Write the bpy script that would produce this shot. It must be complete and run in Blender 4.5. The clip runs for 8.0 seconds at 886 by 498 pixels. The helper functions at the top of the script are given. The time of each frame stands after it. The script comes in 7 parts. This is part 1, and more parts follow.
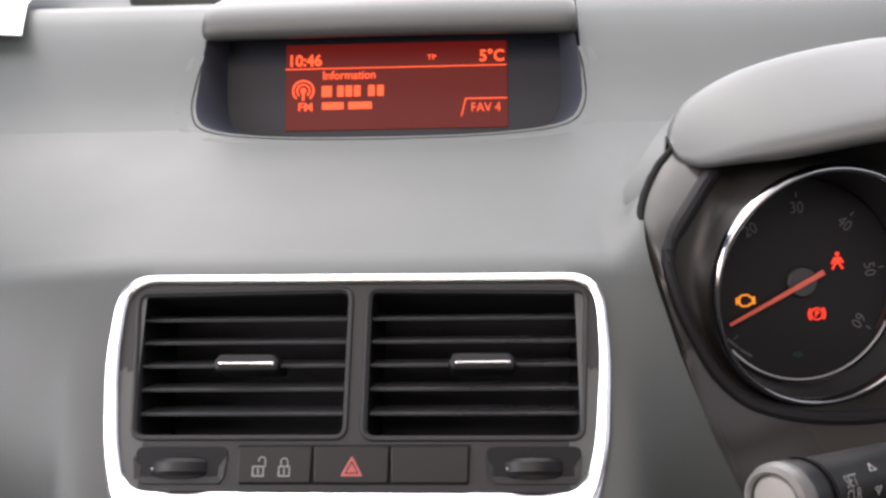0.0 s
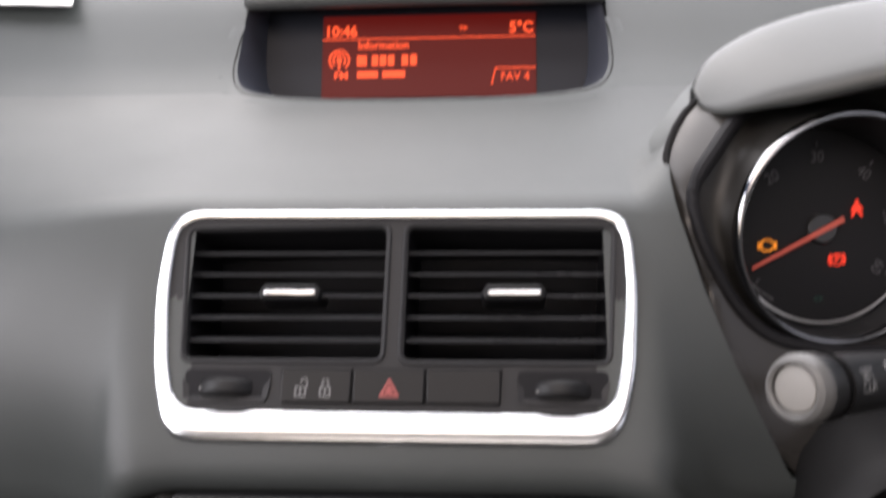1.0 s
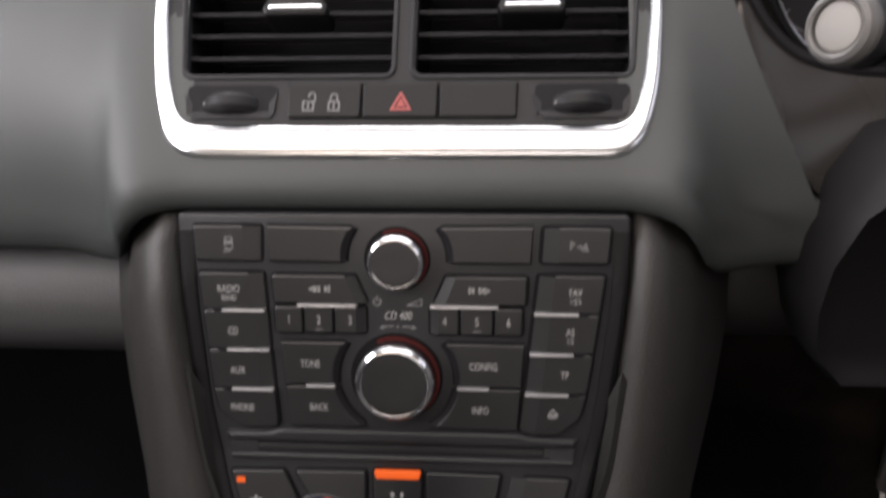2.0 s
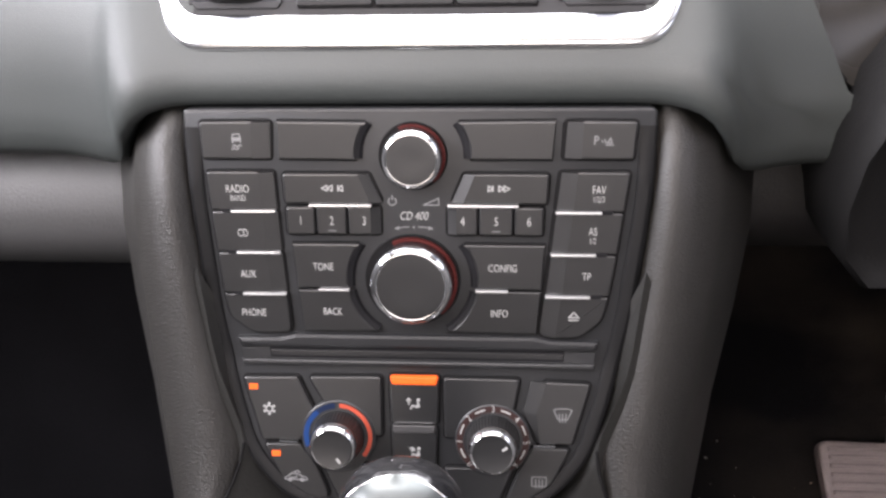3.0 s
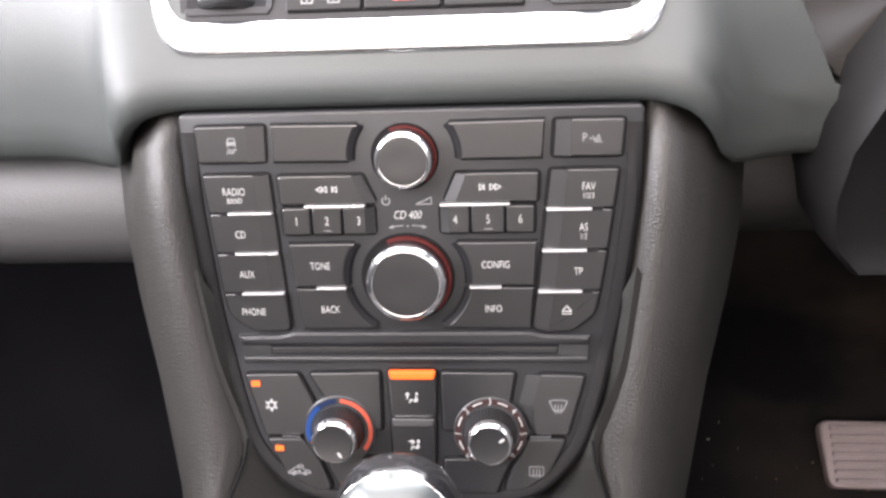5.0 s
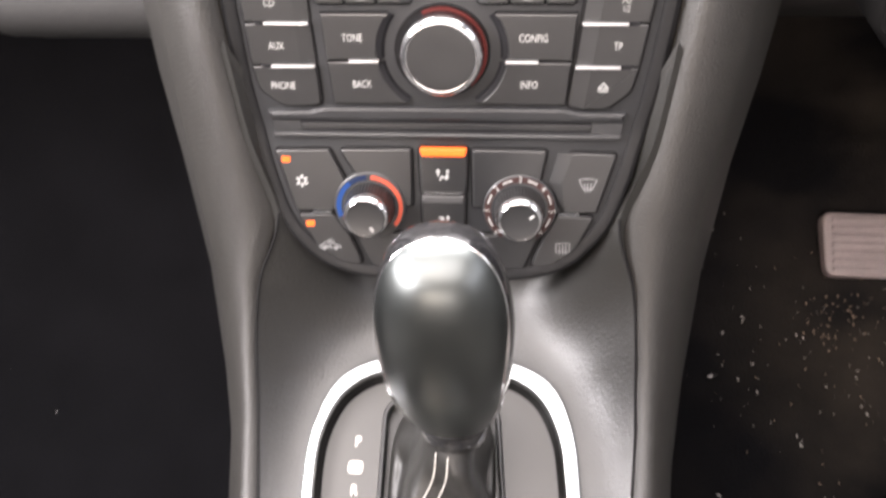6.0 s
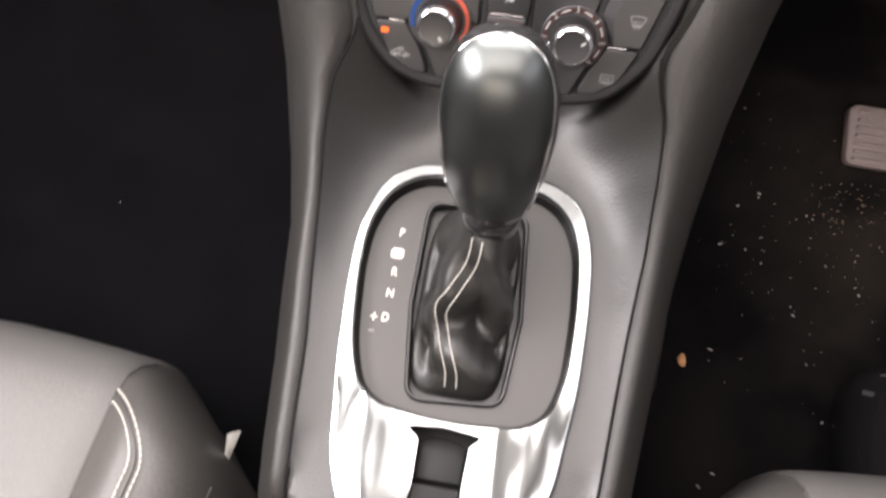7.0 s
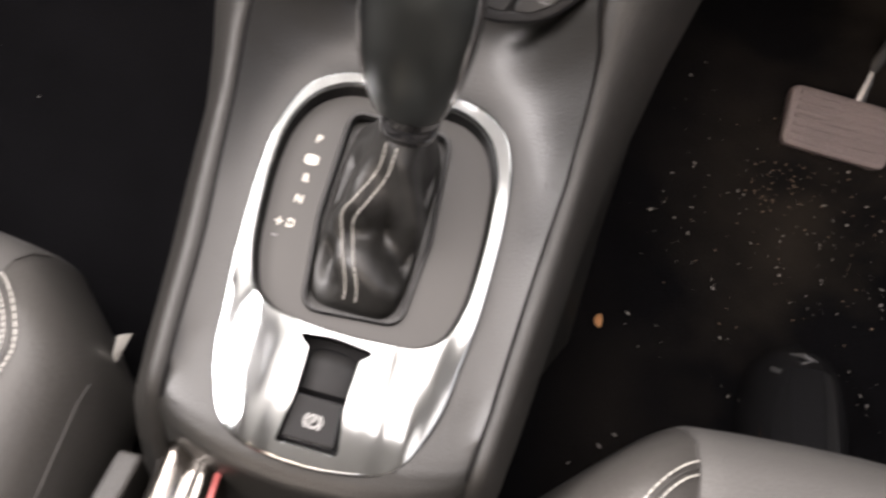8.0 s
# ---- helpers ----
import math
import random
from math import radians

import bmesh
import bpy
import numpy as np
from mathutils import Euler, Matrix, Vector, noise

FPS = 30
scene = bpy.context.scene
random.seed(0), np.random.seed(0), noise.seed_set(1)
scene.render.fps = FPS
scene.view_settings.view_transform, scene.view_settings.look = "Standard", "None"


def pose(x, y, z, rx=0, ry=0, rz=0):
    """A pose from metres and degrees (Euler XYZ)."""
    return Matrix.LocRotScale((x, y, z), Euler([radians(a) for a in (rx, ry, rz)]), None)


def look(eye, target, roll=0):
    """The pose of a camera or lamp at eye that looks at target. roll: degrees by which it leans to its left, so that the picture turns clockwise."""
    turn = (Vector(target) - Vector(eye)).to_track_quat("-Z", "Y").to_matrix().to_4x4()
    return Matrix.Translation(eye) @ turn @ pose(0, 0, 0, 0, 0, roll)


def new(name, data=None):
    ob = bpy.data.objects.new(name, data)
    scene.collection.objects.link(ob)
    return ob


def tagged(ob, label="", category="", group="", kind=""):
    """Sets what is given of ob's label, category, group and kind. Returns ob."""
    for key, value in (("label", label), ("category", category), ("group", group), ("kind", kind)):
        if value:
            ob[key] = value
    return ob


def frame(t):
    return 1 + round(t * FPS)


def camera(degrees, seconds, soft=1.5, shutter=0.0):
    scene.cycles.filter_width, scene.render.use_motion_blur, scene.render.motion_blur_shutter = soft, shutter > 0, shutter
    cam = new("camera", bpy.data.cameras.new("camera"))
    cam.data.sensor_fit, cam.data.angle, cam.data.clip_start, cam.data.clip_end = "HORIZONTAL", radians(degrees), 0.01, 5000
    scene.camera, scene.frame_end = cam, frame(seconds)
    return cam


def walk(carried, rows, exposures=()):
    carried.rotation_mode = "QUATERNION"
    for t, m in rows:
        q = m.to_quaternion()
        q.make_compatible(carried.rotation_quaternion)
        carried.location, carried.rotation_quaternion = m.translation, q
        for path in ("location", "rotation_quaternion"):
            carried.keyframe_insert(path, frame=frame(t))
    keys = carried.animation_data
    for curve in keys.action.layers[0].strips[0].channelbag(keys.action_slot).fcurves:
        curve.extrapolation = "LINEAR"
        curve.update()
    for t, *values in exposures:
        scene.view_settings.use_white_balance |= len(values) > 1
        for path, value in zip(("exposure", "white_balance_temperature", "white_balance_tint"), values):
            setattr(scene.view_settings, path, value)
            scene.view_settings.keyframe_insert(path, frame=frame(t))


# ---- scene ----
cam = camera(54.5, 8.0, soft=2.6, shutter=0.45)
PATH = [
    (0, (0.067, -0.005, 0.879), (-0.034, 1.844, 0.123), -1.9),
    (0.5, (0.073, -0.022, 0.879), (-0.093, 1.841, 0.171), -3.3),
    (0.8, (0.066, -0.031, 0.867), (-0.084, 1.845, 0.189), -2.4),
    (1, (0.06, -0.042, 0.848), (-0.086, 1.819, 0.128), -1.8),
    (1.1, (0.058, -0.045, 0.837), (-0.099, 1.807, 0.097), -1.8),
    (1.3, (0.055, -0.05, 0.819), (-0.113, 1.79, 0.053), -1.7),
    (1.5, (0.057, -0.055, 0.794), (-0.113, 1.769, -0.008), -1.8),
    (1.7, (0.055, -0.06, 0.779), (-0.102, 1.735, -0.089), -2.0),
    (2, (0.054, -0.063, 0.761), (-0.1, 1.688, -0.193), -1.9),
    (2.2, (0.05, -0.064, 0.753), (-0.115, 1.658, -0.251), -2.0),
    (3.3, (0.041, -0.054, 0.724), (-0.086, 1.627, -0.351), -1.8),
    (3.5, (0.038, -0.031, 0.706), (-0.07, 1.659, -0.358), -1.5),
    (3.6, (0.035, -0.028, 0.692), (-0.056, 1.689, -0.329), -1.4),
    (3.7, (0.033, -0.021, 0.69), (-0.045, 1.689, -0.344), -1.3),
    (3.8, (0.025, -0.019, 0.694), (-0.007, 1.679, -0.363), -0.7),
    (3.9, (0.036, -0.028, 0.693), (-0.049, 1.688, -0.332), -1.5),
    (4, (0.041, -0.032, 0.707), (-0.059, 1.659, -0.355), -1.7),
    (4.2, (0.046, -0.062, 0.734), (-0.063, 1.618, -0.345), -2.1),
    (5.3, (0.051, -0.06, 0.747), (-0.123, 1.555, -0.419), -4.2),
    (5.5, (0.042, -0.058, 0.738), (-0.11, 1.482, -0.529), -3.7),
    (5.8, (0.031, -0.066, 0.727), (-0.1, 1.399, -0.627), -2.6),
    (6, (0.027, -0.07, 0.736), (-0.104, 1.293, -0.722), -2.9),
    (6.2, (0.026, -0.083, 0.75), (-0.119, 1.247, -0.736), -3.2),
    (6.5, (0.031, -0.101, 0.762), (-0.121, 1.143, -0.796), -2.3),
    (7, (0.022, -0.149, 0.753), (-0.141, 1.013, -0.867), 2.4),
    (7.2, (0.019, -0.16, 0.746), (-0.139, 0.989, -0.883), 4.8),
    (7.5, (0.023, -0.176, 0.734), (-0.118, 0.981, -0.891), 8.0),
    (7.7, (0.029, -0.177, 0.726), (-0.08, 0.949, -0.924), 10.7),
    (8, (0.051, -0.163, 0.716), (0.015, 0.982, -0.924), 13.8),
]
EXPOSURES = [(t, s, k, 18) for t, s, k in ((0.0, 0.3, 6850), (0.5, 0.24, 6900), (1.0, 0.1, 6800), (1.5, -0.35, 6900), (2.0, 0.3, 6950), (2.5, 1.0, 6700), (3.5, 1.75, 6700), (4.0, 1.85, 6700), (5.5, 2.2, 6900), (6.0, 2.3, 7100), (6.5, 2.1, 7150), (7.0, 1.75, 7200), (8.0, 1.58, 7300))]
walk(cam, [(t, look(eye, target, roll)) for t, eye, target, roll in PATH], EXPOSURES)

# ---- daylight: overcast sky through the glass ----
world = bpy.data.worlds.new("overcast")
scene.world = world
world.use_nodes = True
wn = world.node_tree.nodes
sky = wn.new("ShaderNodeTexSky")
sky.sky_type, sky.sun_disc = "NISHITA", False
sky.sun_elevation, sky.sun_rotation = radians(38), radians(200)
sky.air_density, sky.dust_density = 1.0, 4.0
world.node_tree.links.new(sky.outputs[0], wn["Background"].inputs[0])
wn["Background"].inputs[1].default_value = 0.12

sun_data = bpy.data.lights.new("sun", "SUN")
sun_data.energy, sun_data.angle, sun_data.color = 0.8, radians(25), (1.0, 0.96, 0.9)
sun = new("sun", sun_data)
sun.matrix_world = look((-1.5, 3.5, 4.0), (0, 0.3, 0.6))


def window_light(name, eye, target, sx, sy, power, color=(1, 1, 1)):
    d = bpy.data.lights.new(name, "AREA")
    d.shape, d.size, d.size_y, d.energy, d.color = "RECTANGLE", sx, sy, power, color
    ob = new(name, d)
    ob.matrix_world = look(eye, target)
    return ob


window_light("windscreen_daylight", (0.0, 0.93, 1.07), (0.0, 0.72, 0.50), 1.25, 0.92, 18.0, (0.93, 0.97, 1.0))
window_light("sunroof_daylight", (0.0, -0.07, 1.235), (0.0, -0.07, 0.0), 0.86, 0.68, 3.3, (1.0, 0.985, 0.96))
window_light("passenger_window_daylight", (-0.735, -0.05, 0.98), (0.0, 0.05, 0.55), 0.9, 0.30, 9.5, (0.91, 0.95, 1.0))
window_light("driver_window_daylight", (0.735, -0.05, 0.98), (0.0, 0.05, 0.55), 0.9, 0.30, 0.7, (0.97, 0.98, 1.0))
window_light("rear_window_daylight", (0.0, -1.55, 1.0), (0.0, 0.2, 0.5), 1.1, 0.35, 1.7, (1.0, 0.97, 0.93))


# ---- materials ----
def mat(name, color, rough=0.5, metal=0.0, grain=0.0, grain_scale=900.0, bump=0.0, mottle=0.12, mottle_scale=9.0, spec=0.5, coat=0.0,
        wear=0.08):
    m = bpy.data.materials.new(name)
    m.use_nodes = True
    nt = m.node_tree
    b = nt.nodes["Principled BSDF"]
    b.inputs["Roughness"].default_value = rough
    b.inputs["Metallic"].default_value = metal
    b.inputs["Specular IOR Level"].default_value = spec
    b.inputs["Coat Weight"].default_value = coat
    co = nt.nodes.new("ShaderNodeTexCoord")
    big = nt.nodes.new("ShaderNodeTexNoise")
    big.inputs["Scale"].default_value, big.inputs["Detail"].default_value = mottle_scale, 4.0
    fine = nt.nodes.new("ShaderNodeTexNoise")
    fine.inputs["Scale"].default_value, fine.inputs["Detail"].default_value = grain_scale, 3.0
    for n in (big, fine):
        nt.links.new(co.outputs["Object"], n.inputs["Vector"])
    mix = nt.nodes.new("ShaderNodeMix")
    mix.data_type = "RGBA"
    c = Vector(color)
    mix.inputs[6].default_value = (*(c * (1 - mottle)), 1)
    mix.inputs[7].default_value = (*(c * (1 + mottle)), 1)
    nt.links.new(big.outputs[0], mix.inputs[0])
    mix2 = nt.nodes.new("ShaderNodeMix")
    mix2.data_type, mix2.blend_type = "RGBA", "MULTIPLY"
    ramp = nt.nodes.new("ShaderNodeMapRange")
    ramp.inputs[3].default_value, ramp.inputs[4].default_value = 1 - grain, 1 + grain
    nt.links.new(fine.outputs[0], ramp.inputs[0])
    mix2.inputs[0].default_value = 1.0
    nt.links.new(mix.outputs[2], mix2.inputs[6])
    nt.links.new(ramp.outputs[0], mix2.inputs[7])
    nt.links.new(mix2.outputs[2], b.inputs["Base Color"])
    rr = nt.nodes.new("ShaderNodeMapRange")
    rr.inputs[3].default_value, rr.inputs[4].default_value = max(rough - wear, 0.02), min(rough + wear, 1.0)
    nt.links.new(big.outputs[0], rr.inputs[0])
    nt.links.new(rr.outputs[0], b.inputs["Roughness"])
    if bump:
        bp = nt.nodes.new("ShaderNodeBump")
        bp.inputs["Strength"].default_value, bp.inputs["Distance"].default_value = bump, 0.0006
        nt.links.new(fine.outputs[0], bp.inputs["Height"])
        nt.links.new(bp.outputs[0], b.inputs["Normal"])
    return m


def glow(name, color, strength, base=(0.02, 0.005, 0.004)):
    m = bpy.data.materials.new(name)
    m.use_nodes = True
    b = m.node_tree.nodes["Principled BSDF"]
    b.inputs["Base Color"].default_value = (*base, 1)
    b.inputs["Roughness"].default_value = 0.5
    b.inputs["Specular IOR Level"].default_value = 0.15
    b.inputs["Emission Color"].default_value = (*color, 1)
    b.inputs["Emission Strength"].default_value = strength
    return m


PAD = mat("soft_touch_grey", (0.0368, 0.0415, 0.0402), 0.52, grain=0.10, grain_scale=1400, bump=0.25, mottle=0.05)
PAD_LIGHT = mat("soft_touch_cowl", (0.048, 0.051, 0.0495), 0.50, grain=0.08, grain_scale=1400, bump=0.2, mottle=0.05)
TRIM = mat("charcoal_grained_plastic", (0.0215, 0.0203, 0.0187), 0.44, grain=0.35, grain_scale=900, bump=0.9, mottle=0.12)
LOWER = mat("dark_grained_plastic", (0.0155, 0.0148, 0.015), 0.5, grain=0.2, grain_scale=700, bump=0.5, mottle=0.08, spec=0.35)
CONSOLE = mat("console_leatherette", (0.0100, 0.0096, 0.0084), 0.42, grain=0.3, grain_scale=700, bump=0.55, mottle=0.1, spec=0.8)
FASCIA = mat("satin_black_fascia", (0.0165, 0.0168, 0.0178), 0.40, grain=0.08, grain_scale=1500, bump=0.12, mottle=0.08)
BUTTON = mat("black_button_plastic", (0.0088, 0.0088, 0.0092), 0.40, grain=0.08, grain_scale=1500, bump=0.1, mottle=0.1, spec=0.7)
GAP = mat("shadow_gap_black", (0.0085, 0.0082, 0.0085), 0.7, spec=0.1)
DUCT = mat("duct_black", (0.0085, 0.0083, 0.0095), 0.6, spec=0.15)
SLAT = mat("vent_slat_plastic", (0.043, 0.0435, 0.046), 0.30, grain=0.06, mottle=0.06)
VENTTRIM = mat("vent_fascia_grey", (0.0132, 0.0134, 0.0148), 0.48, grain=0.1, grain_scale=1500, bump=0.15, mottle=0.06, spec=0.28)
CHROME = mat("satin_chrome", (0.78, 0.79, 0.80), 0.20, 1.0, mottle=0.04, wear=0.04)
BRIGHT = mat("polished_chrome", (0.82, 0.82, 0.83), 0.09, 1.0, mottle=0.03, wear=0.03)
SILVER = mat("silver_paint_strip", (0.60, 0.60, 0.60), 0.30, 0.7, mottle=0.06)
DIALFACE = mat("matt_black_dial", (0.0075, 0.0073, 0.0084), 0.55, mottle=0.1, spec=0.2)
DIALPRINT = mat("faint_dial_print", (0.060, 0.060, 0.066), 0.6)
GLOSS = mat("gloss_black", (0.012, 0.012, 0.013), 0.12, coat=0.6, mottle=0.1)
KNOBFACE = mat("graphite_metal_face", (0.100, 0.107, 0.105), 0.38, 1.0, mottle=0.04, mottle_scale=30, wear=0.03)
PLATEMAT = mat("selector_plate_grey", (0.034, 0.032, 0.0295), 0.36, grain=0.06, mottle=0.08)
LEATHER = mat("black_gaiter_leather", (0.014, 0.0135, 0.0125), 0.42, grain=0.2, grain_scale=500, bump=0.4, mottle=0.15)
SEAT = mat("grey_seat_leather", (0.056, 0.0525, 0.049), 0.42, grain=0.12, grain_scale=350, bump=0.6, mottle=0.08)
SEATC = mat("grey_seat_centre", (0.080, 0.0765, 0.073), 0.52, grain=0.15, grain_scale=500, bump=0.6, mottle=0.08)
VENTBUTTON = mat("matt_black_switch", (0.006, 0.006, 0.0065), 0.45, grain=0.08, grain_scale=1500, bump=0.1, mottle=0.1, spec=0.25)
GLOVE = mat("glovebox_plastic", (0.046, 0.0455, 0.0455), 0.5, grain=0.2, grain_scale=700, bump=0.4, mottle=0.08)
RECESS = mat("display_recess_navy", (0.008, 0.0093, 0.0140), 0.5, grain=0.06, mottle=0.08, spec=0.25)
RECESS_SOFT = mat("display_recess_grey_blue", (0.028, 0.032, 0.043), 0.5, grain=0.06, mottle=0.06)
TAN = mat("tan_print", (0.62, 0.54, 0.46), 0.8)
COLUMN = mat("matt_black_shroud", (0.0075, 0.0072, 0.0072), 0.55, grain=0.2, grain_scale=700, bump=0.4, mottle=0.1, spec=0.2)
DIALRING = mat("smoked_chrome", (0.36, 0.36, 0.37), 0.10, 1.0, mottle=0.05, wear=0.03)
WELLWALL = mat("gloss_black_well", (0.006, 0.006, 0.0062), 0.16, mottle=0.1, spec=0.35)
STALKCAP = mat("pale_grey_end_button", (0.20, 0.19, 0.175), 0.5, grain=0.08, grain_scale=1200, bump=0.15, mottle=0.05)
STALKRING = mat("mid_grey_end_ring", (0.10, 0.098, 0.094), 0.4, grain=0.08, mottle=0.05)
PANEL = mat("bronze_grey_panel", (0.029, 0.0268, 0.0245), 0.30, grain=0.08, mottle=0.1, spec=0.35)
BOWL = mat("brown_black_bowl", (0.017, 0.0162, 0.0152), 0.42, grain=0.06, mottle=0.1, spec=0.3)
GREENPRINT = mat("dark_green_print", (0.004, 0.03, 0.022), 0.6)
SEAMGREY = mat("grey_seam", (0.05, 0.047, 0.044), 0.6)
DARKCHROME = mat("dark_polished_metal", (0.22, 0.20, 0.18), 0.14, 1.0, mottle=0.1, wear=0.03)
THREAD = mat("pale_thread", (0.46, 0.445, 0.41), 0.7, grain=0.1)
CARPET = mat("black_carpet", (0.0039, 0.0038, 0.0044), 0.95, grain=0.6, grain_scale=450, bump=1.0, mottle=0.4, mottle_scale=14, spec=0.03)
cnt = CARPET.node_tree
dirt = cnt.nodes.new("ShaderNodeTexNoise")
dirt.inputs["Scale"].default_value, dirt.inputs["Detail"].default_value = 5.5, 8.0
edge = cnt.nodes.new("ShaderNodeMapRange")
edge.inputs[1].default_value, edge.inputs[2].default_value, edge.inputs[4].default_value = 0.47, 0.62, 0.95
over = cnt.nodes.new("ShaderNodeMix")
over.data_type = "RGBA"
over.inputs[7].default_value = (0.024, 0.0200, 0.0168, 1)
base_in = cnt.nodes["Principled BSDF"].inputs["Base Color"]
cnt.links.new(base_in.links[0].from_socket, over.inputs[6])
cnt.links.new(dirt.outputs[0], edge.inputs[0])
place = cnt.nodes.new("ShaderNodeTexCoord")
split = cnt.nodes.new("ShaderNodeSeparateXYZ")
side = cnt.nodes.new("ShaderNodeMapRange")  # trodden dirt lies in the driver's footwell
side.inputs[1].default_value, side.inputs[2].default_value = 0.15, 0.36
both = cnt.nodes.new("ShaderNodeMath")
both.operation = "MULTIPLY"
cnt.links.new(place.outputs["Object"], split.inputs[0])
cnt.links.new(split.outputs[0], side.inputs[0])
cnt.links.new(edge.outputs[0], both.inputs[0])
cnt.links.new(side.outputs[0], both.inputs[1])
cnt.links.new(both.outputs[0], over.inputs[0])
cnt.links.new(over.outputs[2], base_in)
DUST = mat("pale_grit", (0.32, 0.305, 0.285), 0.8, mottle=0.3)
CRUMB = mat("biscuit_crumb", (0.55, 0.27, 0.12), 0.8, mottle=0.3, mottle_scale=200)
PEDAL = mat("worn_pedal_rubber", (0.20, 0.165, 0.165), 0.55, grain=0.3, grain_scale=600, bump=0.5, mottle=0.2, mottle_scale=40)
STEEL = mat("pedal_steel", (0.3, 0.3, 0.3), 0.35, 0.9)
PRINT = mat("white_print", (0.32, 0.32, 0.31), 0.6)
LETTER = mat("pale_position_print", (0.52, 0.50, 0.44), 0.6)
LIPGREY = mat("grey_switch_lip", (0.045, 0.044, 0.044), 0.36, mottle=0.08)
SURROUND = mat("handled_chrome", (0.55, 0.57, 0.575), 0.11, 1.0, mottle=0.06, mottle_scale=22, wear=0.07)
wavy = SURROUND.node_tree.nodes
ripple = wavy.new("ShaderNodeTexNoise")  # slight unevenness of the plated moulding
ripple.inputs["Scale"].default_value, ripple.inputs["Detail"].default_value = 1.0, 1.0
stretch = wavy.new("ShaderNodeMapping")
stretch.inputs["Scale"].default_value = (42, 11, 11)
where = wavy.new("ShaderNodeTexCoord")
uneven = wavy.new("ShaderNodeBump")
uneven.inputs["Strength"].default_value, uneven.inputs["Distance"].default_value = 1.0, 0.0024
SURROUND.node_tree.links.new(where.outputs["Object"], stretch.inputs["Vector"])
SURROUND.node_tree.links.new(stretch.outputs[0], ripple.inputs["Vector"])
SURROUND.node_tree.links.new(ripple.outputs[0], uneven.inputs["Height"])
SURROUND.node_tree.links.new(uneven.outputs[0], wavy["Principled BSDF"].inputs["Normal"])
PRINT_DIM = mat("grey_print", (0.17, 0.17, 0.17), 0.6)
RED_PRINT = mat("hazard_red", (0.30, 0.055, 0.05), 0.45)
BLUE = mat("cold_blue_print", (0.004, 0.03, 0.12), 0.7, spec=0.2)
NAVY = mat("navy_print", (0.003, 0.010, 0.035), 0.7, spec=0.2)
FANRING = mat("dusky_pink_ring", (0.030, 0.014, 0.013), 0.6, spec=0.2)
LITTER = mat("dry_leaf_crumbs", (0.22, 0.16, 0.115), 0.85, mottle=0.4, mottle_scale=60)
HOT = mat("hot_red_print", (0.38, 0.05, 0.022), 0.5)
PAPER = mat("white_paper", (0.85, 0.86, 0.86), 0.8)
HEADLINE = mat("grey_headlining", (0.72, 0.70, 0.67), 0.9, grain=0.1)
DOORTRIM = mat("door_trim", (0.10, 0.10, 0.10), 0.6, grain=0.15, bump=0.3)
SCREEN_RED = glow("display_backlight", (0.30, 0.012, 0.008), 0.30)
TEXT_RED = glow("display_text", (1.0, 0.10, 0.03), 1.5)
AMBER = glow("amber_lamp", (1.0, 0.13, 0.018), 0.50, (0.25, 0.05, 0.01))
ENGINE = glow("engine_lamp", (1.0, 0.32, 0.03), 0.9)
WARN = glow("red_lamp", (1.0, 0.06, 0.03), 1.1)
NEEDLE = glow("needle_red", (1.0, 0.09, 0.05), 0.12, (0.35, 0.09, 0.07))
REDRING = glow("knob_halo_red", (0.6, 0.03, 0.02), 0.007, (0.050, 0.009, 0.008))


# ---- mesh helpers ----
class Plane:
    """A flat working face: u to the right, v down the face, n out of it."""

    def __init__(self, o, v, u=(1, 0, 0)):
        self.o, self.v = Vector(o), Vector(v).normalized()
        self.u = Vector(u).normalized()
        self.n = self.u.cross(-self.v)

    def __call__(self, u, v, n=0.0):
        return self.o + self.u * u + self.v * v + self.n * n


VENT = Plane((0, 0.405, 0.697), (0, -0.64, -0.768))
RADIO = Plane((0, 0.3115, 0.575), (0, -0.2577, -0.9662))
CLIM = Plane((0, 0.2795, 0.455), (0, -0.3798, -0.9251))
PLATE = Plane((0, 0.08, 0.2745), (0, -0.9578, -0.2873))
DIAL = Plane((0.2450, 0.4507, 0.6702), (0.0517, -0.3431, -0.9379), (0.9888, 0.1490, 0))
BEZEL = Plane((0.2502, 0.4210, 0.6791), (0.0390, -0.1913, -0.9808), (0.9798, 0.2000, 0))
SCREEN = Plane((-0.0003, 0.6745, 0.7407), (0, -0.5, -0.866))
BEND = 0.1242


def STACK(u, s, n=0.0):
    """The centre stack's bent face: the radio above, the climate panel below."""
    return RADIO(u, s, n) if s <= BEND else CLIM(u, s - BEND, n)


def thing(name, at, label, category, group="", kind=""):
    ob = new(name)
    ob.empty_display_size = 0.02
    ob.location = at
    return tagged(ob, label, category, group, kind)


def part(name, bm, material, parent=None, label="", sharp=15.0, flip=True):
    if flip:
        bmesh.ops.recalc_face_normals(bm, faces=bm.faces)
    me = bpy.data.meshes.new(name)
    bm.to_mesh(me)
    bm.free()
    me.materials.append(material)
    me.polygons.foreach_set("use_smooth", [True] * len(me.polygons))
    me.set_sharp_from_angle(angle=radians(sharp))
    ob = new(name, me)
    if parent:
        ob.parent = parent
        if parent.type == "EMPTY":
            ob.matrix_parent_inverse = Matrix.Translation(-parent.location)
    if label:
        ob["label"] = label
    return ob


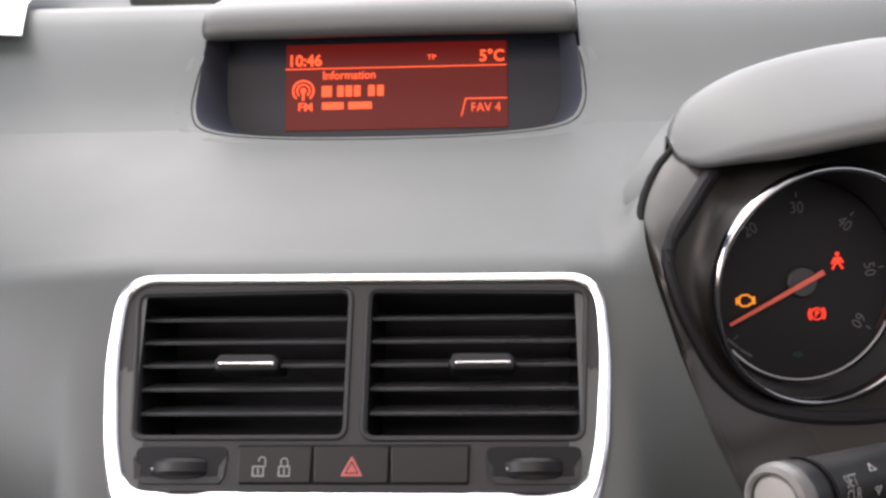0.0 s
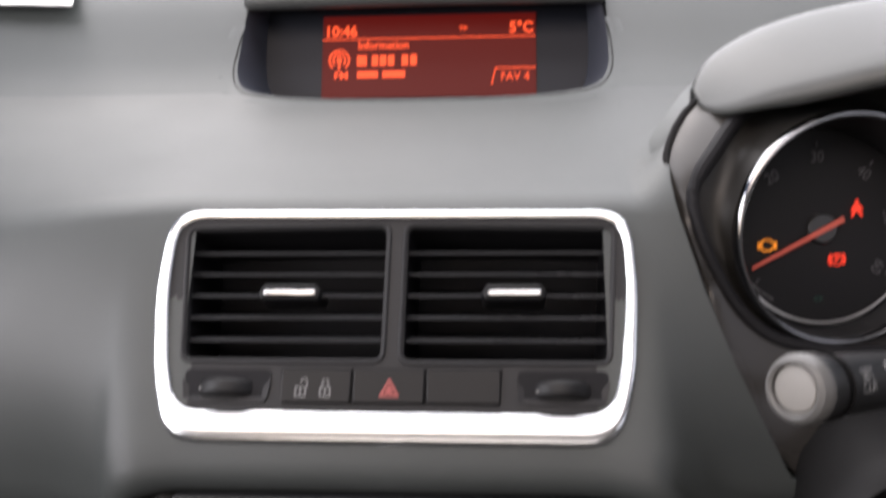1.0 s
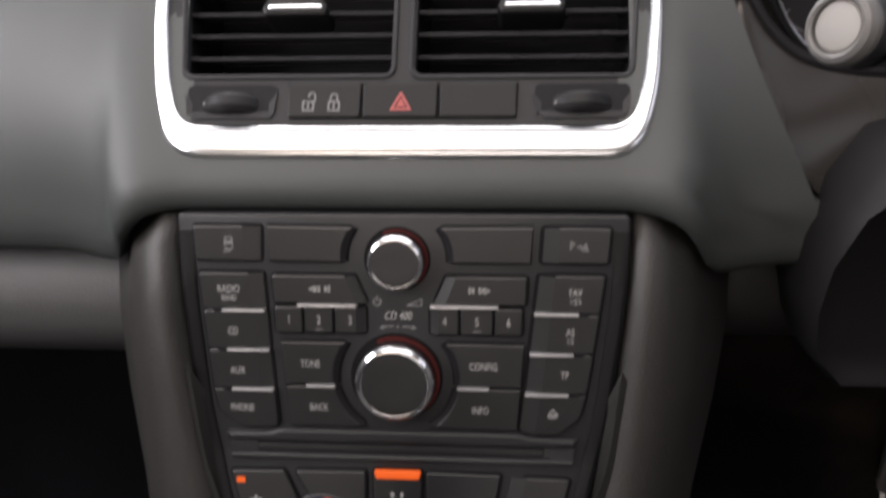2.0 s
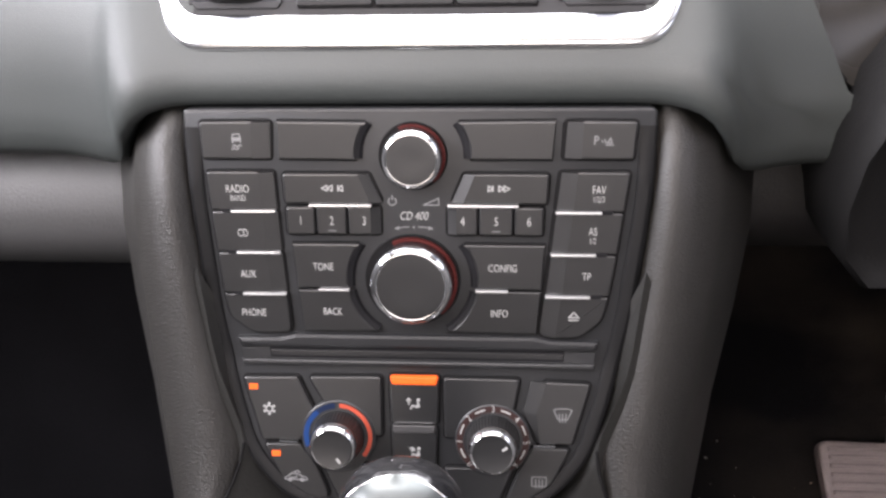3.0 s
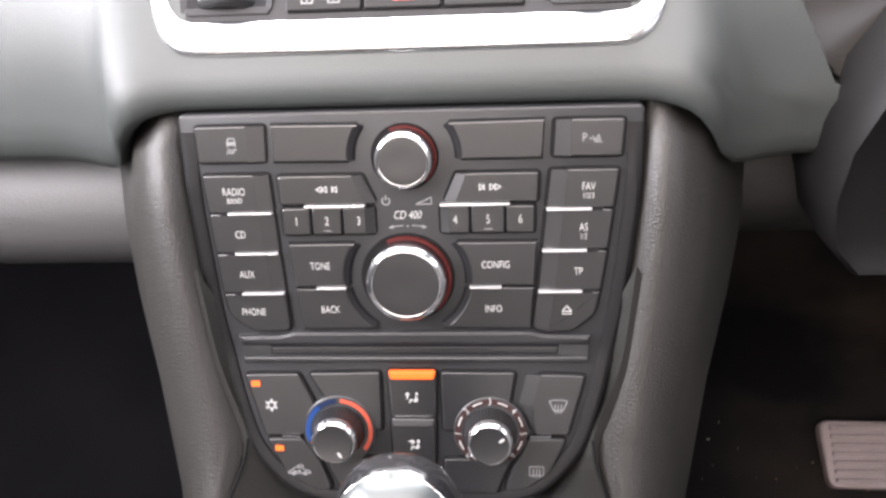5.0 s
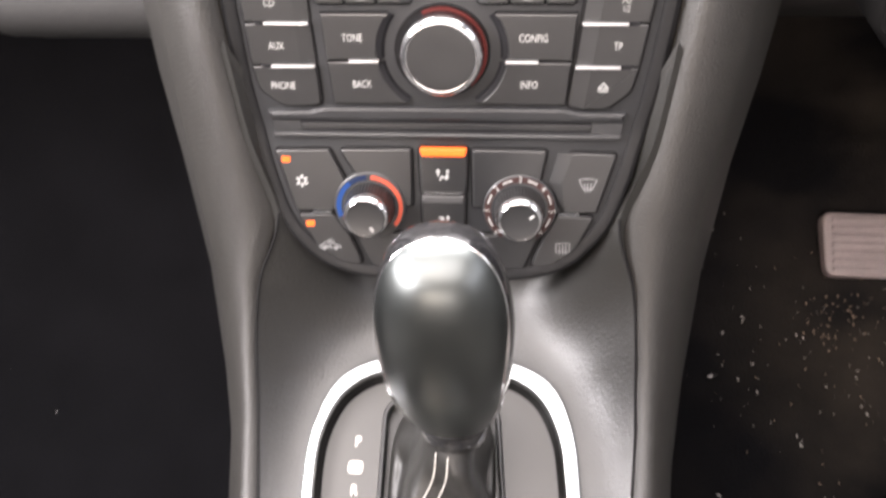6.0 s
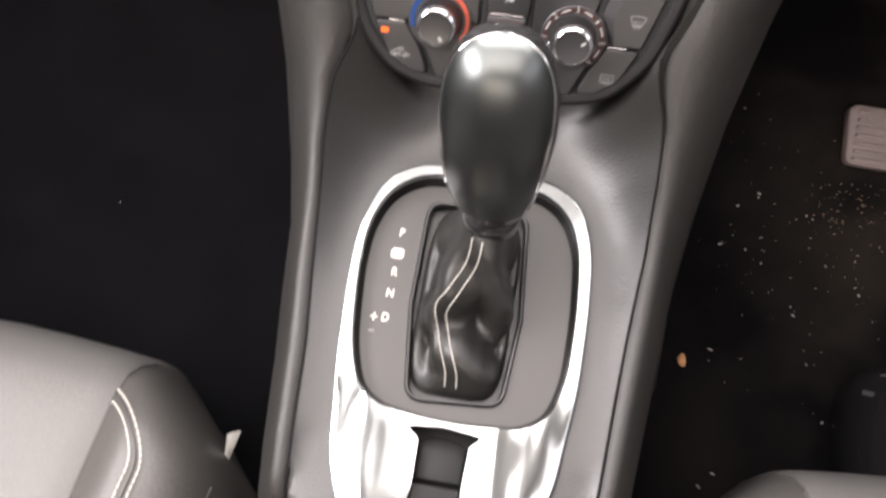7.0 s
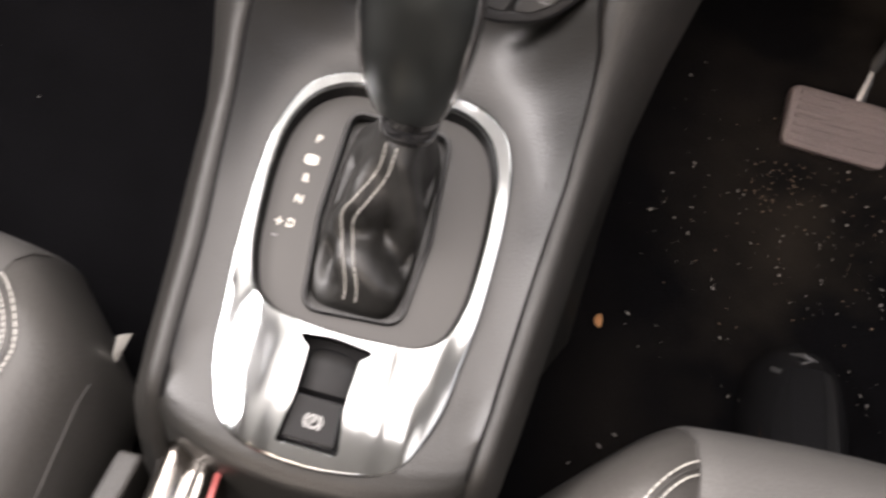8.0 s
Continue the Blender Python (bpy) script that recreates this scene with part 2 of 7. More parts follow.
def rpoly(pts, r=0.003, seg=4):
    """A polygon with rounded corners; a point may carry its own radius as a third number."""
    out, n = [], len(pts)
    for i in range(n):
        p = Vector(pts[i][:2])
        rad = pts[i][2] if len(pts[i]) > 2 else r
        a, b = Vector(pts[i - 1][:2]) - p, Vector(pts[(i + 1) % n][:2]) - p
        la, lb = a.length, b.length
        a, b = a / la, b / lb
        ang = a.angle(b)
        d = min(rad / max(math.tan(ang / 2), 0.05), 0.48 * la, 0.48 * lb)
        s, e = p + a * d, p + b * d
        for k in range(seg + 1):
            t = k / seg
            out.append(tuple((1 - t) ** 2 * s + 2 * t * (1 - t) * p + t * t * e))
    return out


def dense(poly, step):
    """The polygon with points no further apart than step."""
    out = []
    for i in range(len(poly)):
        a, b = Vector(poly[i]), Vector(poly[(i + 1) % len(poly)])
        m = max(math.ceil((b - a).length / step), 1)
        out += [tuple(a.lerp(b, k / m)) for k in range(m) if m > 1 or (b - a).length > step * 0.15]
    return out


def eased(poly, passes=5):
    """The polygon with its kinks smoothed away."""
    for _ in range(passes):
        n = len(poly)
        poly = [tuple((Vector(poly[i - 1]) + 2 * Vector(poly[i]) + Vector(poly[(i + 1) % n])) / 4) for i in range(n)]
    return poly


def offset(poly, d):
    """The polygon moved inwards by d (outwards: minus)."""
    n = len(poly)
    area = sum(poly[i - 1][0] * poly[i][1] - poly[i][0] * poly[i - 1][1] for i in range(n))
    sgn = 1 if area > 0 else -1
    out = []
    for i in range(n):
        p, a, b = Vector(poly[i]), Vector(poly[i - 1]), Vector(poly[(i + 1) % n])
        t = b - a
        t = t.normalized() if t.length > 1e-9 else Vector((1, 0))
        out.append(tuple(p + Vector((-t.y, t.x)) * d * sgn))
    return out


def loops(bm, rings, closed=True, cap0=False, cap1=False):
    """Skins a row of point rings."""
    vs = [[bm.verts.new(p) for p in r] for r in rings]
    m = len(vs[0])
    for a, b in zip(vs, vs[1:]):
        for i in range(m if closed else m - 1):
            j = (i + 1) % m
            bm.faces.new((a[i], a[j], b[j], b[i]))
    if cap0:
        bm.faces.new(vs[0])
    if cap1:
        bm.faces.new(vs[-1])
    return vs


def slab(poly, f, n0, n1, bev=0.0008, bm=None, cuts=()):
    """A plate with the outline poly on face f, from height n0 to n1, its upper edge rounded."""
    bm = bm or bmesh.new()
    base = bmesh.new()
    rings = [[(*p, n0) for p in poly], [(*p, n1 - bev) for p in poly],
             [(*p, n1 - bev * 0.3) for p in offset(poly, bev * 0.3)], [(*p, n1) for p in offset(poly, bev)]]
    loops(base, rings, cap0=True, cap1=True)
    for c in cuts:
        bmesh.ops.bisect_plane(base, geom=base.verts[:] + base.edges[:] + base.faces[:], plane_co=(0, c, 0), plane_no=(0, 1, 0))
    idx = {}
    for v in base.verts:
        idx[v] = bm.verts.new(f(*v.co))
    for fc in base.faces:
        try:
            bm.faces.new([idx[v] for v in fc.verts])
        except ValueError:
            pass
    base.free()
    return bm


def holed(outer, holes, f, n, depth, bm=None, grid=0.0):
    """A face with holes, its outer rim and hole rims turned back by depth."""
    bm = bm or bmesh.new()
    flat = bmesh.new()
    rims = []
    for lp in [outer] + holes:
        vs = [flat.verts.new((*p, 0)) for p in lp]
        rims.append([flat.edges.new((vs[i - 1], vs[i])) for i in range(len(vs))])
    bmesh.ops.triangle_fill(flat, edges=[e for r in rims for e in r], use_beauty=True, use_dissolve=False)
    if grid:
        for k in range(-int(0.17 / grid), int(0.17 / grid) + 1):
            for no in ((1, 0, 0), (0, 1, 0)):
                bmesh.ops.bisect_plane(flat, geom=flat.verts[:] + flat.edges[:] + flat.faces[:], plane_co=(k * grid, k * grid, 0), plane_no=no)
    flat.verts.index_update()
    flat.verts.ensure_lookup_table()
    vs = [bm.verts.new(f(v.co.x, v.co.y, n)) for v in flat.verts]
    for fc in flat.faces:
        if fc.calc_area() > 1e-10:
            ix = [v.index for v in fc.verts]
            bm.faces.new([vs[k] for k in (ix if fc.normal.z < 0 else ix[::-1])])
    flat.free()
    k = 0
    for lp in [outer] + holes:
        top = [bm.verts.new(v.co) for v in vs[k:k + len(lp)]]
        low = [bm.verts.new(f(*p, n - depth)) for p in lp]
        for i in range(len(lp)):
            bm.faces.new((top[i - 1], top[i], low[i], low[i - 1]))
        k += len(lp)
    return bm


def lathe(f, cu, cv, prof, seg=40, cap=True, bm=None, rib=0.0):
    """A turned body about n at (cu, cv): prof holds (radius, height)."""
    bm = bm or bmesh.new()
    rings = []
    for r, h in prof:
        rings.append([f(cu + (r + (rib if i % 2 else 0)) * math.cos(2 * math.pi * i / seg), cv + (r + (rib if i % 2 else 0)) * math.sin(2 * math.pi * i / seg), h)
                      for i in range(seg)])
    loops(bm, rings, cap1=cap)
    return bm


def tube(pts, r, seg=8, bm=None, closed=False, taper=None):
    """A round rod along a row of points."""
    bm = bm or bmesh.new()
    pts = [Vector(p) for p in pts]
    rings = []
    for i, p in enumerate(pts):
        a = pts[i - 1] if (i or closed) else p
        b = pts[(i + 1) % len(pts)] if (closed or i + 1 < len(pts)) else p
        t = (b - a).normalized()
        s = t.cross(Vector((0.13, 0.21, 0.97)))
        s = s.normalized() if s.length > 1e-4 else Vector((1, 0, 0))
        w = t.cross(s)
        rr = r if taper is None else r * taper[i]
        rings.append([p + (s * math.cos(2 * math.pi * k / seg) + w * math.sin(2 * math.pi * k / seg)) * rr for k in range(seg)])
    if closed:
        rings.append(rings[0])
        loops(bm, rings)
        bmesh.ops.remove_doubles(bm, verts=bm.verts, dist=1e-7)
    else:
        loops(bm, rings, cap0=True, cap1=True)
    return bm


def arc_band(f, cu, cv, r0, r1, a0, a1, n0, n1, seg=24, bm=None):
    """A flat raised band round (cu, cv); angles in degrees, clockwise from the top."""
    bm = bm or bmesh.new()
    rings = []
    for i in range(seg + 1):
        a = radians(a0 + (a1 - a0) * i / seg)
        s, c = math.sin(a), -math.cos(a)
        rings.append([f(cu + r0 * s, cv + r0 * c, n0), f(cu + r0 * s, cv + r0 * c, n1), f(cu + r1 * s, cv + r1 * c, n1), f(cu + r1 * s, cv + r1 * c, n0)])
    loops(bm, rings, cap0=True, cap1=True)
    return bm


def words(text, f, cu, cv, height, n, shear=0.0, turn=0.0, bold=0.0, wide=1.0, bm=None, thick=0.00012):
    """Raised lettering in the built-in font, centred on (cu, cv)."""
    bm = bm or bmesh.new()
    cd = bpy.data.curves.new("lettering", "FONT")
    cd.body, cd.size, cd.shear, cd.offset = text, 1.0, shear, bold
    cd.resolution_u = 3
    cd.align_x, cd.align_y = "CENTER", "CENTER"
    cd.space_line = 0.8
    ob = bpy.data.objects.new("lettering", cd)
    scene.collection.objects.link(ob)
    me = bpy.data.meshes.new_from_object(ob.evaluated_get(bpy.context.evaluated_depsgraph_get()))
    bpy.data.objects.remove(ob)
    k = height / 0.70
    ct, st = math.cos(radians(turn)), math.sin(radians(turn))
    vs = []
    for v in me.vertices:
        x, y = v.co.x * k * wide, -v.co.y * k
        vs.append(bm.verts.new(f(cu + x * ct - y * st, cv + x * st + y * ct, n + thick)))
    for p in me.polygons:
        try:
            bm.faces.new([vs[i] for i in p.vertices])
        except ValueError:
            pass
    bpy.data.meshes.remove(me)
    bpy.data.curves.remove(cd)
    return bm


def prism(corners, f, n0=0.0002):
    """A small block whose upper face runs through the given corners (u, v, height)."""
    bm = bmesh.new()
    loops(bm, [[f(u, v, n0) for u, v, h in corners], [f(*c) for c in corners]], cap0=True, cap1=True)
    return bm


def bars(rects, f, n0, n1, bm=None, bev=0.0001):
    """Small upright blocks; each is (u0, v0, u1, v1)."""
    bm = bm or bmesh.new()
    for u0, v0, u1, v1 in rects:
        slab([(u0, v0), (u1, v0), (u1, v1), (u0, v1)], f, n0, n1, bev, bm)
    return bm


def strokes(lines, f, w, n0, n1, bm=None):
    """Flat strokes of width w along rows of (u, v)."""
    bm = bm or bmesh.new()
    for ln in lines:
        for a, b in zip(ln, ln[1:]):
            a, b = Vector(a), Vector(b)
            d = (b - a).normalized()
            q = Vector((-d.y, d.x)) * w / 2
            e = d * w * 0.3
            slab([tuple(a - q - e), tuple(b - q + e), tuple(b + q + e), tuple(a + q - e)], f, n0, n1, w * 0.05, bm)
    return bm


def lerp_table(tab, x):
    """Smooth reading of a table of (key, value, value ...)."""
    if x <= tab[0][0]:
        return tab[0][1:]
    for i in range(len(tab) - 1):
        a, b = tab[i], tab[i + 1]
        if x <= b[0]:
            p, q = tab[max(i - 1, 0)], tab[min(i + 2, len(tab) - 1)]
            h = b[0] - a[0]
            t = (x - a[0]) / h
            out = []
            for k in range(1, len(a)):
                d = (b[k] - a[k]) / h
                ma = (b[k] - p[k]) / (b[0] - p[0]) if i else d
                mb = (q[k] - a[k]) / (q[0] - a[0]) if i + 2 < len(tab) else d
                ma = 0.0 if ma * d <= 0 else math.copysign(min(abs(ma), 3 * abs(d)), d)
                mb = 0.0 if mb * d <= 0 else math.copysign(min(abs(mb), 3 * abs(d)), d)
                out.append((2 * t ** 3 - 3 * t * t + 1) * a[k] + (t ** 3 - 2 * t * t + t) * h * ma + (3 * t * t - 2 * t ** 3) * b[k] + (t ** 3 - t * t) * h * mb)
            return tuple(out)
    return tab[-1][1:]


# ---- the cabin shell ----
def sheet(rows, closed=False, bm=None):
    bm = bm or bmesh.new()
    loops(bm, rows, closed=closed)
    return bm


def box(x0, y0, z0, x1, y1, z1, bm=None):
    bm = bm or bmesh.new()
    loops(bm, [[(x0, y0, z), (x1, y0, z), (x1, y1, z), (x0, y1, z)] for z in (z0, z1)], cap0=True, cap1=True)
    return bm


FLOOR = [(-1.7, 0.0), (-0.6, 0.0), (0.10, 0.004), (0.24, 0.010), (0.32, 0.034), (0.40, 0.082), (0.50, 0.165), (0.62, 0.30), (0.74, 0.50), (0.80, 0.70)]


def floor_z(y):
    for a, b in zip(FLOOR, FLOOR[1:]):
        if y <= b[0]:
            return a[1] + (b[1] - a[1]) * (y - a[0]) / (b[0] - a[0])
    return FLOOR[-1][1]


def make_floor():
    rows = []
    ys = [-1.7 + 0.05 * i for i in range(50)] + [0.79]
    for y in ys:
        rows.append([(x, y, floor_z(y) + 0.004 * noise.noise((x * 9, y * 9, 0.3))) for x in [-0.75 + 0.05 * k for k in range(31)]])
    bm = sheet(rows)
    ext = bmesh.ops.extrude_face_region(bm, geom=bm.faces[:])
    bmesh.ops.translate(bm, verts=[v for v in ext["geom"] if isinstance(v, bmesh.types.BMVert)], vec=(0, 0.02, -0.03))
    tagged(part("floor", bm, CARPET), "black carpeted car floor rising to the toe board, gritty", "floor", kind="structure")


make_floor()
for sx, nm in ((-1, "wall_left"), (1, "wall_right")):
    bm = box(sx * 0.75, -1.7, -0.03, sx * 0.79, 1.95, 0.82)
    box(sx * 0.75, -1.7, 0.82, sx * 0.79, -0.52, 1.22, bm)
    box(sx * 0.75, 0.42, 0.82, sx * 0.79, 0.50, 1.22, bm)
    tagged(part(nm, bm, DOORTRIM), "dark grey moulded door and side trim", "door trim", kind="structure")
tagged(part("wall_rear", box(-0.79, -1.74, -0.03, 0.79, -1.70, 0.84), DOORTRIM), "dark rear cabin wall below the back window", "wall", kind="structure")
roof = box(-0.79, -1.74, 1.22, 0.79, -0.42, 1.26)
box(-0.79, 0.28, 1.22, 0.79, 0.42, 1.26, roof)
box(-0.79, -0.42, 1.22, -0.44, 0.28, 1.26, roof)
box(0.44, -0.42, 1.22, 0.79, 0.28, 1.26, roof)
tagged(part("ceiling", roof, HEADLINE), "pale grey fabric headlining round an open sunroof", "ceiling", kind="structure")
tagged(part("wall_front", box(-0.79, 0.80, -0.03, 0.79, 0.84, 0.70), LOWER), "black bulkhead behind the dashboard", "wall", kind="structure")


# ---- dashboard ----
dash = thing("dashboard", (0, 0.5, 0.6), "charcoal soft-touch dashboard with a rounded centre above the radio", "dashboard")

TOP = [(1.90, 0.86), (1.50, 0.80), (1.30, 0.778), (1.20, 0.771), (1.10, 0.767), (0.92, 0.769), (0.82, 0.772), (0.785, 0.779), (0.765, 0.789), (0.748, 0.798), (0.730, 0.802), (0.712, 0.800),
       (0.695, 0.792), (0.678, 0.779), (0.660, 0.764), (0.640, 0.748), (0.620, 0.736), (0.600, 0.7275)]
CENTRE = [(0.600, 0.7275), (0.585, 0.7235), (0.56, 0.7190), (0.50, 0.7110), (0.45, 0.7055), (0.424, 0.7025), (0.413, 0.7008), (0.4045, 0.6962), (0.378, 0.6645),
          (0.352, 0.6335), (0.3252, 0.6012), (0.3190, 0.5935), (0.3162, 0.5885), (0.3152, 0.5840), (0.3156, 0.5795), (0.3178, 0.5757), (0.324, 0.5735), (0.36, 0.575)]
SIDE = [(0.600, 0.7275), (0.585, 0.7230), (0.56, 0.7180), (0.50, 0.7065), (0.452, 0.6945), (0.428, 0.6860), (0.416, 0.6805), (0.405, 0.6740), (0.385, 0.6560),
        (0.366, 0.6290), (0.350, 0.5940), (0.3435, 0.5740), (0.3412, 0.5620), (0.3405, 0.5520), (0.3415, 0.5420), (0.3455, 0.5360), (0.356, 0.5335), (0.40, 0.536)]
LIPX = [(0.0, 0.0), (0.1135, 0.0), (0.126, 0.035), (0.1353, 0.135), (0.1425, 0.31), (0.1483, 0.52), (0.1525, 0.74), (0.157, 0.92), (0.165, 1.0), (1.0, 1.0)]
LIFT = [0.0, 0.010, 0.020, 0.027, 0.0160, 0.0090, 0.0055, 0.0025] + [0.0] * 10
SEAM = [0.215, 0.212, 0.205, 0.180, 0.1535, 0.1515, 0.152, 0.154, 0.164, 0.178, 0.197, 0.2085, 0.30, 0.30, 0.30, 0.30, 0.30, 0.30]


def pad_point(i, x):
    a, b = CENTRE[i], SIDE[i]
    ax = abs(x)
    w = min(max((ax - 0.112) / (0.20 if x < 0 else 0.12), 0), 1)
    w = w * w * (3 - 2 * w)
    wl = lerp_table(LIPX, ax)[0]
    k = min(max((i - 8) / 3.0, 0), 1)
    w = w * (1 - k) + wl * k
    y, z = a[0] + (b[0] - a[0]) * w, a[1] + (b[1] - a[1]) * w
    y -= 0.014 * math.exp(-((ax - 0.152) / 0.026) ** 2) * k
    if x > 0.14:
        z -= 0.005 * k * min((x - 0.14) / 0.03, 1)
    y += 0.10 * max(ax - 0.25, 0) ** 1.5
    if x > 0.14 and i < 9:
        z += 0.0015 * min((x - 0.14) / 0.03, 1) ** 2 * (1 if i > 2 else 0)
    lip = min(max(1 - (SEAM[i] - x) / 0.024, 0), 1)
    return (x, y, z + LIFT[i] * lip * lip * (3 - 2 * lip))


def make_pad():
    xs = [-0.75, -0.68, -0.6, -0.52, -0.45, -0.38, -0.32, -0.28, -0.25, -0.225, -0.205, -0.19, -0.178, -0.168, -0.162, -0.157, -0.1525, -0.149, -0.146, -0.139, -0.132, -0.1262, -0.119,
          -0.112, -0.106, -0.09, -0.06, -0.03, 0.0, 0.03, 0.06, 0.09, 0.106, 0.112, 0.119, 0.1262]
    frac = [0.0, 0.04, 0.08, 0.12, 0.16, 0.2, 0.25, 0.3, 0.4, 0.5, 0.6, 0.7, 0.8, 0.9, 0.95, 1.0]
    bm = bmesh.new()
    rows = []
    for i in range(len(CENTRE)):
        sm = SEAM[i]
        row = [pad_point(i, x) for x in xs] + [pad_point(i, 0.1262 + (sm - 0.1262) * f) for f in frac[1:]]
        rows.append([bm.verts.new(p) for p in row])
    for i in range(len(rows) - 1):
        for j in range(len(rows[0]) - 1):
            inside = 7 <= i <= 9 and xs.index(-0.112 if i < 9 else -0.106) <= j < xs.index(0.112 if i < 9 else 0.106)
            under = i == 0 and xs.index(-0.132) <= j < len(xs) - 1
            if not (inside or under):
                bm.faces.new((rows[i][j], rows[i][j + 1], rows[i + 1][j + 1], rows[i + 1][j]))
    side = [r[-1] for r in rows]
    low = [bm.verts.new(v.co + Vector((-0.006, 0.03, -0.002))) for v in side]
    for a, b, c, d in zip(side, side[1:], low[1:], low):
        bm.faces.new((a, b, c, d))
    part("front_pad", bm, PAD, dash, "smooth grey soft-touch pad round the centre vents", sharp=50)
    bm = bmesh.new()
    tx = [-0.75 + 0.05 * k for k in range(12)] + [-0.17, -0.1525, -0.12, -0.08, -0.04, 0, 0.04, 0.08, 0.12, 0.1405, 0.17] + [0.2 + 0.05 * k for k in range(12)]
    rows = [[bm.verts.new((x, y + 0.10 * max(abs(x) - 0.25, 0) ** 1.5 * (1 if y < 1.0 else 0), z)) for x in tx] for y, z in TOP]
    for i in range(len(rows) - 1):
        for j in range(len(tx) - 1):
            if not (9 <= i and tx[j] >= -0.153 and tx[j + 1] <= 0.141):
                bm.faces.new((rows[i][j], rows[i][j + 1], rows[i + 1][j + 1], rows[i + 1][j]))
    part("top_pad", bm, PAD, dash, "grey dashboard top rising to a soft crest", sharp=60)


make_pad()


def make_lower_dash():
    prof = [(0.392, 0.545), (0.380, 0.528), (0.366, 0.512), (0.357, 0.496), (0.354, 0.481), (0.357, 0.467), (0.367, 0.453), (0.384, 0.440), (0.408, 0.424), (0.436, 0.405), (0.462, 0.388), (0.54, 0.374), (0.8, 0.378)]
    xs = [-0.75, -0.6, -0.45, -0.35, -0.30, -0.272, -0.262, -0.255, -0.245, -0.22, -0.19, -0.165, -0.135]
    rows = []
    for y, z in prof:
        rows.append([(x - (0.030 * (0.53 - z) / 0.1 if -0.3 < x < -0.2 else 0), y + (0.060 if x < -0.258 else 0) + 0.1 * max(abs(x) - 0.25, 0) ** 1.5, z) for x in xs])
    part("glovebox_lid", sheet(rows), GLOVE, dash, "dark grained glovebox panel under the pad", sharp=50)
    xs = [0.15, 0.165, 0.19, 0.22, 0.26, 0.4, 0.55, 0.75]
    part("knee_panel", sheet([[(x, y + 0.015, z + 0.01) for x in xs] for y, z in prof]), LOWER, dash, "black knee panel under the steering column", sharp=50)


make_lower_dash()


def make_defroster():
    f = Plane((-0.055, 1.13, 0.7730), (0, -1, -0.11))
    vent = thing("windscreen_demister", (-0.055, 1.13, 0.767), "long grey demister grille along the windscreen base", "air vent")
    outer = rpoly([(-0.30, -0.060, 0.04), (0.30, -0.060, 0.04), (0.33, 0.052, 0.03), (-0.33, 0.052, 0.03)], 0.03, 5)
    inner = rpoly([(-0.285, -0.042, 0.02), (0.285, -0.042, 0.02), (0.305, 0.034, 0.02), (-0.305, 0.034, 0.02)], 0.02, 5)
    part("frame", holed(outer, [inner], f, 0.010, 0.022), PAD_LIGHT, vent)
    part("duct", slab(offset(inner, -0.003), f, -0.0035, -0.0025, 0.0003), DUCT, vent)
    for k in range(14):
        u = -0.28 + k * 0.043
        part("slat", slab([(u, -0.042), (u + 0.0045, -0.042), (u - 0.0035, 0.033), (u - 0.008, 0.033)], f, -0.003, 0.009, 0.001), PAD_LIGHT, vent)
    grille = thing("speaker_grille", (0.05, 1.21, 0.767), "fine-meshed grey speaker grille by the windscreen", "speaker grille")
    f2 = Plane((0.05, 1.215, 0.7665), (0, -1, 0.004))
    part("frame", slab(rpoly([(-0.16, -0.035), (0.16, -0.035), (0.14, 0.033), (-0.14, 0.033)], 0.01), f2, 0.0, 0.004, 0.001), PAD, grille)
    part("mesh", bars([(-0.14 + 0.007 * k, -0.03, -0.1365 + 0.007 * k, 0.03) for k in range(41)], f2, 0.0035, 0.0055), LOWER, grille)


make_defroster()


def make_paper():
    rows = []
    for i in range(13):
        t = i / 12
        y = 0.670 + 0.55 * t
        right = lerp_table([(0.68, -0.296), (0.70, -0.300), (0.73, -0.318), (0.80, -0.330), (1.0, -0.414), (1.25, -0.53)], y)[0]
        z = lerp_table([(0.665, 0.7875), (0.69, 0.8005), (0.715, 0.8075), (0.745, 0.8110), (0.85, 0.815), (1.0, 0.828), (1.25, 0.860)], y)[0]
        rows.append([(right + (-0.70 - right) * k / 10, y + 0.085 * (k / 10) ** 1.5 * (1 - t), z + 0.002 * math.sin(k * 0.9 + i)) for k in range(11)])
    bm = sheet(rows)
    ext = bmesh.ops.extrude_face_region(bm, geom=bm.faces[:])
    bmesh.ops.translate(bm, verts=[v for v in ext["geom"] if isinstance(v, bmesh.types.BMVert)], vec=(0, 0, -0.0015))
    paper = tagged(part("paper_sheet", bm, PAPER), "white paper sheet with a tan printed block, over the dashboard crest", "paper")
    rows = [[(-0.475 - 0.10 * t - 0.02 * k, 0.93 + 0.22 * t, 0.8235 + 0.026 * t + 0.003) for k in range(6)] for t in (0, 0.25, 0.5, 0.75, 1)]
    bm = sheet(rows)
    ext = bmesh.ops.extrude_face_region(bm, geom=bm.faces[:])
    bmesh.ops.translate(bm, verts=[v for v in ext["geom"] if isinstance(v, bmesh.types.BMVert)], vec=(0, 0, -0.0006))
    part("printed_block", bm, TAN, paper, "pale tan printed block")


make_paper()


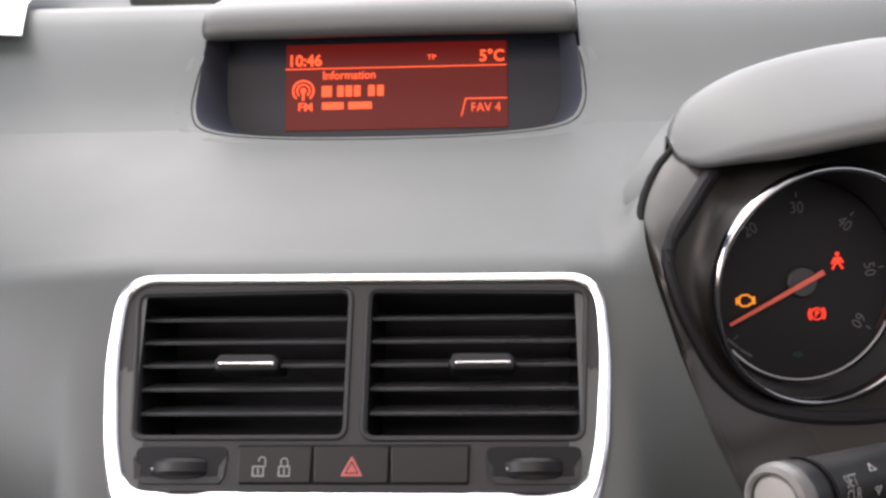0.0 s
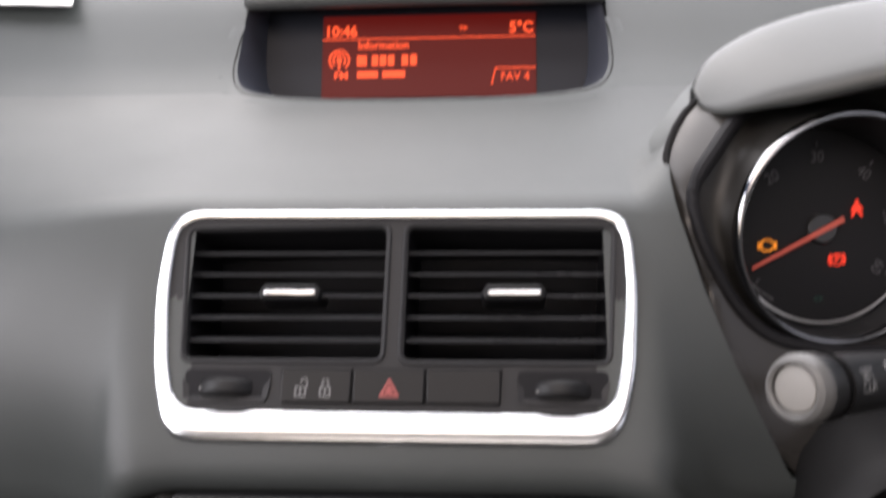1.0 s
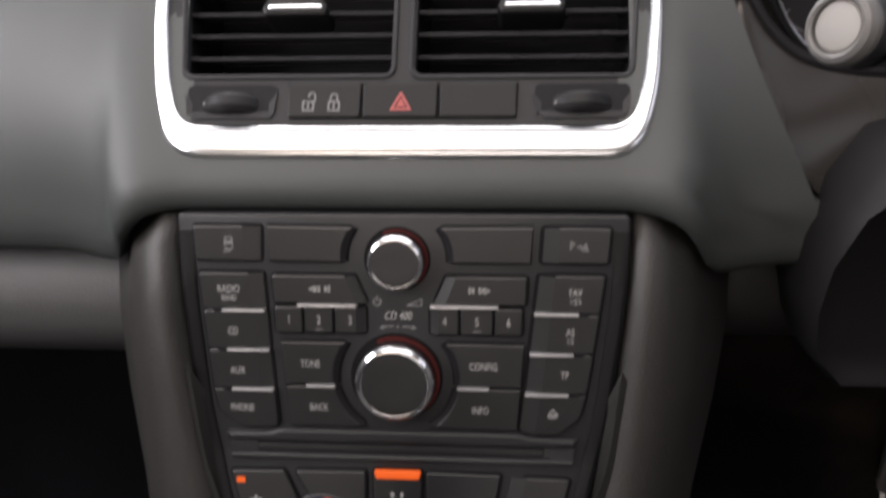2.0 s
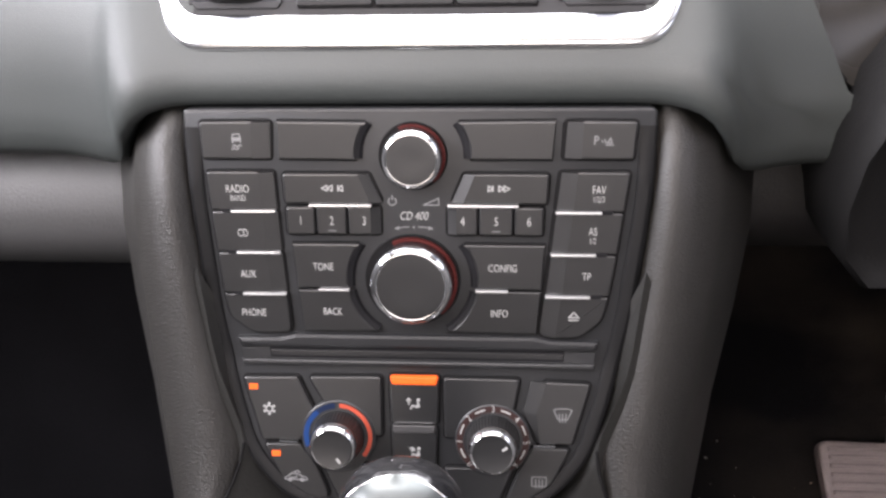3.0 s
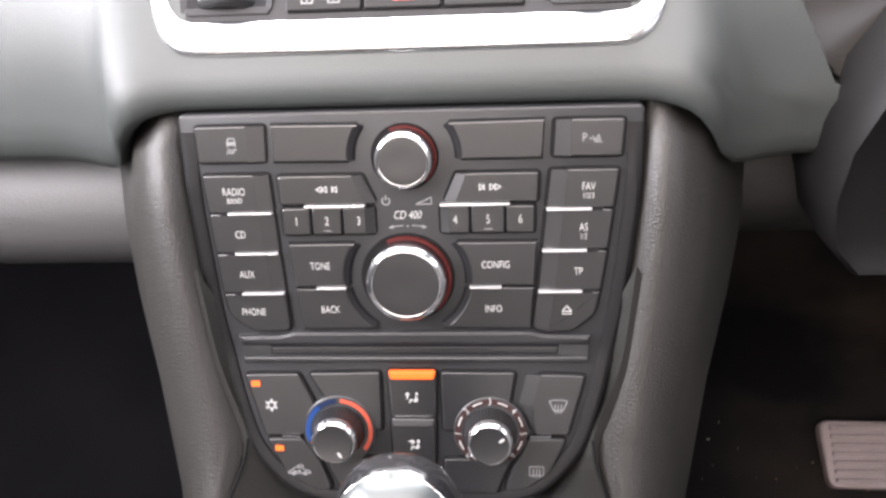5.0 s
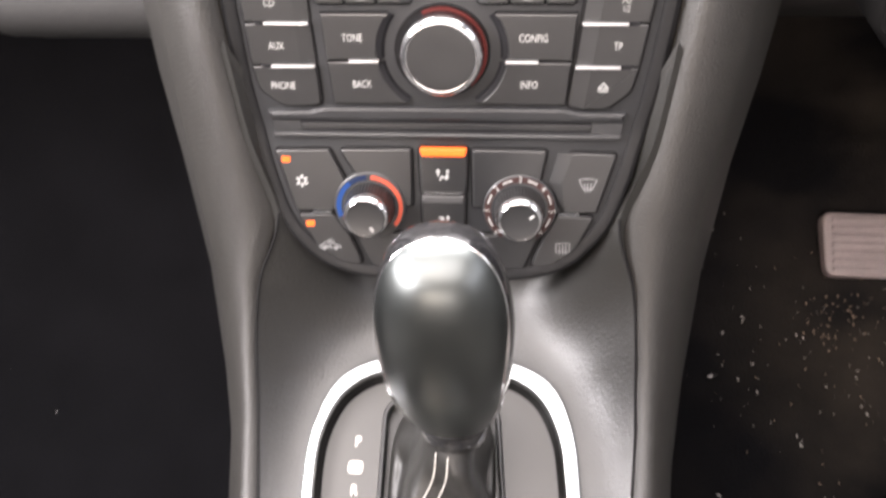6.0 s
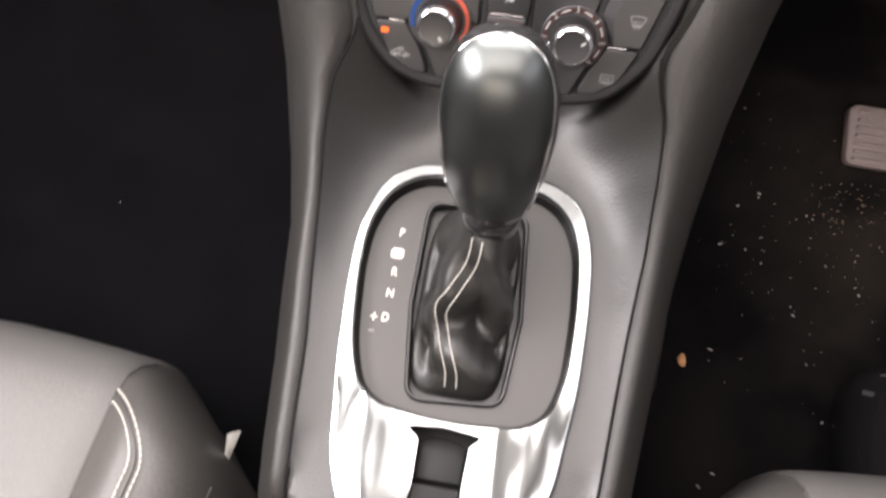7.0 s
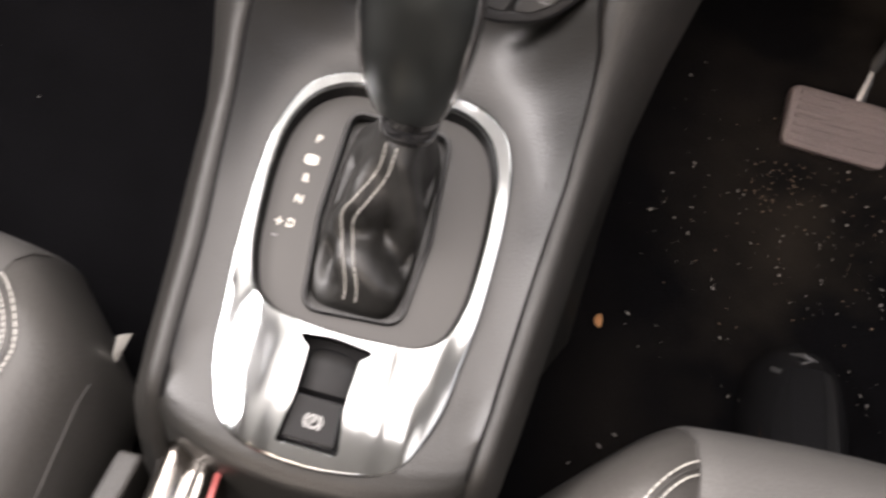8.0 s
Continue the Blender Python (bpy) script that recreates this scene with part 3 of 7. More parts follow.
# ---- information display ----
def make_display():
    pod = thing("information_display", (-0.006, 0.67, 0.73), "hooded dashboard display glowing red with radio information", "display")
    U = [(-0.1475, 0.668, 0.785), (-0.1502, 0.660, 0.772), (-0.1520, 0.648, 0.757), (-0.1522, 0.634, 0.7445), (-0.1492, 0.620, 0.7365), (-0.1415, 0.606, 0.7305), (-0.1270, 0.597, 0.7275),
         (-0.102, 0.591, 0.7255), (-0.06, 0.5865, 0.7243), (0, 0.585, 0.7240)]
    V = [(-0.1425, 0.674, 0.785), (-0.1440, 0.668, 0.770), (-0.1450, 0.660, 0.752), (-0.1440, 0.652, 0.735), (-0.1410, 0.642, 0.7245), (-0.1340, 0.632, 0.7185), (-0.1200, 0.624, 0.7155),
         (-0.098, 0.619, 0.7140), (-0.06, 0.616, 0.7130), (0, 0.615, 0.7125)]
    W = [(-0.1385, 0.700, 0.787), (-0.1390, 0.692, 0.770), (-0.1390, 0.684, 0.752), (-0.1385, 0.674, 0.735), (-0.1360, 0.666, 0.720), (-0.1300, 0.661, 0.712), (-0.1170, 0.658, 0.708),
         (-0.096, 0.656, 0.7065), (-0.06, 0.6555, 0.7060), (0, 0.655, 0.7058)]

    def smooth(a):
        keys = [(i, *p) for i, p in enumerate(a)]
        return [lerp_table(keys, k / 4) for k in range(4 * (len(a) - 1) + 1)]

    U, V, W = smooth(U), smooth(V), smooth(W)

    def mirror(a):
        return [(x * 0.955 - 0.006, y, z) for x, y, z in a + [(-x, y, z) for x, y, z in a[-2::-1]]]

    ground = sorted(TOP[-12:] + CENTRE[1:5])

    def flange(d, rise):
        out = []
        for x, y, z in mirror(U):
            w = Vector((x + 0.006, y - 0.68)).normalized() * d
            zz = lerp_table(ground, y + w.y)[0]
            out.append((x + w.x, y + w.y, zz + rise))
        return out

    part("lip", sheet([flange(0.020, -0.0040), flange(0.0150, 0.0001), flange(0.008, 0.0002), flange(0.002, 0.0002), mirror(U)]), PAD, pod, "soft grey lip round the recess", sharp=170)
    bowl = []
    for k in range(9):
        t = k / 8
        bowl.append([tuple(Vector(a) * (1 - t) ** 2 + Vector(b) * 2 * t * (1 - t) + Vector(c) * t * t) for a, b, c in zip(U, V, W)])
    part("recess", sheet([mirror(r) for r in bowl]), RECESS_SOFT, pod, "smooth dark recess round the screen", sharp=170)
    part("seam", tube(flange(0.003, 0.0002), 0.0006, 6), GAP, pod, "black shut line")
    def f(u, v, n=0.0):
        return SCREEN(u * 0.955 - 0.003, v * 0.955, n)

    part("bezel", slab(rpoly([(-0.158, -0.056), (0.164, -0.056), (0.164, 0.048), (-0.158, 0.048)], 0.006), f, -0.004, 0.0, 0.001), RECESS, pod, "smoked black screen surround")
    scr = part("screen", slab(rpoly([(-0.0925, -0.038), (0.0925, -0.038), (0.0925, 0.036), (-0.0925, 0.036)], 0.001), f, 0.0, 0.0012, 0.0002), SCREEN_RED, pod, "dim red backlit screen")
    n = 0.0016
    part("clock_text", words("10:46", f, -0.0765, -0.0235, 0.0096, n, bold=0.028, wide=0.95), TEXT_RED, scr)
    part("temperature_text", words("5°C", f, 0.080, -0.0245, 0.0096, n, bold=0.028, wide=0.95), TEXT_RED, scr)
    part("traffic_text", words("TP", f, 0.030, -0.0245, 0.0042, n, bold=0.02, wide=1.1), TEXT_RED, scr)
    part("rule", bars([(-0.0925, -0.0172, 0.0918, -0.0164)], f, n - 0.0003, n + 0.0002), TEXT_RED, scr)
    part("heading_text", words("Information", f, -0.039, -0.0105, 0.0072, n, bold=0.016, wide=0.92), TEXT_RED, scr)
    for u0, u1 in ((-0.062, -0.0535), (-0.049, -0.0435), (-0.0420, -0.0365), (-0.0350, -0.0295), (-0.0230, -0.0175), (-0.0155, -0.0100)):
        part("station_bar", bars([(u0, -0.0018, u1, 0.0076)], f, n - 0.0003, n + 0.0002, bev=0.0003), TEXT_RED, scr)
    for u0, u1 in ((-0.0615, -0.0435), (-0.0395, -0.020)):
        part("caption_bar", bars([(u0, 0.0125, u1, 0.0185)], f, n - 0.0003, n + 0.0002), TEXT_RED, scr)
    part("band_text", words("FM", f, -0.0755, 0.0165, 0.0068, n, bold=0.02, wide=1.05), TEXT_RED, scr)
    bm = arc_band(f, -0.0775, 0.002, 0.0078, 0.0094, -140, 140, n - 0.0003, n + 0.0002)
    arc_band(f, -0.0775, 0.002, 0.0046, 0.0060, -140, 140, n - 0.0003, n + 0.0002, bm=bm)
    lathe(f, -0.0775, 0.002, [(0.0026, n - 0.0003), (0.0026, n + 0.0002)], 16, bm=bm)
    bars([(-0.0785, 0.003, -0.0765, 0.0105)], f, n - 0.0003, n + 0.0002, bm)
    part("aerial_icon", bm, TEXT_RED, scr)
    part("favourites_text", words("FAV 4", f, 0.0745, 0.0195, 0.0075, n, wide=0.92), TEXT_RED, scr)
    part("favourites_frame", strokes([[(0.0545, 0.026), (0.0580, 0.0115), (0.0918, 0.0115)]], f, 0.0009, n - 0.0003, n + 0.0002), TEXT_RED, scr)
    sec = [(0.672, 0.7825), (0.662, 0.7815), (0.6565, 0.7845), (0.6550, 0.7900), (0.6580, 0.7975), (0.6660, 0.8040), (0.680, 0.8075), (0.72, 0.8090), (0.748, 0.8060), (0.764, 0.796), (0.770, 0.785)]
    rows = []
    for x, k in [(-0.1505, 0.55), (-0.1495, 0.78), (-0.147, 0.92), (-0.142, 0.985), (-0.13, 1)] + [(0.1 * q / 4, 1) for q in range(-4, 5)] + [(0.13, 1), (0.142, 0.985), (0.147, 0.92), (0.1495, 0.78), (0.1505, 0.55)]:
        rows.append([(x * 0.955 - 0.006, 0.71 + (y - 0.71) * (0.6 + 0.4 * k) , 0.786 + (z - 0.786) * k + 0.001 * (1 - (x / 0.15) ** 2)) for y, z in sec])
    bm = bmesh.new()
    loops(bm, rows, cap0=True, cap1=True)
    part("hood", bm, PAD_LIGHT, pod, "light grey hood over the screen", sharp=60)


make_display()


# ---- instrument cluster ----
def make_cluster():
    cl = thing("instrument_cluster", (0.26, 0.45, 0.66), "black instrument cluster with a chrome-rimmed rev counter", "instruments")
    under = [(0.1722, 0.7460), (0.1738, 0.7405), (0.1765, 0.7378), (0.181, 0.7370), (0.187, 0.7380), (0.200, 0.7428), (0.219, 0.7478), (0.238, 0.7540), (0.260, 0.7605), (0.30, 0.7680), (0.36, 0.7740), (0.60, 0.7780)]
    crest = [(0.1722, 0.482, 0.7470), (0.1738, 0.485, 0.7510), (0.1765, 0.489, 0.7550), (0.181, 0.494, 0.7602), (0.190, 0.498, 0.7672), (0.2107, 0.499, 0.7788), (0.2362, 0.499, 0.7877), (0.2592, 0.499, 0.7930),
             (0.2935, 0.499, 0.7982), (0.36, 0.499, 0.8020), (0.60, 0.500, 0.8060)]
    rows = []
    for x in [0.1722, 0.1727, 0.1738, 0.1752, 0.177, 0.180, 0.184, 0.189, 0.196, 0.205, 0.216, 0.23, 0.247, 0.266, 0.29, 0.32, 0.36, 0.40, 0.45, 0.52, 0.60]:
        t = min(max((x - 0.1720) / 0.17, 0), 1)
        q = math.sqrt(max(1 - (1 - t) ** 2, 0))
        k = min(q * 1.5, 1)
        yf, zb = 0.480 - 0.080 * q, lerp_table(under, x)[0]
        yc, zc = lerp_table(crest, x)
        y1, z1 = yf + 0.0070 * k, min(zb + 0.0135 * k, 0.5 * (zb + zc))
        d = z1 - zb
        row = [(x, yf + 0.10 * q + 0.01, zb + 0.004 * k), (x, yf + 0.020 * k, zb + 0.0015 * k), (x, yf + 0.009 * k, zb), (x, yf + 0.0042 * k, zb + 0.06 * d), (x, yf + 0.0012 * k, zb + 0.24 * d), (x, yf, zb + 0.5 * d), (x, yf + 0.0020 * k, zb + 0.78 * d)]
        row += [(x, y1 + (yc - y1) * a, z1 + (zc - z1) * b) for a, b in ((0.0, 0.0), (0.12, 0.17), (0.28, 0.37), (0.5, 0.62), (0.72, 0.83), (0.88, 0.95), (1.0, 1.0))]
        row += [(x, yc + 0.012 * k + 0.001, zc - 0.002 * k), (x, yc + 0.030 * k + 0.002, zc - 0.012 * k - 0.001), (x, yc + 0.045 * k + 0.003, zc - 0.07)]
        rows.append(row)
    bm = bmesh.new()
    loops(bm, rows, closed=False, cap0=True)
    part("cowl", bm, PAD_LIGHT, cl, "rounded light grey cowl over the dials", sharp=60)
    f, R, RB = DIAL, 0.0590, 0.0638
    N = 72
    outer_keys = [(0, 0.262, 0.505, 0.752), (40, 0.205, 0.50, 0.751), (55, 0.1716, 0.4775, 0.7413), (65, 0.1585, 0.4615, 0.7290), (74, 0.1520, 0.4480, 0.7180), (84, 0.1507, 0.4360, 0.7075), (95, 0.1528, 0.4220, 0.6944),
                  (107, 0.1602, 0.4015, 0.6730), (118, 0.1689, 0.3823, 0.6486), (130, 0.1778, 0.3660, 0.6220), (142, 0.1877, 0.3555, 0.5985), (150, 0.1968, 0.3507, 0.5840), (158, 0.2128, 0.3475, 0.5685), (172, 0.245, 0.350, 0.556),
                  (190, 0.30, 0.350, 0.556), (220, 0.40, 0.36, 0.57), (260, 0.42, 0.41, 0.66), (300, 0.42, 0.47, 0.74), (330, 0.33, 0.505, 0.755), (360, 0.262, 0.505, 0.752)]
    hoop_keys = [(0, 0.25, 0.487, 0.751), (40, 0.2103, 0.4728, 0.7411), (55, 0.1866, 0.4476, 0.7335), (65, 0.1769, 0.4352, 0.7234), (76, 0.1658, 0.4228, 0.7127), (86, 0.1605, 0.4158, 0.703), (96, 0.162, 0.4098, 0.6923),
                 (106, 0.1662, 0.4021, 0.6771), (118, 0.1733, 0.3962, 0.6627), (130, 0.183, 0.3891, 0.6469), (142, 0.197, 0.383, 0.6345), (158, 0.213, 0.3796, 0.629), (172, 0.233, 0.3782, 0.6262), (190, 0.258, 0.3785, 0.6255),
                 (220, 0.305, 0.386, 0.634), (260, 0.33, 0.42, 0.68), (300, 0.315, 0.46, 0.737), (330, 0.285, 0.478, 0.75), (360, 0.25, 0.487, 0.751)]
    rim, out, hoop, panel, bowl, back = [], [], [], [], [], []
    for i in range(N):
        a = 360 * i / N
        o, h = Vector(lerp_table(outer_keys, a)), Vector(lerp_table(hoop_keys, a))
        b = BEZEL(-(RB + 0.0030) * math.sin(radians(a)), -(RB + 0.0030) * math.cos(radians(a)), -0.004)
        rim.append(b)
        out.append(o)
        hoop.append(h)
        panel.append(o.lerp(h, 0.5) + Vector((-0.001, -0.003, 0.001)))
        bowl.append(h.lerp(b, 0.45) + Vector((0, 0.008, -0.003)))
        back.append(h.lerp(b, 0.8) + Vector((0, 0.006, -0.002)))
    smooth = lambda ring: [(ring[i - 1] + ring[i] * 2 + ring[(i + 1) % len(ring)]) / 4 for i in range(len(ring))]
    hoop, out = smooth(hoop), smooth(out)
    bm = bmesh.new()
    loops(bm, [out, panel, hoop])
    part("surround", bm, PANEL, cl, "smooth bronze-grey panel beside the dials", sharp=60)
    bm = bmesh.new()
    loops(bm, [[p + Vector((0, 0.001, 0)) for p in hoop], bowl, back, rim])
    part("dial_bowl", bm, BOWL, cl, "dark bowl round the dial", sharp=60)
    edge = [0.0046 if 50 < 360 * i / N < 80 else 0.0036 for i in range(8, 42)]
    part("hoop", tube([tuple(p + Vector((0.001, 0.0005, 0.0))) for p in hoop[8:42]], 0.0040, 10, taper=[e / 0.0040 for e in edge]), DUCT, cl, "black rounded edge of the bowl")
    part("seam", tube([tuple(p + Vector((0.0004, -0.001, 0.0))) for p in out[10:32]], 0.0020, 8, taper=[lerp_table([(10, 1.0), (14, 1.25), (19, 1.1), (24, 0.55), (32, 0.5)], i)[0] for i in range(10, 32)]), GAP, cl, "black shut line beside the pad")
    bm = lathe(f, 0, 0, [(0.0, 0.0), (R * 0.6, 0.0), (R - 0.0005, 0.0)], 64, cap=False)
    dial = part("rev_counter", bm, DIALFACE, cl, "black dial face in a deep well", sharp=60)
    wall = [[f(R * math.sin(2 * math.pi * i / 64), -R * math.cos(2 * math.pi * i / 64), 0.001) for i in range(64)]]
    rim2 = [BEZEL((RB - 0.001) * math.sin(2 * math.pi * i / 64), -(RB - 0.001) * math.cos(2 * math.pi * i / 64), -0.003) for i in range(64)]
    wall.append([a.lerp(b, 0.35) for a, b in zip(wall[0], rim2)])
    wall.append([a.lerp(b, 0.40) for a, b in zip(wall[0], rim2)])
    wall.append(rim2)
    part("well", sheet(wall, closed=True), FASCIA, cl, "dark tapering dial well", sharp=20)
    prof = [(RB - 0.0012, -0.004), (RB - 0.0014, 0.0), (RB - 0.0006, 0.0014), (RB + 0.0010, 0.0018), (RB + 0.0024, 0.0008), (RB + 0.0030, -0.004)]
    part("bezel", lathe(BEZEL, 0, 0, prof, 80, cap=False), DIALRING, cl, "dark polished chrome dial ring", sharp=60)
    part("inner_ring", arc_band(f, 0, 0, 0.0554, 0.0564, 118, 230, 0.002, 0.0032, 60), SILVER, dial, "thin silver inner ring")
    part("caption", strokes([[(-0.0440, 0.0300), (-0.0385, 0.0352)], [(-0.0372, 0.0364), (-0.0310, 0.0405)]], f, 0.0014, 0.0006, 0.0009), DIALPRINT, dial, "small grey unreadable caption bars")
    part("lamp_symbol", strokes([[(-0.0060, 0.0418), (-0.0040, 0.0404), (-0.0040, 0.0432), (-0.0060, 0.0418)], [(-0.0004, 0.0418), (-0.0024, 0.0404), (-0.0024, 0.0432), (-0.0004, 0.0418)]], f, 0.0006, 0.0006, 0.0009), GREENPRINT, dial, "unlit dark green lamp symbol")
    for k in range(0, 7):
        ang = radians(-126.5 + 42.2 * k)
        u, v = math.sin(ang), -math.cos(ang)
        if k > 1:
            part("numeral", words(str(k * 10), f, u * 0.0417, v * 0.0417, 0.0066, 0.0012, turn=math.degrees(ang) if k > 3 else math.degrees(ang) * 0.6, wide=0.9), DIALPRINT, dial)
        part("tick", strokes([[(u * 0.0480, v * 0.0480), (u * 0.0505, v * 0.0505)]], f, 0.0007, 0.0008, 0.0014), DIALPRINT, dial)
    part("red_zone", arc_band(f, 0, 0, 0.0530, 0.0545, 88, 124, 0.0008, 0.0013, 24), FANRING, dial, "dull red zone band")
    part("hub", lathe(f, 0.001, 0.0005, [(0.0090, 0.0005), (0.0090, 0.0020), (0.0080, 0.0030)], 32), BUTTON, dial, "black needle hub")
    tail, tip = Vector((0.0130, -0.0042)), Vector((-0.0436, 0.0216))
    q = Vector((tail.y - tip.y, tip.x - tail.x)).normalized()
    bm = slab([tuple(tip - q * 0.0009), tuple(tip + q * 0.0009), tuple(tail + q * 0.0016), tuple(tail - q * 0.0016)], f, 0.0034, 0.0044, 0.0003)
    part("needle", bm, NEEDLE, dial, "dim red needle at idle")
    e = (-0.0326, 0.0086)
    icon = strokes([[(e[0] + a, e[1] + b) for a, b in ln] for ln in ([(-0.0038, 0.0018), (-0.0038, -0.0018), (-0.0020, -0.0030), (0.0016, -0.0030), (0.0028, -0.0014), (0.0040, -0.0014), (0.0040, 0.0020), (0.0026, 0.0020), (0.0014, 0.0032), (-0.0022, 0.0032), (-0.0038, 0.0018)],
                    [(-0.0054, -0.0016), (-0.0054, 0.0018)], [(-0.0054, 0.0001), (-0.0038, 0.0001)], [(0.0050, -0.0016), (0.0050, 0.0022)])], f, 0.0009, 0.001, 0.0016)
    part("engine_light", icon, ENGINE, dial, "amber engine warning light")
    bu, bv = 0.0090, 0.0194
    bm = arc_band(f, bu, bv, 0.0030, 0.0037, 0, 360, 0.001, 0.0016)
    arc_band(f, bu, bv, 0.0044, 0.0053, 48, 132, 0.001, 0.0016, 12, bm)
    arc_band(f, bu, bv, 0.0044, 0.0053, 228, 312, 0.001, 0.0016, 12, bm)
    words("P", f, bu, bv, 0.0040, 0.0013, bold=0.03, bm=bm)
    part("brake_light", bm, WARN, dial, "red parking brake warning light")
    e = (0.0226, -0.0100)
    bm = lathe(f, e[0] + 0.0002, e[1] - 0.0040, [(0.0012, 0.001), (0.0012, 0.0016)], 12)
    slab(rpoly([(e[0] - 0.0014, e[1] - 0.0024), (e[0] + 0.0016, e[1] - 0.0024), (e[0] + 0.0020, e[1] + 0.0018), (e[0] - 0.0018, e[1] + 0.0018)], 0.0006), f, 0.001, 0.0016, 0.0002, bm)
    strokes([[(e[0] - 0.0016, e[1] - 0.0016), (e[0] - 0.0030, e[1] + 0.0014)], [(e[0] + 0.0018, e[1] - 0.0016), (e[0] + 0.0034, e[1] + 0.0010)], [(e[0] - 0.0014, e[1] + 0.0020), (e[0] - 0.0030, e[1] + 0.0044)],
             [(e[0] + 0.0014, e[1] + 0.0020), (e[0] + 0.0030, e[1] + 0.0044)]], f, 0.0011, 0.001, 0.0016, bm)
    part("belt_light", bm, WARN, dial, "red seat belt warning light")


make_cluster()


# ---- steering column and stalk ----
def make_column():
    col = thing("steering_column", (0.36, 0.38, 0.5), "black plastic steering column shroud below the dials", "steering column")
    prof = [(0.245, 0.47), (0.228, 0.49), (0.222, 0.52), (0.223, 0.550), (0.232, 0.580), (0.252, 0.602), (0.29, 0.612), (0.36, 0.616), (0.46, 0.612), (0.52, 0.58), (0.53, 0.50), (0.5, 0.47)]
    bm = bmesh.new()
    rings = []
    for y, k in ((0.312, 0.93), (0.306, 0.97), (0.310, 0.99), (0.325, 1.0), (0.45, 1.0)):
        rings.append([(0.375 + (x - 0.375) * k - (0.018 if x < 0.3 else 0.0), y + 0.14 * (0.56 - z) * (1 if y < 0.4 else 0), 0.54 + (z - 0.54) * k) for x, z in prof])
    loops(bm, rings, cap0=True, cap1=True)
    part("shroud", bm, COLUMN, col, sharp=85)
    boss = [Vector((0.30, 0.335, 0.642)), Vector((0.36, 0.37, 0.625))]
    part("boss", tube([boss[0], boss[0].lerp(boss[1], 0.5), boss[1], boss[1] + Vector((0.03, 0.03, -0.02))], 0.026, 20), COLUMN, col)
    st = thing("indicator_stalk", (0.1645, 0.2385, 0.684), "black control stalk with a grey end button", "stalk")
    c, ax = Vector((0.1645, 0.2390, 0.684)), Vector((0.76, 0.55, -0.24)).normalized()
    s = ax.cross(Vector((0, 0, 1))).normalized()
    w = s.cross(ax).normalized()

    def turned(prof, cap=True):
        bm = bmesh.new()
        loops(bm, [[c + ax * h + (s * math.cos(2 * math.pi * i / 40) + w * math.sin(2 * math.pi * i / 40)) * r for i in range(40)] for r, h in prof], cap1=cap, cap0=cap)
        return bm

    part("barrel", turned([(0.0120, 0.004), (0.0128, 0.006), (0.0130, 0.012), (0.0122, 0.016), (0.0118, 0.030), (0.0112, 0.06), (0.0100, 0.10), (0.0095, 0.165)]), BUTTON, st, "black tapered barrel")
    part("end_ring", turned([(0.0092, 0.0015), (0.0094, -0.0005), (0.0104, -0.0012), (0.0122, 0.0), (0.0132, 0.003), (0.0132, 0.0055), (0.012, 0.006)], False), STALKRING, st, "raised grey end ring")
    part("end_button", turned([(0.0001, -0.0004), (0.0060, -0.0003), (0.0082, 0.0002), (0.0090, 0.0012), (0.0091, 0.006)]), STALKCAP, st, "pale grey end button")
    part("groove", turned([(0.0132, 0.0160), (0.0124, 0.0168), (0.0124, 0.0176), (0.0130, 0.0184)], False), GAP, st)

    def wrap(u, v, n=0.0):
        face = (w * 0.52 + s * 0.85).normalized()
        up = ax.cross(face).normalized()
        if up.z < 0:
            up = -up
        th = -v / 0.0118
        return c + ax * u + (face * math.cos(th) + up * math.sin(th)) * (0.0119 + n)

    part("set_text", words("SET\nCLR", wrap, 0.0290, 0.0, 0.0042, 0.0002, bold=0.01, wide=0.9), PRINT_DIM, st, "grey lettering")
    bm = strokes([[(0.043, -0.004), (0.047, -0.004), (0.045, -0.0065), (0.043, -0.004)], [(0.043, 0.002), (0.047, 0.002), (0.045, 0.0045), (0.043, 0.002)]], wrap, 0.0008, 0.0001, 0.0004)
    part("arrow_marks", bm, PRINT_DIM, st)


make_column()


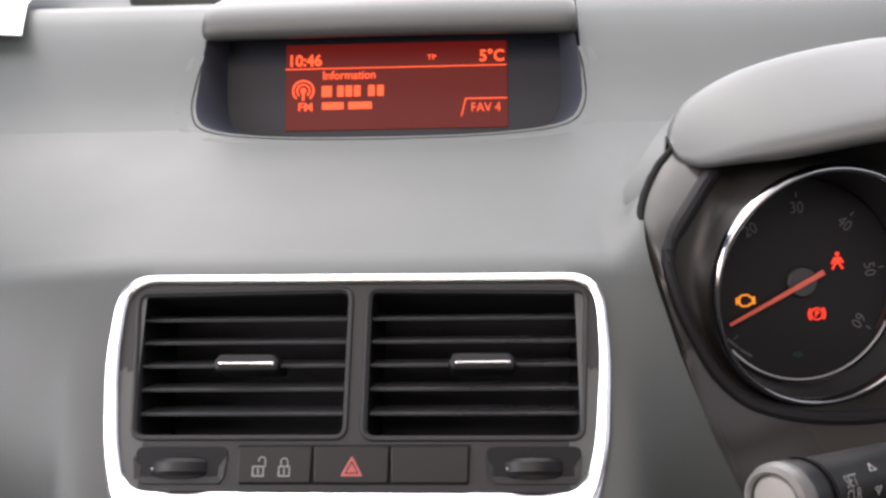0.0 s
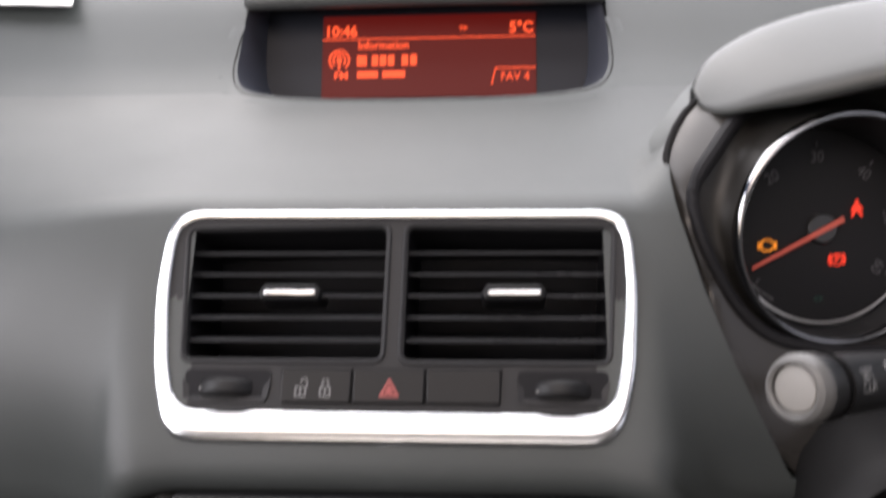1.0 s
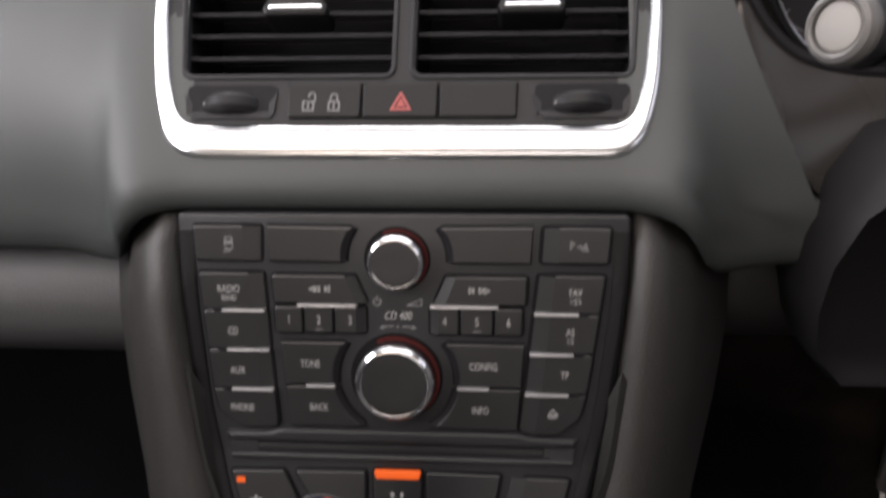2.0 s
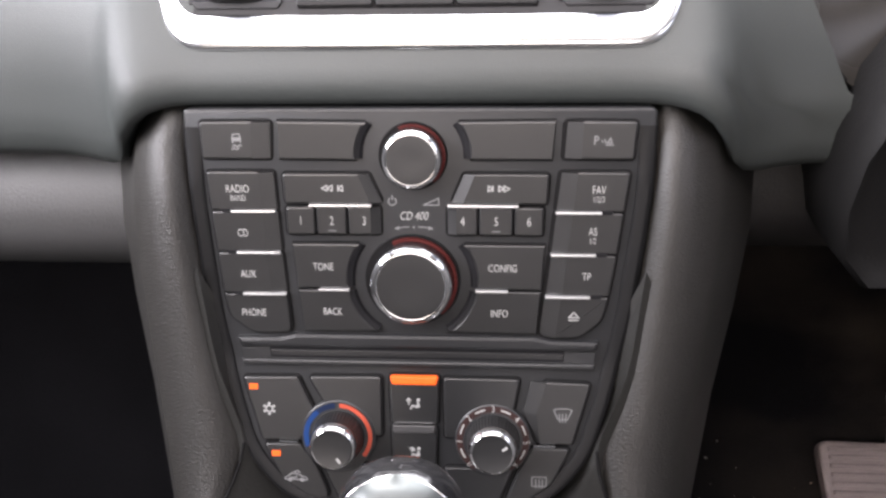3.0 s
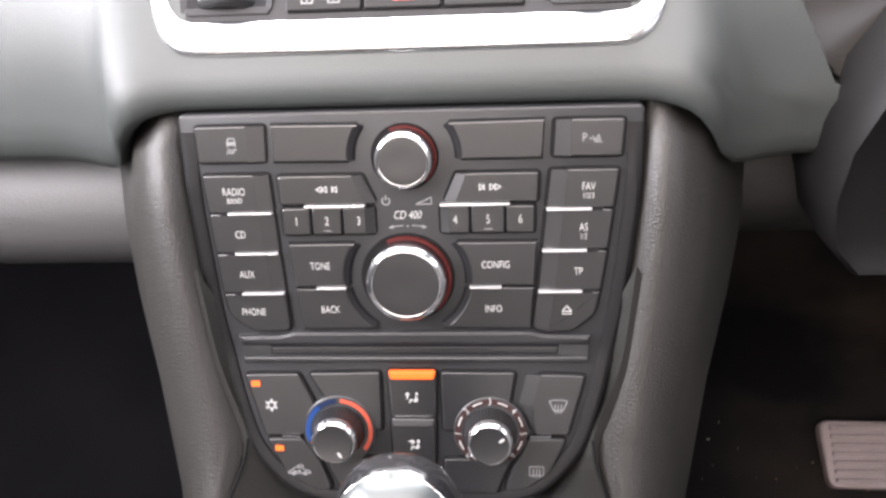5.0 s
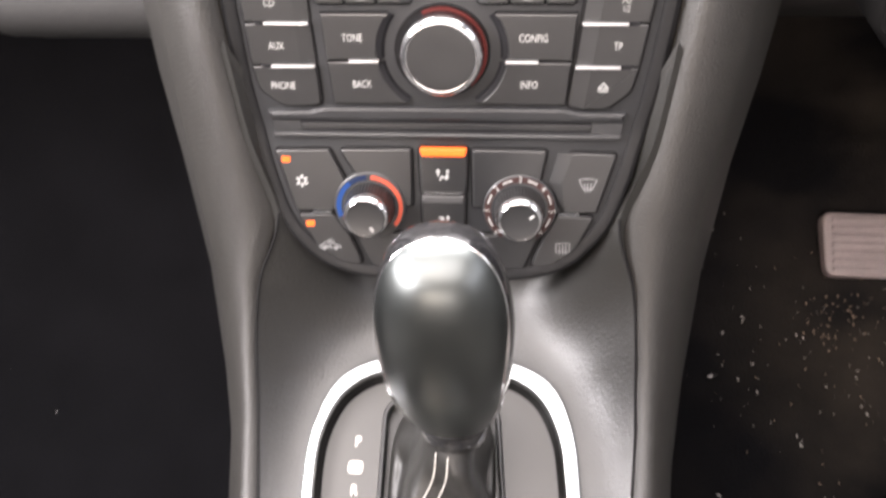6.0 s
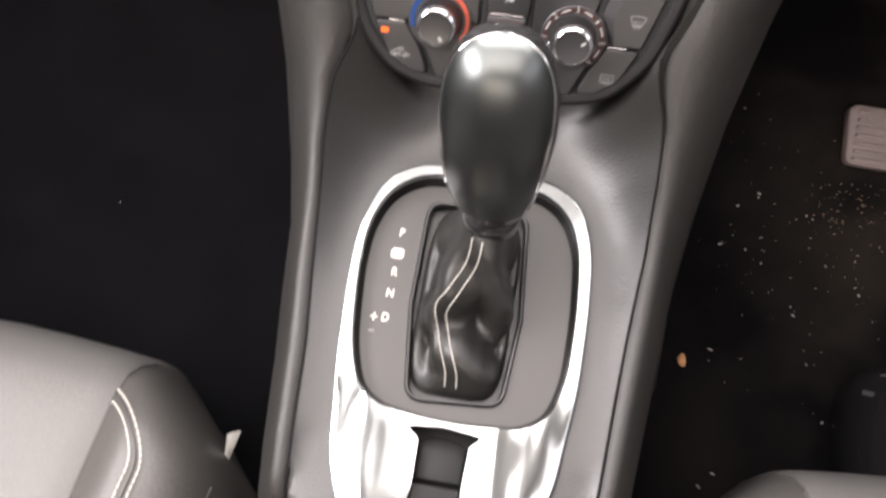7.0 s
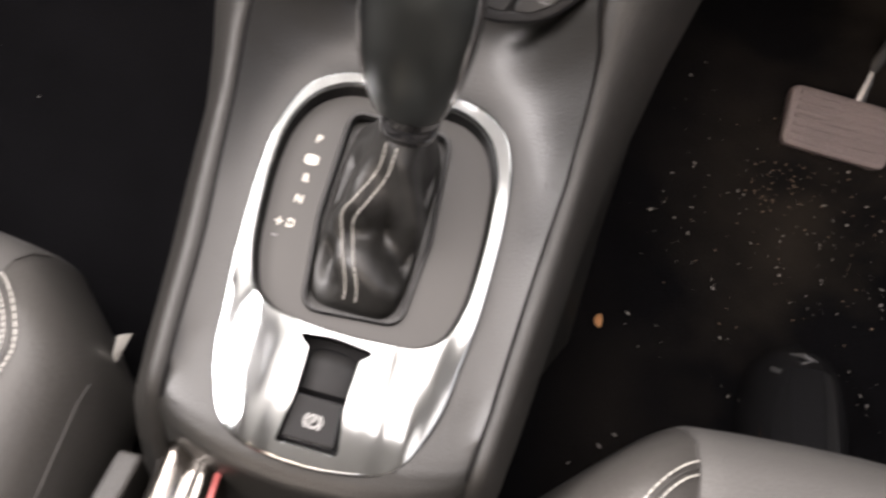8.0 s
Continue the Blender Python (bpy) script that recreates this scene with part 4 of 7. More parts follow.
# ---- centre air vents ----
def make_vents():
    f = VENT
    v = thing("centre_air_vents", (0, 0.36, 0.65), "twin centre air vents framed by a broad chrome ring", "air vent")
    o = rpoly([(-0.1270, -0.0010, 0.020), (0.1270, 0.0, 0.020), (0.1292, 0.045, 0.2), (0.1264, 0.090, 0.15), (0.1170, 0.1265, 0.026), (-0.1165, 0.1265, 0.026), (-0.1260, 0.090, 0.15), (-0.1305, 0.045, 0.2)], seg=7)
    i = rpoly([(-0.1212, 0.0048, 0.016), (0.1218, 0.0056, 0.016), (0.1226, 0.045, 0.2), (0.1182, 0.085, 0.1), (0.1118, 0.1088, 0.018), (-0.1118, 0.1083, 0.018), (-0.1176, 0.085, 0.1), (-0.1226, 0.045, 0.2)], seg=7)
    bm = bmesh.new()
    rings = []
    for k, h in ((0.0, -0.004), (0.0, 0.0006), (0.06, 0.0017), (0.20, 0.0027), (0.42, 0.0030), (0.62, 0.0028), (0.85, 0.0022), (0.96, 0.0010), (1.0, -0.004)):
        rings.append([f(a[0] + (b[0] - a[0]) * k, a[1] + (b[1] - a[1]) * k, h) for a, b in zip(o, i)])
    loops(bm, rings)
    part("chrome_ring", bm, CHROME, v, "satin chrome surround, broad along the bottom", sharp=60)
    left = rpoly([(-0.1145, 0.0105), (-0.0050, 0.0090), (-0.0058, 0.0820), (-0.1100, 0.0820)], 0.004)
    right = rpoly([(0.0070, 0.0090), (0.1165, 0.0108), (0.1115, 0.0825), (0.0062, 0.0825)], 0.004)
    part("fascia", holed(offset(i, -0.001), [left, right], f, 0.0, 0.006), VENTTRIM, v, "dark grey fascia with two openings", sharp=60)
    for lp in (left, right):
        bm = bmesh.new()
        loops(bm, [[f(*p, h) for p in offset(lp, d)] for d, h in ((-0.0030, 0.0001), (-0.0026, 0.0010), (-0.0018, 0.0013), (-0.0008, 0.0008), (0.0, -0.0006), (0.0003, -0.004))])
        part("opening_edge", bm, VENTTRIM, v, "rounded edge of the opening", sharp=80)
        bm = bmesh.new()
        big = offset(lp, -0.0006)
        loops(bm, [[f(*p, -0.0045) for p in big], [f(*p, -0.05) for p in offset(lp, 0.002)]], cap1=True)
        part("duct", bm, DUCT, v, "black air duct")
    for x0, x1 in ((-0.1135, -0.0060), (0.0072, 0.1145)):
        for s in (0.0215, 0.0337, 0.0459, 0.0581, 0.0705):
            k = (s - 0.02) * 0.06
            a0, a1 = (x0 + k * 0.9, x1) if x0 < 0 else (x0, x1 - k * 0.9)
            sec = [(-0.0050, 0.0), (-0.0040, -0.0009), (-0.0050, -0.0017), (-0.024, 0.0045), (-0.024, 0.0058)]
            bm = bmesh.new()
            loops(bm, [[f(u, s - dv, n) for n, dv in sec] for u in (a0, a1)], cap0=True, cap1=True)
            part("slat", bm, SLAT, v)
    for c in (-0.0560, 0.0645):
        tab = part("direction_tab", slab(rpoly([(c - 0.0150, 0.0412), (c + 0.0135, 0.0412), (c + 0.0168, 0.0450), (c + 0.0160, 0.0500), (c - 0.0160, 0.0500), (c - 0.0178, 0.0462)], 0.0026), f, -0.02, 0.0012, 0.0022), VENTBUTTON, v, "black tab with a chrome strip")
        part("chrome_strip", slab(rpoly([(c - 0.0142, 0.0452), (c + 0.0142, 0.0450), (c + 0.0142, 0.0474), (c - 0.0142, 0.0474)], 0.0011), f, 0.0008, 0.0022, 0.0010), BRIGHT, tab, "bright chrome strip")
    part("button_well", slab(rpoly([(-0.0575, 0.0870), (0.0580, 0.0870), (0.0570, 0.1060), (-0.0560, 0.1060)], 0.001), f, -0.002, 0.0006, 0.0003), GAP, v)
    for nm, u0, u1, lab in (("lock_button", -0.0567, -0.0198, "black central locking button"), ("hazard_button", -0.0190, 0.0182, "black hazard button with a red triangle"), ("blank_button", 0.0190, 0.0572, "plain black blanked switch")):
        b = part(nm, slab(rpoly([(u0, 0.0878), (u1, 0.0878), (u1 - 0.0004, 0.1054), (u0 + 0.0004, 0.1054)], 0.0016), f, 0.0, 0.0022, 0.0007), VENTBUTTON, v, lab)
        n = 0.0023
        if nm == "lock_button":
            bm = bmesh.new()
            for c, open_ in ((-0.0462, True), (-0.0333, False)):
                strokes([[(c - 0.0026, 0.0975), (c + 0.0026, 0.0975), (c + 0.0026, 0.1020), (c - 0.0026, 0.1020), (c - 0.0026, 0.0975)], [(c, 0.0985), (c, 0.1010)]], f, 0.0007, n - 0.0002, n + 0.0001, bm)
                d = 0.0018 if open_ else 0.0
                up = [(c - 0.0016 + d, 0.0955 - d * 0.3), (c - 0.0016 + d, 0.0945 - d * 0.3), (c - 0.0008 + d, 0.0936 - d * 0.3), (c + 0.0008 + d, 0.0936 - d * 0.3), (c + 0.0016 + d, 0.0945 - d * 0.3), (c + 0.0016 + d, 0.0975)]
                strokes([up if open_ else [(c - 0.0016, 0.0975)] + up], f, 0.0006, n - 0.0002, n + 0.0001, bm)
            part("padlock_icons", bm, PRINT_DIM, b)
        if nm == "hazard_button":
            part("triangle_icon", slab(rpoly([(0.0, 0.0922), (0.0056, 0.1022), (-0.0056, 0.1022)], 0.0006), f, n - 0.0004, n + 0.0002, 0.0002), RED_PRINT, b, "faded red triangle")
            part("triangle_line", strokes([[(0.0, 0.0952), (0.0030, 0.1006), (-0.0030, 0.1006), (0.0, 0.0952)]], f, 0.0005, n, n + 0.0004), GAP, b)
    for c in (-0.0860, 0.0885):
        part("wheel_pocket", slab(rpoly([(c - 0.0235, 0.0878), (c + 0.0240, 0.0878), (c + 0.0225, 0.1040), (c - 0.0205, 0.1040)], 0.004), f, -0.003, 0.0005, 0.0003), DUCT, v, "black pocket of the airflow wheel")
        part("wheel_flange", slab(rpoly([(c - 0.0215, 0.1022), (c + 0.0230, 0.1022), (c + 0.0205, 0.1060), (c - 0.0185, 0.1060)], 0.0015), f, -0.002, 0.0010, 0.0006), VENTTRIM, v, "grey lip under the wheel")
        for e in (-1, 1):
            q = [(c + e * 0.0236, 0.0925, 0.0012), (c + e * 0.0196, 0.0975, 0.0007), (c + e * 0.0196, 0.1036, 0.0007), (c + e * 0.0222, 0.1036, 0.0012)]
            part("wheel_cheek", prism(q if e < 0 else q[::-1], f, -0.002), VENTTRIM, v, "canted side of the wheel pocket")
        bm = bmesh.new()
        rings = []
        for dv, k in ((-0.0052, 0.84), (-0.0044, 0.93), (-0.0026, 0.99), (0.0020, 1.0), (0.0038, 0.96), (0.0050, 0.88)):
            rings.append([f(c + 0.020 * k * math.sin(radians(a)), 0.0980 + dv, -0.0165 + 0.024 * k * math.cos(radians(a)) * (1 + (0.004 if (a // 3) % 2 else 0))) for a in range(-60, 61, 3)])
        loops(bm, rings, closed=False, cap0=True, cap1=True)
        wheel = part("thumbwheel", bm, VENTBUTTON, v, "ribbed black airflow wheel")
        part("dot", lathe(f, c - 0.0128, 0.0985, [(0.0006, 0.0025), (0.0005, 0.0032)], 10), PRINT, wheel)


make_vents()


# ---- centre stack: radio and climate panel ----
def make_radio():
    f = STACK
    r = thing("car_radio", (0, 0.29, 0.51), "black car radio and climate fascia with two knobs", "car radio")
    outline = rpoly([(-0.1115, -0.0010, 0.003), (0.1120, -0.0010, 0.003), (0.1122, 0.040, 0.3), (0.1050, 0.105, 0.3), (0.0960, 0.148, 0.2), (0.0870, 0.180, 0.06), (0.0660, 0.2050, 0.05), (0.040, 0.2125, 0.05), (-0.048, 0.2125, 0.05),
                     (-0.0730, 0.2050, 0.05), (-0.0935, 0.180, 0.06), (-0.1015, 0.148, 0.2), (-0.1085, 0.105, 0.3), (-0.1120, 0.040, 0.3)], seg=5)
    part("faceplate", slab(outline, f, -0.012, 0.0, 0.0012, cuts=[0.03, 0.06, 0.09, 0.12, 0.1242, 0.13, 0.16, 0.19]), FASCIA, r, "satin black fascia narrowing to a rounded foot", sharp=50)
    line = dense(outline, 0.006)
    part("rim", sheet([[f(*p, h * min((q[1] - 0.004) / 0.03, 1) if h > 0 else h) for p, q in zip(offset(line, d), line) if q[1] > 0.004] for d, h in ((-0.0002, -0.008), (-0.0002, -0.0005), (0.0008, 0.0010), (0.0024, 0.0017), (0.0060, 0.0016), (0.0077, 0.0008), (0.0081, -0.001))]), VENTBUTTON, r, "raised flat rim", sharp=24)
    H, n = 0.0026, 0.0027

    def facet(parent, corners, nm="facet", m=BUTTON, lab=""):
        """A canted strip along a button's inner side."""
        part(nm, prism(corners, f), m, parent, lab)

    def button(nm, poly, rad=0.0019, h=H, mat_=BUTTON, lab="", well=None):
        p = rpoly(poly, rad)
        part("gap", slab(offset(rpoly(well, rad) if well else p, -0.0011), f, -0.0005, 0.0005, 0.0003), GAP, r)
        return part(nm, slab(p, f, 0.0, h, 0.0009), mat_, r, lab)

    def strip(parent, u0, u1, s, w=0.0012):
        part("chrome_strip", slab(rpoly([(u0, s - w / 2), (u1, s - w / 2), (u1, s + w / 2), (u0, s + w / 2)], 0.0003), f, 0.001, 0.0043, 0.0004), SILVER, parent, "slim chrome strip")

    b = button("traction_button", [(-0.1032, 0.0048), (-0.0770, 0.0046), (-0.0774, 0.0228), (-0.1030, 0.0226)], lab="black traction control button", well=[(-0.1032, 0.0048), (-0.0688, 0.0046), (-0.0698, 0.0228), (-0.1030, 0.0226)])
    facet(b, [(-0.0780, 0.0052, 0.0027), (-0.0692, 0.0052, 0.0010), (-0.0700, 0.0224, 0.0010), (-0.0784, 0.0224, 0.0027)])
    bm = slab(rpoly([(-0.0878, 0.0122), (-0.0832, 0.0122), (-0.0832, 0.0140), (-0.0878, 0.0140)], 0.0004), f, n - 0.0003, n, 0.0001)
    strokes([[(-0.0874, 0.0122), (-0.0870, 0.0106), (-0.0840, 0.0106), (-0.0836, 0.0122)], [(-0.0874, 0.0140), (-0.0874, 0.0147)], [(-0.0836, 0.0140), (-0.0836, 0.0147)],
             [(-0.0876, 0.0166), (-0.0866, 0.0158), (-0.0852, 0.0168), (-0.0840, 0.0158), (-0.0832, 0.0162)], [(-0.0880, 0.0180), (-0.0868, 0.0172), (-0.0856, 0.0181), (-0.0844, 0.0172)]], f, 0.0006, n - 0.0003, n, bm)
    part("skid_icon", bm, PRINT_DIM, b)

    def concave(pts, c, rad, a0, a1, seg=8):
        return pts + [(c[0] + rad * math.sin(radians(a0 + (a1 - a0) * k / seg)), c[1] - rad * math.cos(radians(a0 + (a1 - a0) * k / seg))) for k in range(seg + 1)]

    def round_cut(nm, poly, lab=""):
        part("gap", slab(offset(poly, -0.0010), f, -0.0005, 0.0005, 0.0003), GAP, r)
        return part(nm, slab(poly, f, 0.0, H, 0.0009), BUTTON, r, lab)

    K1, K2 = (-0.0014, 0.0217), (-0.0030, 0.0840)
    for c, rad, a0, a1 in ((K1, 0.0245, -93, -51), (K1, 0.0245, 51, 93), (K2, 0.0292, 51, 97), (K2, 0.0292, 99, 147), (K2, 0.0292, -97, -51), (K2, 0.0292, -147, -99)):
        bm = bmesh.new()
        rows = []
        for k in range(19):
            a = radians(a0 + 1 + (a1 - a0 - 2) * k / 18)
            rows.append([f(c[0] + q * math.sin(a), c[1] - q * math.cos(a), h) for q, h in ((rad - 0.0004, 0.0004), (rad + 0.0008, 0.0016), (rad + 0.0030, 0.0024), (rad + 0.0034, 0.0018))])
        part("chamfer", sheet(rows), DUCT, r, "black chamfer facing the knob")
    round_cut("blank_panel", concave([(-0.0656, 0.0228), (-0.0655, 0.0047)], K1, 0.0275, -53, -93), "plain black blank panel")
    round_cut("blank_panel", concave([(0.0655, 0.0047), (0.0643, 0.0230)], K1, 0.0275, 93, 53), "plain black blank panel")
    b = button("parking_sensor_button", [(0.0774, 0.0048), (0.1031, 0.0050), (0.1020, 0.0228), (0.0766, 0.0228)], lab="black parking sensor button", well=[(0.0700, 0.0048), (0.1031, 0.0050), (0.1020, 0.0228), (0.0690, 0.0228)])
    bm = words("P", f, 0.0842, 0.0138, 0.0042, n, bold=0.01, wide=0.8)
    strokes([[(0.0888, 0.0158), (0.0922, 0.0158)], [(0.0868, 0.0138), (0.0872, 0.0146)], [(0.0880, 0.0132), (0.0886, 0.0148)], [(0.0892, 0.0148), (0.0908, 0.0126), (0.0914, 0.0149), (0.0892, 0.0148)]], f, 0.0006, n - 0.0003, n, bm)
    part("sensor_icon", bm, PRINT_DIM, b)
    facet(b, [(0.0704, 0.0053, 0.0003), (0.0784, 0.0053, 0.0027), (0.0776, 0.0224, 0.0027), (0.0694, 0.0224, 0.0003)])

    # the two outer columns
    LV = [0.0286, 0.0484, 0.0695, 0.0911, 0.1127]
    lx0, lx1 = (-0.1021, -0.1010, -0.0998, -0.0985), (-0.0690, -0.0682, -0.0674, -0.0662, -0.0651)
    names = [("radio_button", "RADIO"), ("disc_button", "CD"), ("aux_button", "AUX"), ("phone_button", "PHONE")]
    for k, (nm, tx) in enumerate(names):
        s0, s1 = LV[k] + 0.0002, LV[k + 1] - 0.0003
        if k < 3:
            p = [(lx0[k], s0), (lx1[k], s0), (lx1[k + 1], s1), (lx0[k + 1], s1)]
            c0, c1 = lx1[k] - 0.0066, lx1[k + 1] - 0.0066
            b = button(nm, [p[0], (c0, s0), (c1, s1), p[3]], lab="black radio button lettered " + tx, well=p)
            facet(b, [(c0 - 0.0009, s0 + 0.0005, 0.0027), (lx1[k] - 0.0003, s0 + 0.0005, 0.0011), (lx1[k + 1] - 0.0003, s1 - 0.0005, 0.0011), (c1 - 0.0009, s1 - 0.0005, 0.0027)])
            strip(b, lx0[k + 1] + 0.0100, lx1[k + 1] - 0.0005, LV[k + 1])
            part("strip_socket", slab([(lx0[k + 1] + 0.004, LV[k + 1] - 0.0009), (lx0[k + 1] + 0.0105, LV[k + 1] - 0.0009), (lx0[k + 1] + 0.0105, LV[k + 1] + 0.0009), (lx0[k + 1] + 0.006, LV[k + 1] + 0.0009)], f, 0.001, 0.0029, 0.0001), DUCT, b)
        else:
            b = button(nm, [(lx0[3], s0, 0.001), (lx1[3], s0, 0.001), (lx1[4], 0.1124, 0.004), (-0.0850, 0.1128, 0.010), (-0.0965, 0.1040, 0.010)], lab="black radio button lettered PHONE")
        cu = (lx0[min(k, 3)] + lx1[k]) / 2 - 0.0015
        cv = (s0 + s1) / 2 - (0.0011 if k == 0 else -0.0007 if k < 3 else 0.0003)
        part("lettering", words(tx, f, cu, cv, 0.0039, n, wide=0.68), PRINT, b)
        if k == 0:
            part("lettering_small", words("BAND", f, cu, cv + 0.0046, 0.0029, n, wide=0.68), PRINT, b)
    rx0, rx1 = (0.0680, 0.0660, 0.0640, 0.0620, 0.0598), (0.1010, 0.0988, 0.0963, 0.0934)
    for k, (nm, tx, sm) in enumerate([("favourites_button", "FAV", "1/2/3"), ("autostore_button", "AS", "1/2"), ("traffic_button", "TP", ""), ("eject_button", "", "")]):
        s0, s1 = LV[k] + 0.0002, LV[k + 1] - 0.0003
        if k < 3:
            c0, c1 = rx0[k] + 0.0078, rx0[k + 1] + 0.0078
            b = button(nm, [(c0, s0), (rx1[k], s0), (rx1[k + 1], s1), (c1, s1)], lab="black radio button lettered " + tx, well=[(rx0[k], s0), (rx1[k], s0), (rx1[k + 1], s1), (rx0[k + 1], s1)])
            facet(b, [(rx0[k] + 0.0003, s0 + 0.0005, 0.0003), (c0 + 0.0009, s0 + 0.0005, 0.0027), (c1 + 0.0009, s1 - 0.0005, 0.0027), (rx0[k + 1] + 0.0003, s1 - 0.0005, 0.0003)])
            strip(b, rx0[k + 1] + 0.0005, rx0[k + 1] + 0.0222, LV[k + 1])
            part("strip_socket", slab([(rx0[k + 1] + 0.0220, LV[k + 1] - 0.0009), (rx0[k + 1] + 0.0285, LV[k + 1] - 0.0009), (rx0[k + 1] + 0.0270, LV[k + 1] + 0.0009), (rx0[k + 1] + 0.0220, LV[k + 1] + 0.0009)], f, 0.001, 0.0029, 0.0001), DUCT, b)
        else:
            b = button(nm, [(rx0[3] + 0.0074, s0, 0.001), (rx1[3], s0, 0.001), (0.0905, 0.1040, 0.010), (0.0795, 0.1132, 0.010), (rx0[4] + 0.0070, 0.1134, 0.001)], lab="black disc eject button",
                       well=[(rx0[3], s0, 0.001), (rx1[3], s0, 0.001), (0.0905, 0.1040, 0.010), (0.0795, 0.1132, 0.010), (rx0[4], 0.1134, 0.004)])
            facet(b, [(rx0[3] + 0.0003, s0 + 0.0005, 0.0008), (rx0[3] + 0.0083, s0 + 0.0005, 0.0027), (rx0[4] + 0.0078, 0.1130, 0.0027), (rx0[4] + 0.0020, 0.1128, 0.0008), (rx0[4] + 0.0004, 0.1108, 0.0008)])
        cu, cv = (rx0[k] + rx1[k]) / 2 + 0.0020 - (0.003 if k == 3 else 0), (s0 + s1) / 2 - (0.0011 if k < 2 else -0.0004 if k == 2 else 0.0007)
        if tx:
            part("lettering", words(tx, f, cu, cv, 0.0039, n, wide=0.68), PRINT, b)
        if sm:
            part("lettering_small", words(sm, f, cu, cv + 0.0046, 0.0029, n, wide=0.68), PRINT, b)
        if k == 3:
            part("eject_icon", strokes([[(cu, cv - 0.0020), (cu + 0.0024, cv + 0.0008), (cu - 0.0024, cv + 0.0008), (cu, cv - 0.0020)], [(cu - 0.0024, cv + 0.0022), (cu + 0.0024, cv + 0.0022)]], f, 0.0006, n - 0.0003, n), PRINT, b)

    # the inner blocks
    for sg in (-1, 1):
        e = 0.0642 if sg < 0 else 0.0625
        top = [(sg * (e + 0.0006), 0.0298), (sg * 0.0228, 0.0298), (sg * 0.0165, 0.0445), (sg * e, 0.0446)]
        b = button("seek_back_button" if sg < 0 else "seek_forward_button", [top[0], (sg * 0.0272, 0.0298), (sg * 0.0215, 0.0445), top[3]], 0.0019, lab="black track seek button", well=top)
        ends = [(sg * 0.0230, 0.0302, 0.0010), (sg * 0.0280, 0.0302, 0.0027), (sg * 0.0223, 0.0442, 0.0027), (sg * 0.0168, 0.0442, 0.0010)]
        facet(b, ends if sg > 0 else ends[::-1])
        c = sg * 0.0400 - (0.0012 if sg < 0 else 0)
        d = -1 if sg < 0 else 1
        ic = [[(c + d * q * 0.75, 0.0368 + v * 0.8) for q, v in run] for run in (
            [(0.0060, 0.0), (0.0025, -0.0018), (0.0025, 0.0018), (0.0060, 0.0)], [(0.0025, 0.0), (-0.0008, -0.0018), (-0.0008, 0.0018), (0.0025, 0.0)],
            [(-0.0046, -0.0018), (-0.0046, 0.0018)], [(-0.0046, 0.0), (-0.0075, -0.0018), (-0.0075, 0.0018), (-0.0046, 0.0)])]
        part("seek_icon", strokes(ic, f, 0.0006, n - 0.0003, n), PRINT, b)
        if sg < 0:
            strip(b, -0.0522, -0.0218, 0.0453)
        else:
            strip(b, 0.0150, 0.0488, 0.0453)
        cols = (-0.0643, -0.0494, -0.0338, -0.0174) if sg < 0 else (0.0145, 0.0297, 0.0467, 0.0612)
        for k in range(3):
            a0, a1 = cols[k] + (0.0037 if (sg, k) == (1, 0) else 0.0003), cols[k + 1] - (0.0041 if (sg, k) == (-1, 2) else 0.0003)
            nb = button("preset_button", [(a0, 0.0462), (a1, 0.0462), (a1 - 0.0002, 0.0602), (a0, 0.0602)], 0.0018, lab="black preset button with a number", well=[(cols[k] + 0.0003, 0.0462), (cols[k + 1] - 0.0003, 0.0462), (cols[k + 1] - 0.0005, 0.0602), (cols[k] + 0.0002, 0.0602)])
            if (sg, k) in ((1, 0), (-1, 2)):
                e0, e1 = (cols[0] + 0.0004, a0 + 0.0009) if sg > 0 else (cols[3] - 0.0005, a1 - 0.0009)
                ends = [(e0, 0.0466, 0.0010), (e1, 0.0466, 0.0027), (e1, 0.0598, 0.0027), (e0, 0.0598, 0.0010)]
                facet(nb, ends if sg > 0 else ends[::-1])
            d = str(k + 1 if sg < 0 else k + 4)
            part("number", words(d, f, (cols[k] + cols[k + 1]) / 2, 0.0532, 0.0044, n, wide=0.72), PRINT, nb)
            if d in "25":
                part("locator_bar", bars([((cols[k] + cols[k + 1]) / 2 - 0.0020, 0.0578, (cols[k] + cols[k + 1]) / 2 + 0.0020, 0.0583)], f, n - 0.0004, n), PRINT_DIM, nb)
        a = 1 if sg > 0 else -1
        hi = concave([(sg * 0.0605, 0.0880), (sg * 0.0618, 0.0650)], K2, 0.0322, a * 53.5, a * 96.8)
        lo = concave([(sg * 0.0585, 0.1112), (sg * 0.0603, 0.0890)], K2, 0.0322, a * 98.6, a * 147)
        tb = round_cut("tone_button" if sg < 0 else "config_button", hi, "black menu button")
        part("lettering", words("TONE" if sg < 0 else "CONFIG", f, sg * 0.0455 - (0.0015 if sg < 0 else 0.004), 0.0768, 0.0039, n, wide=0.68), PRINT, tb)
        lb = round_cut("back_button" if sg < 0 else "info_button", lo, "black menu button")
        part("lettering", words("BACK" if sg < 0 else "INFO", f, sg * 0.0430 - (0.0005 if sg < 0 else 0.003), 0.1005, 0.0039, n, wide=0.68), PRINT, lb)
        strip(tb, *((-0.0495, -0.0342) if sg < 0 else (0.0282, 0.0442)), 0.0885)

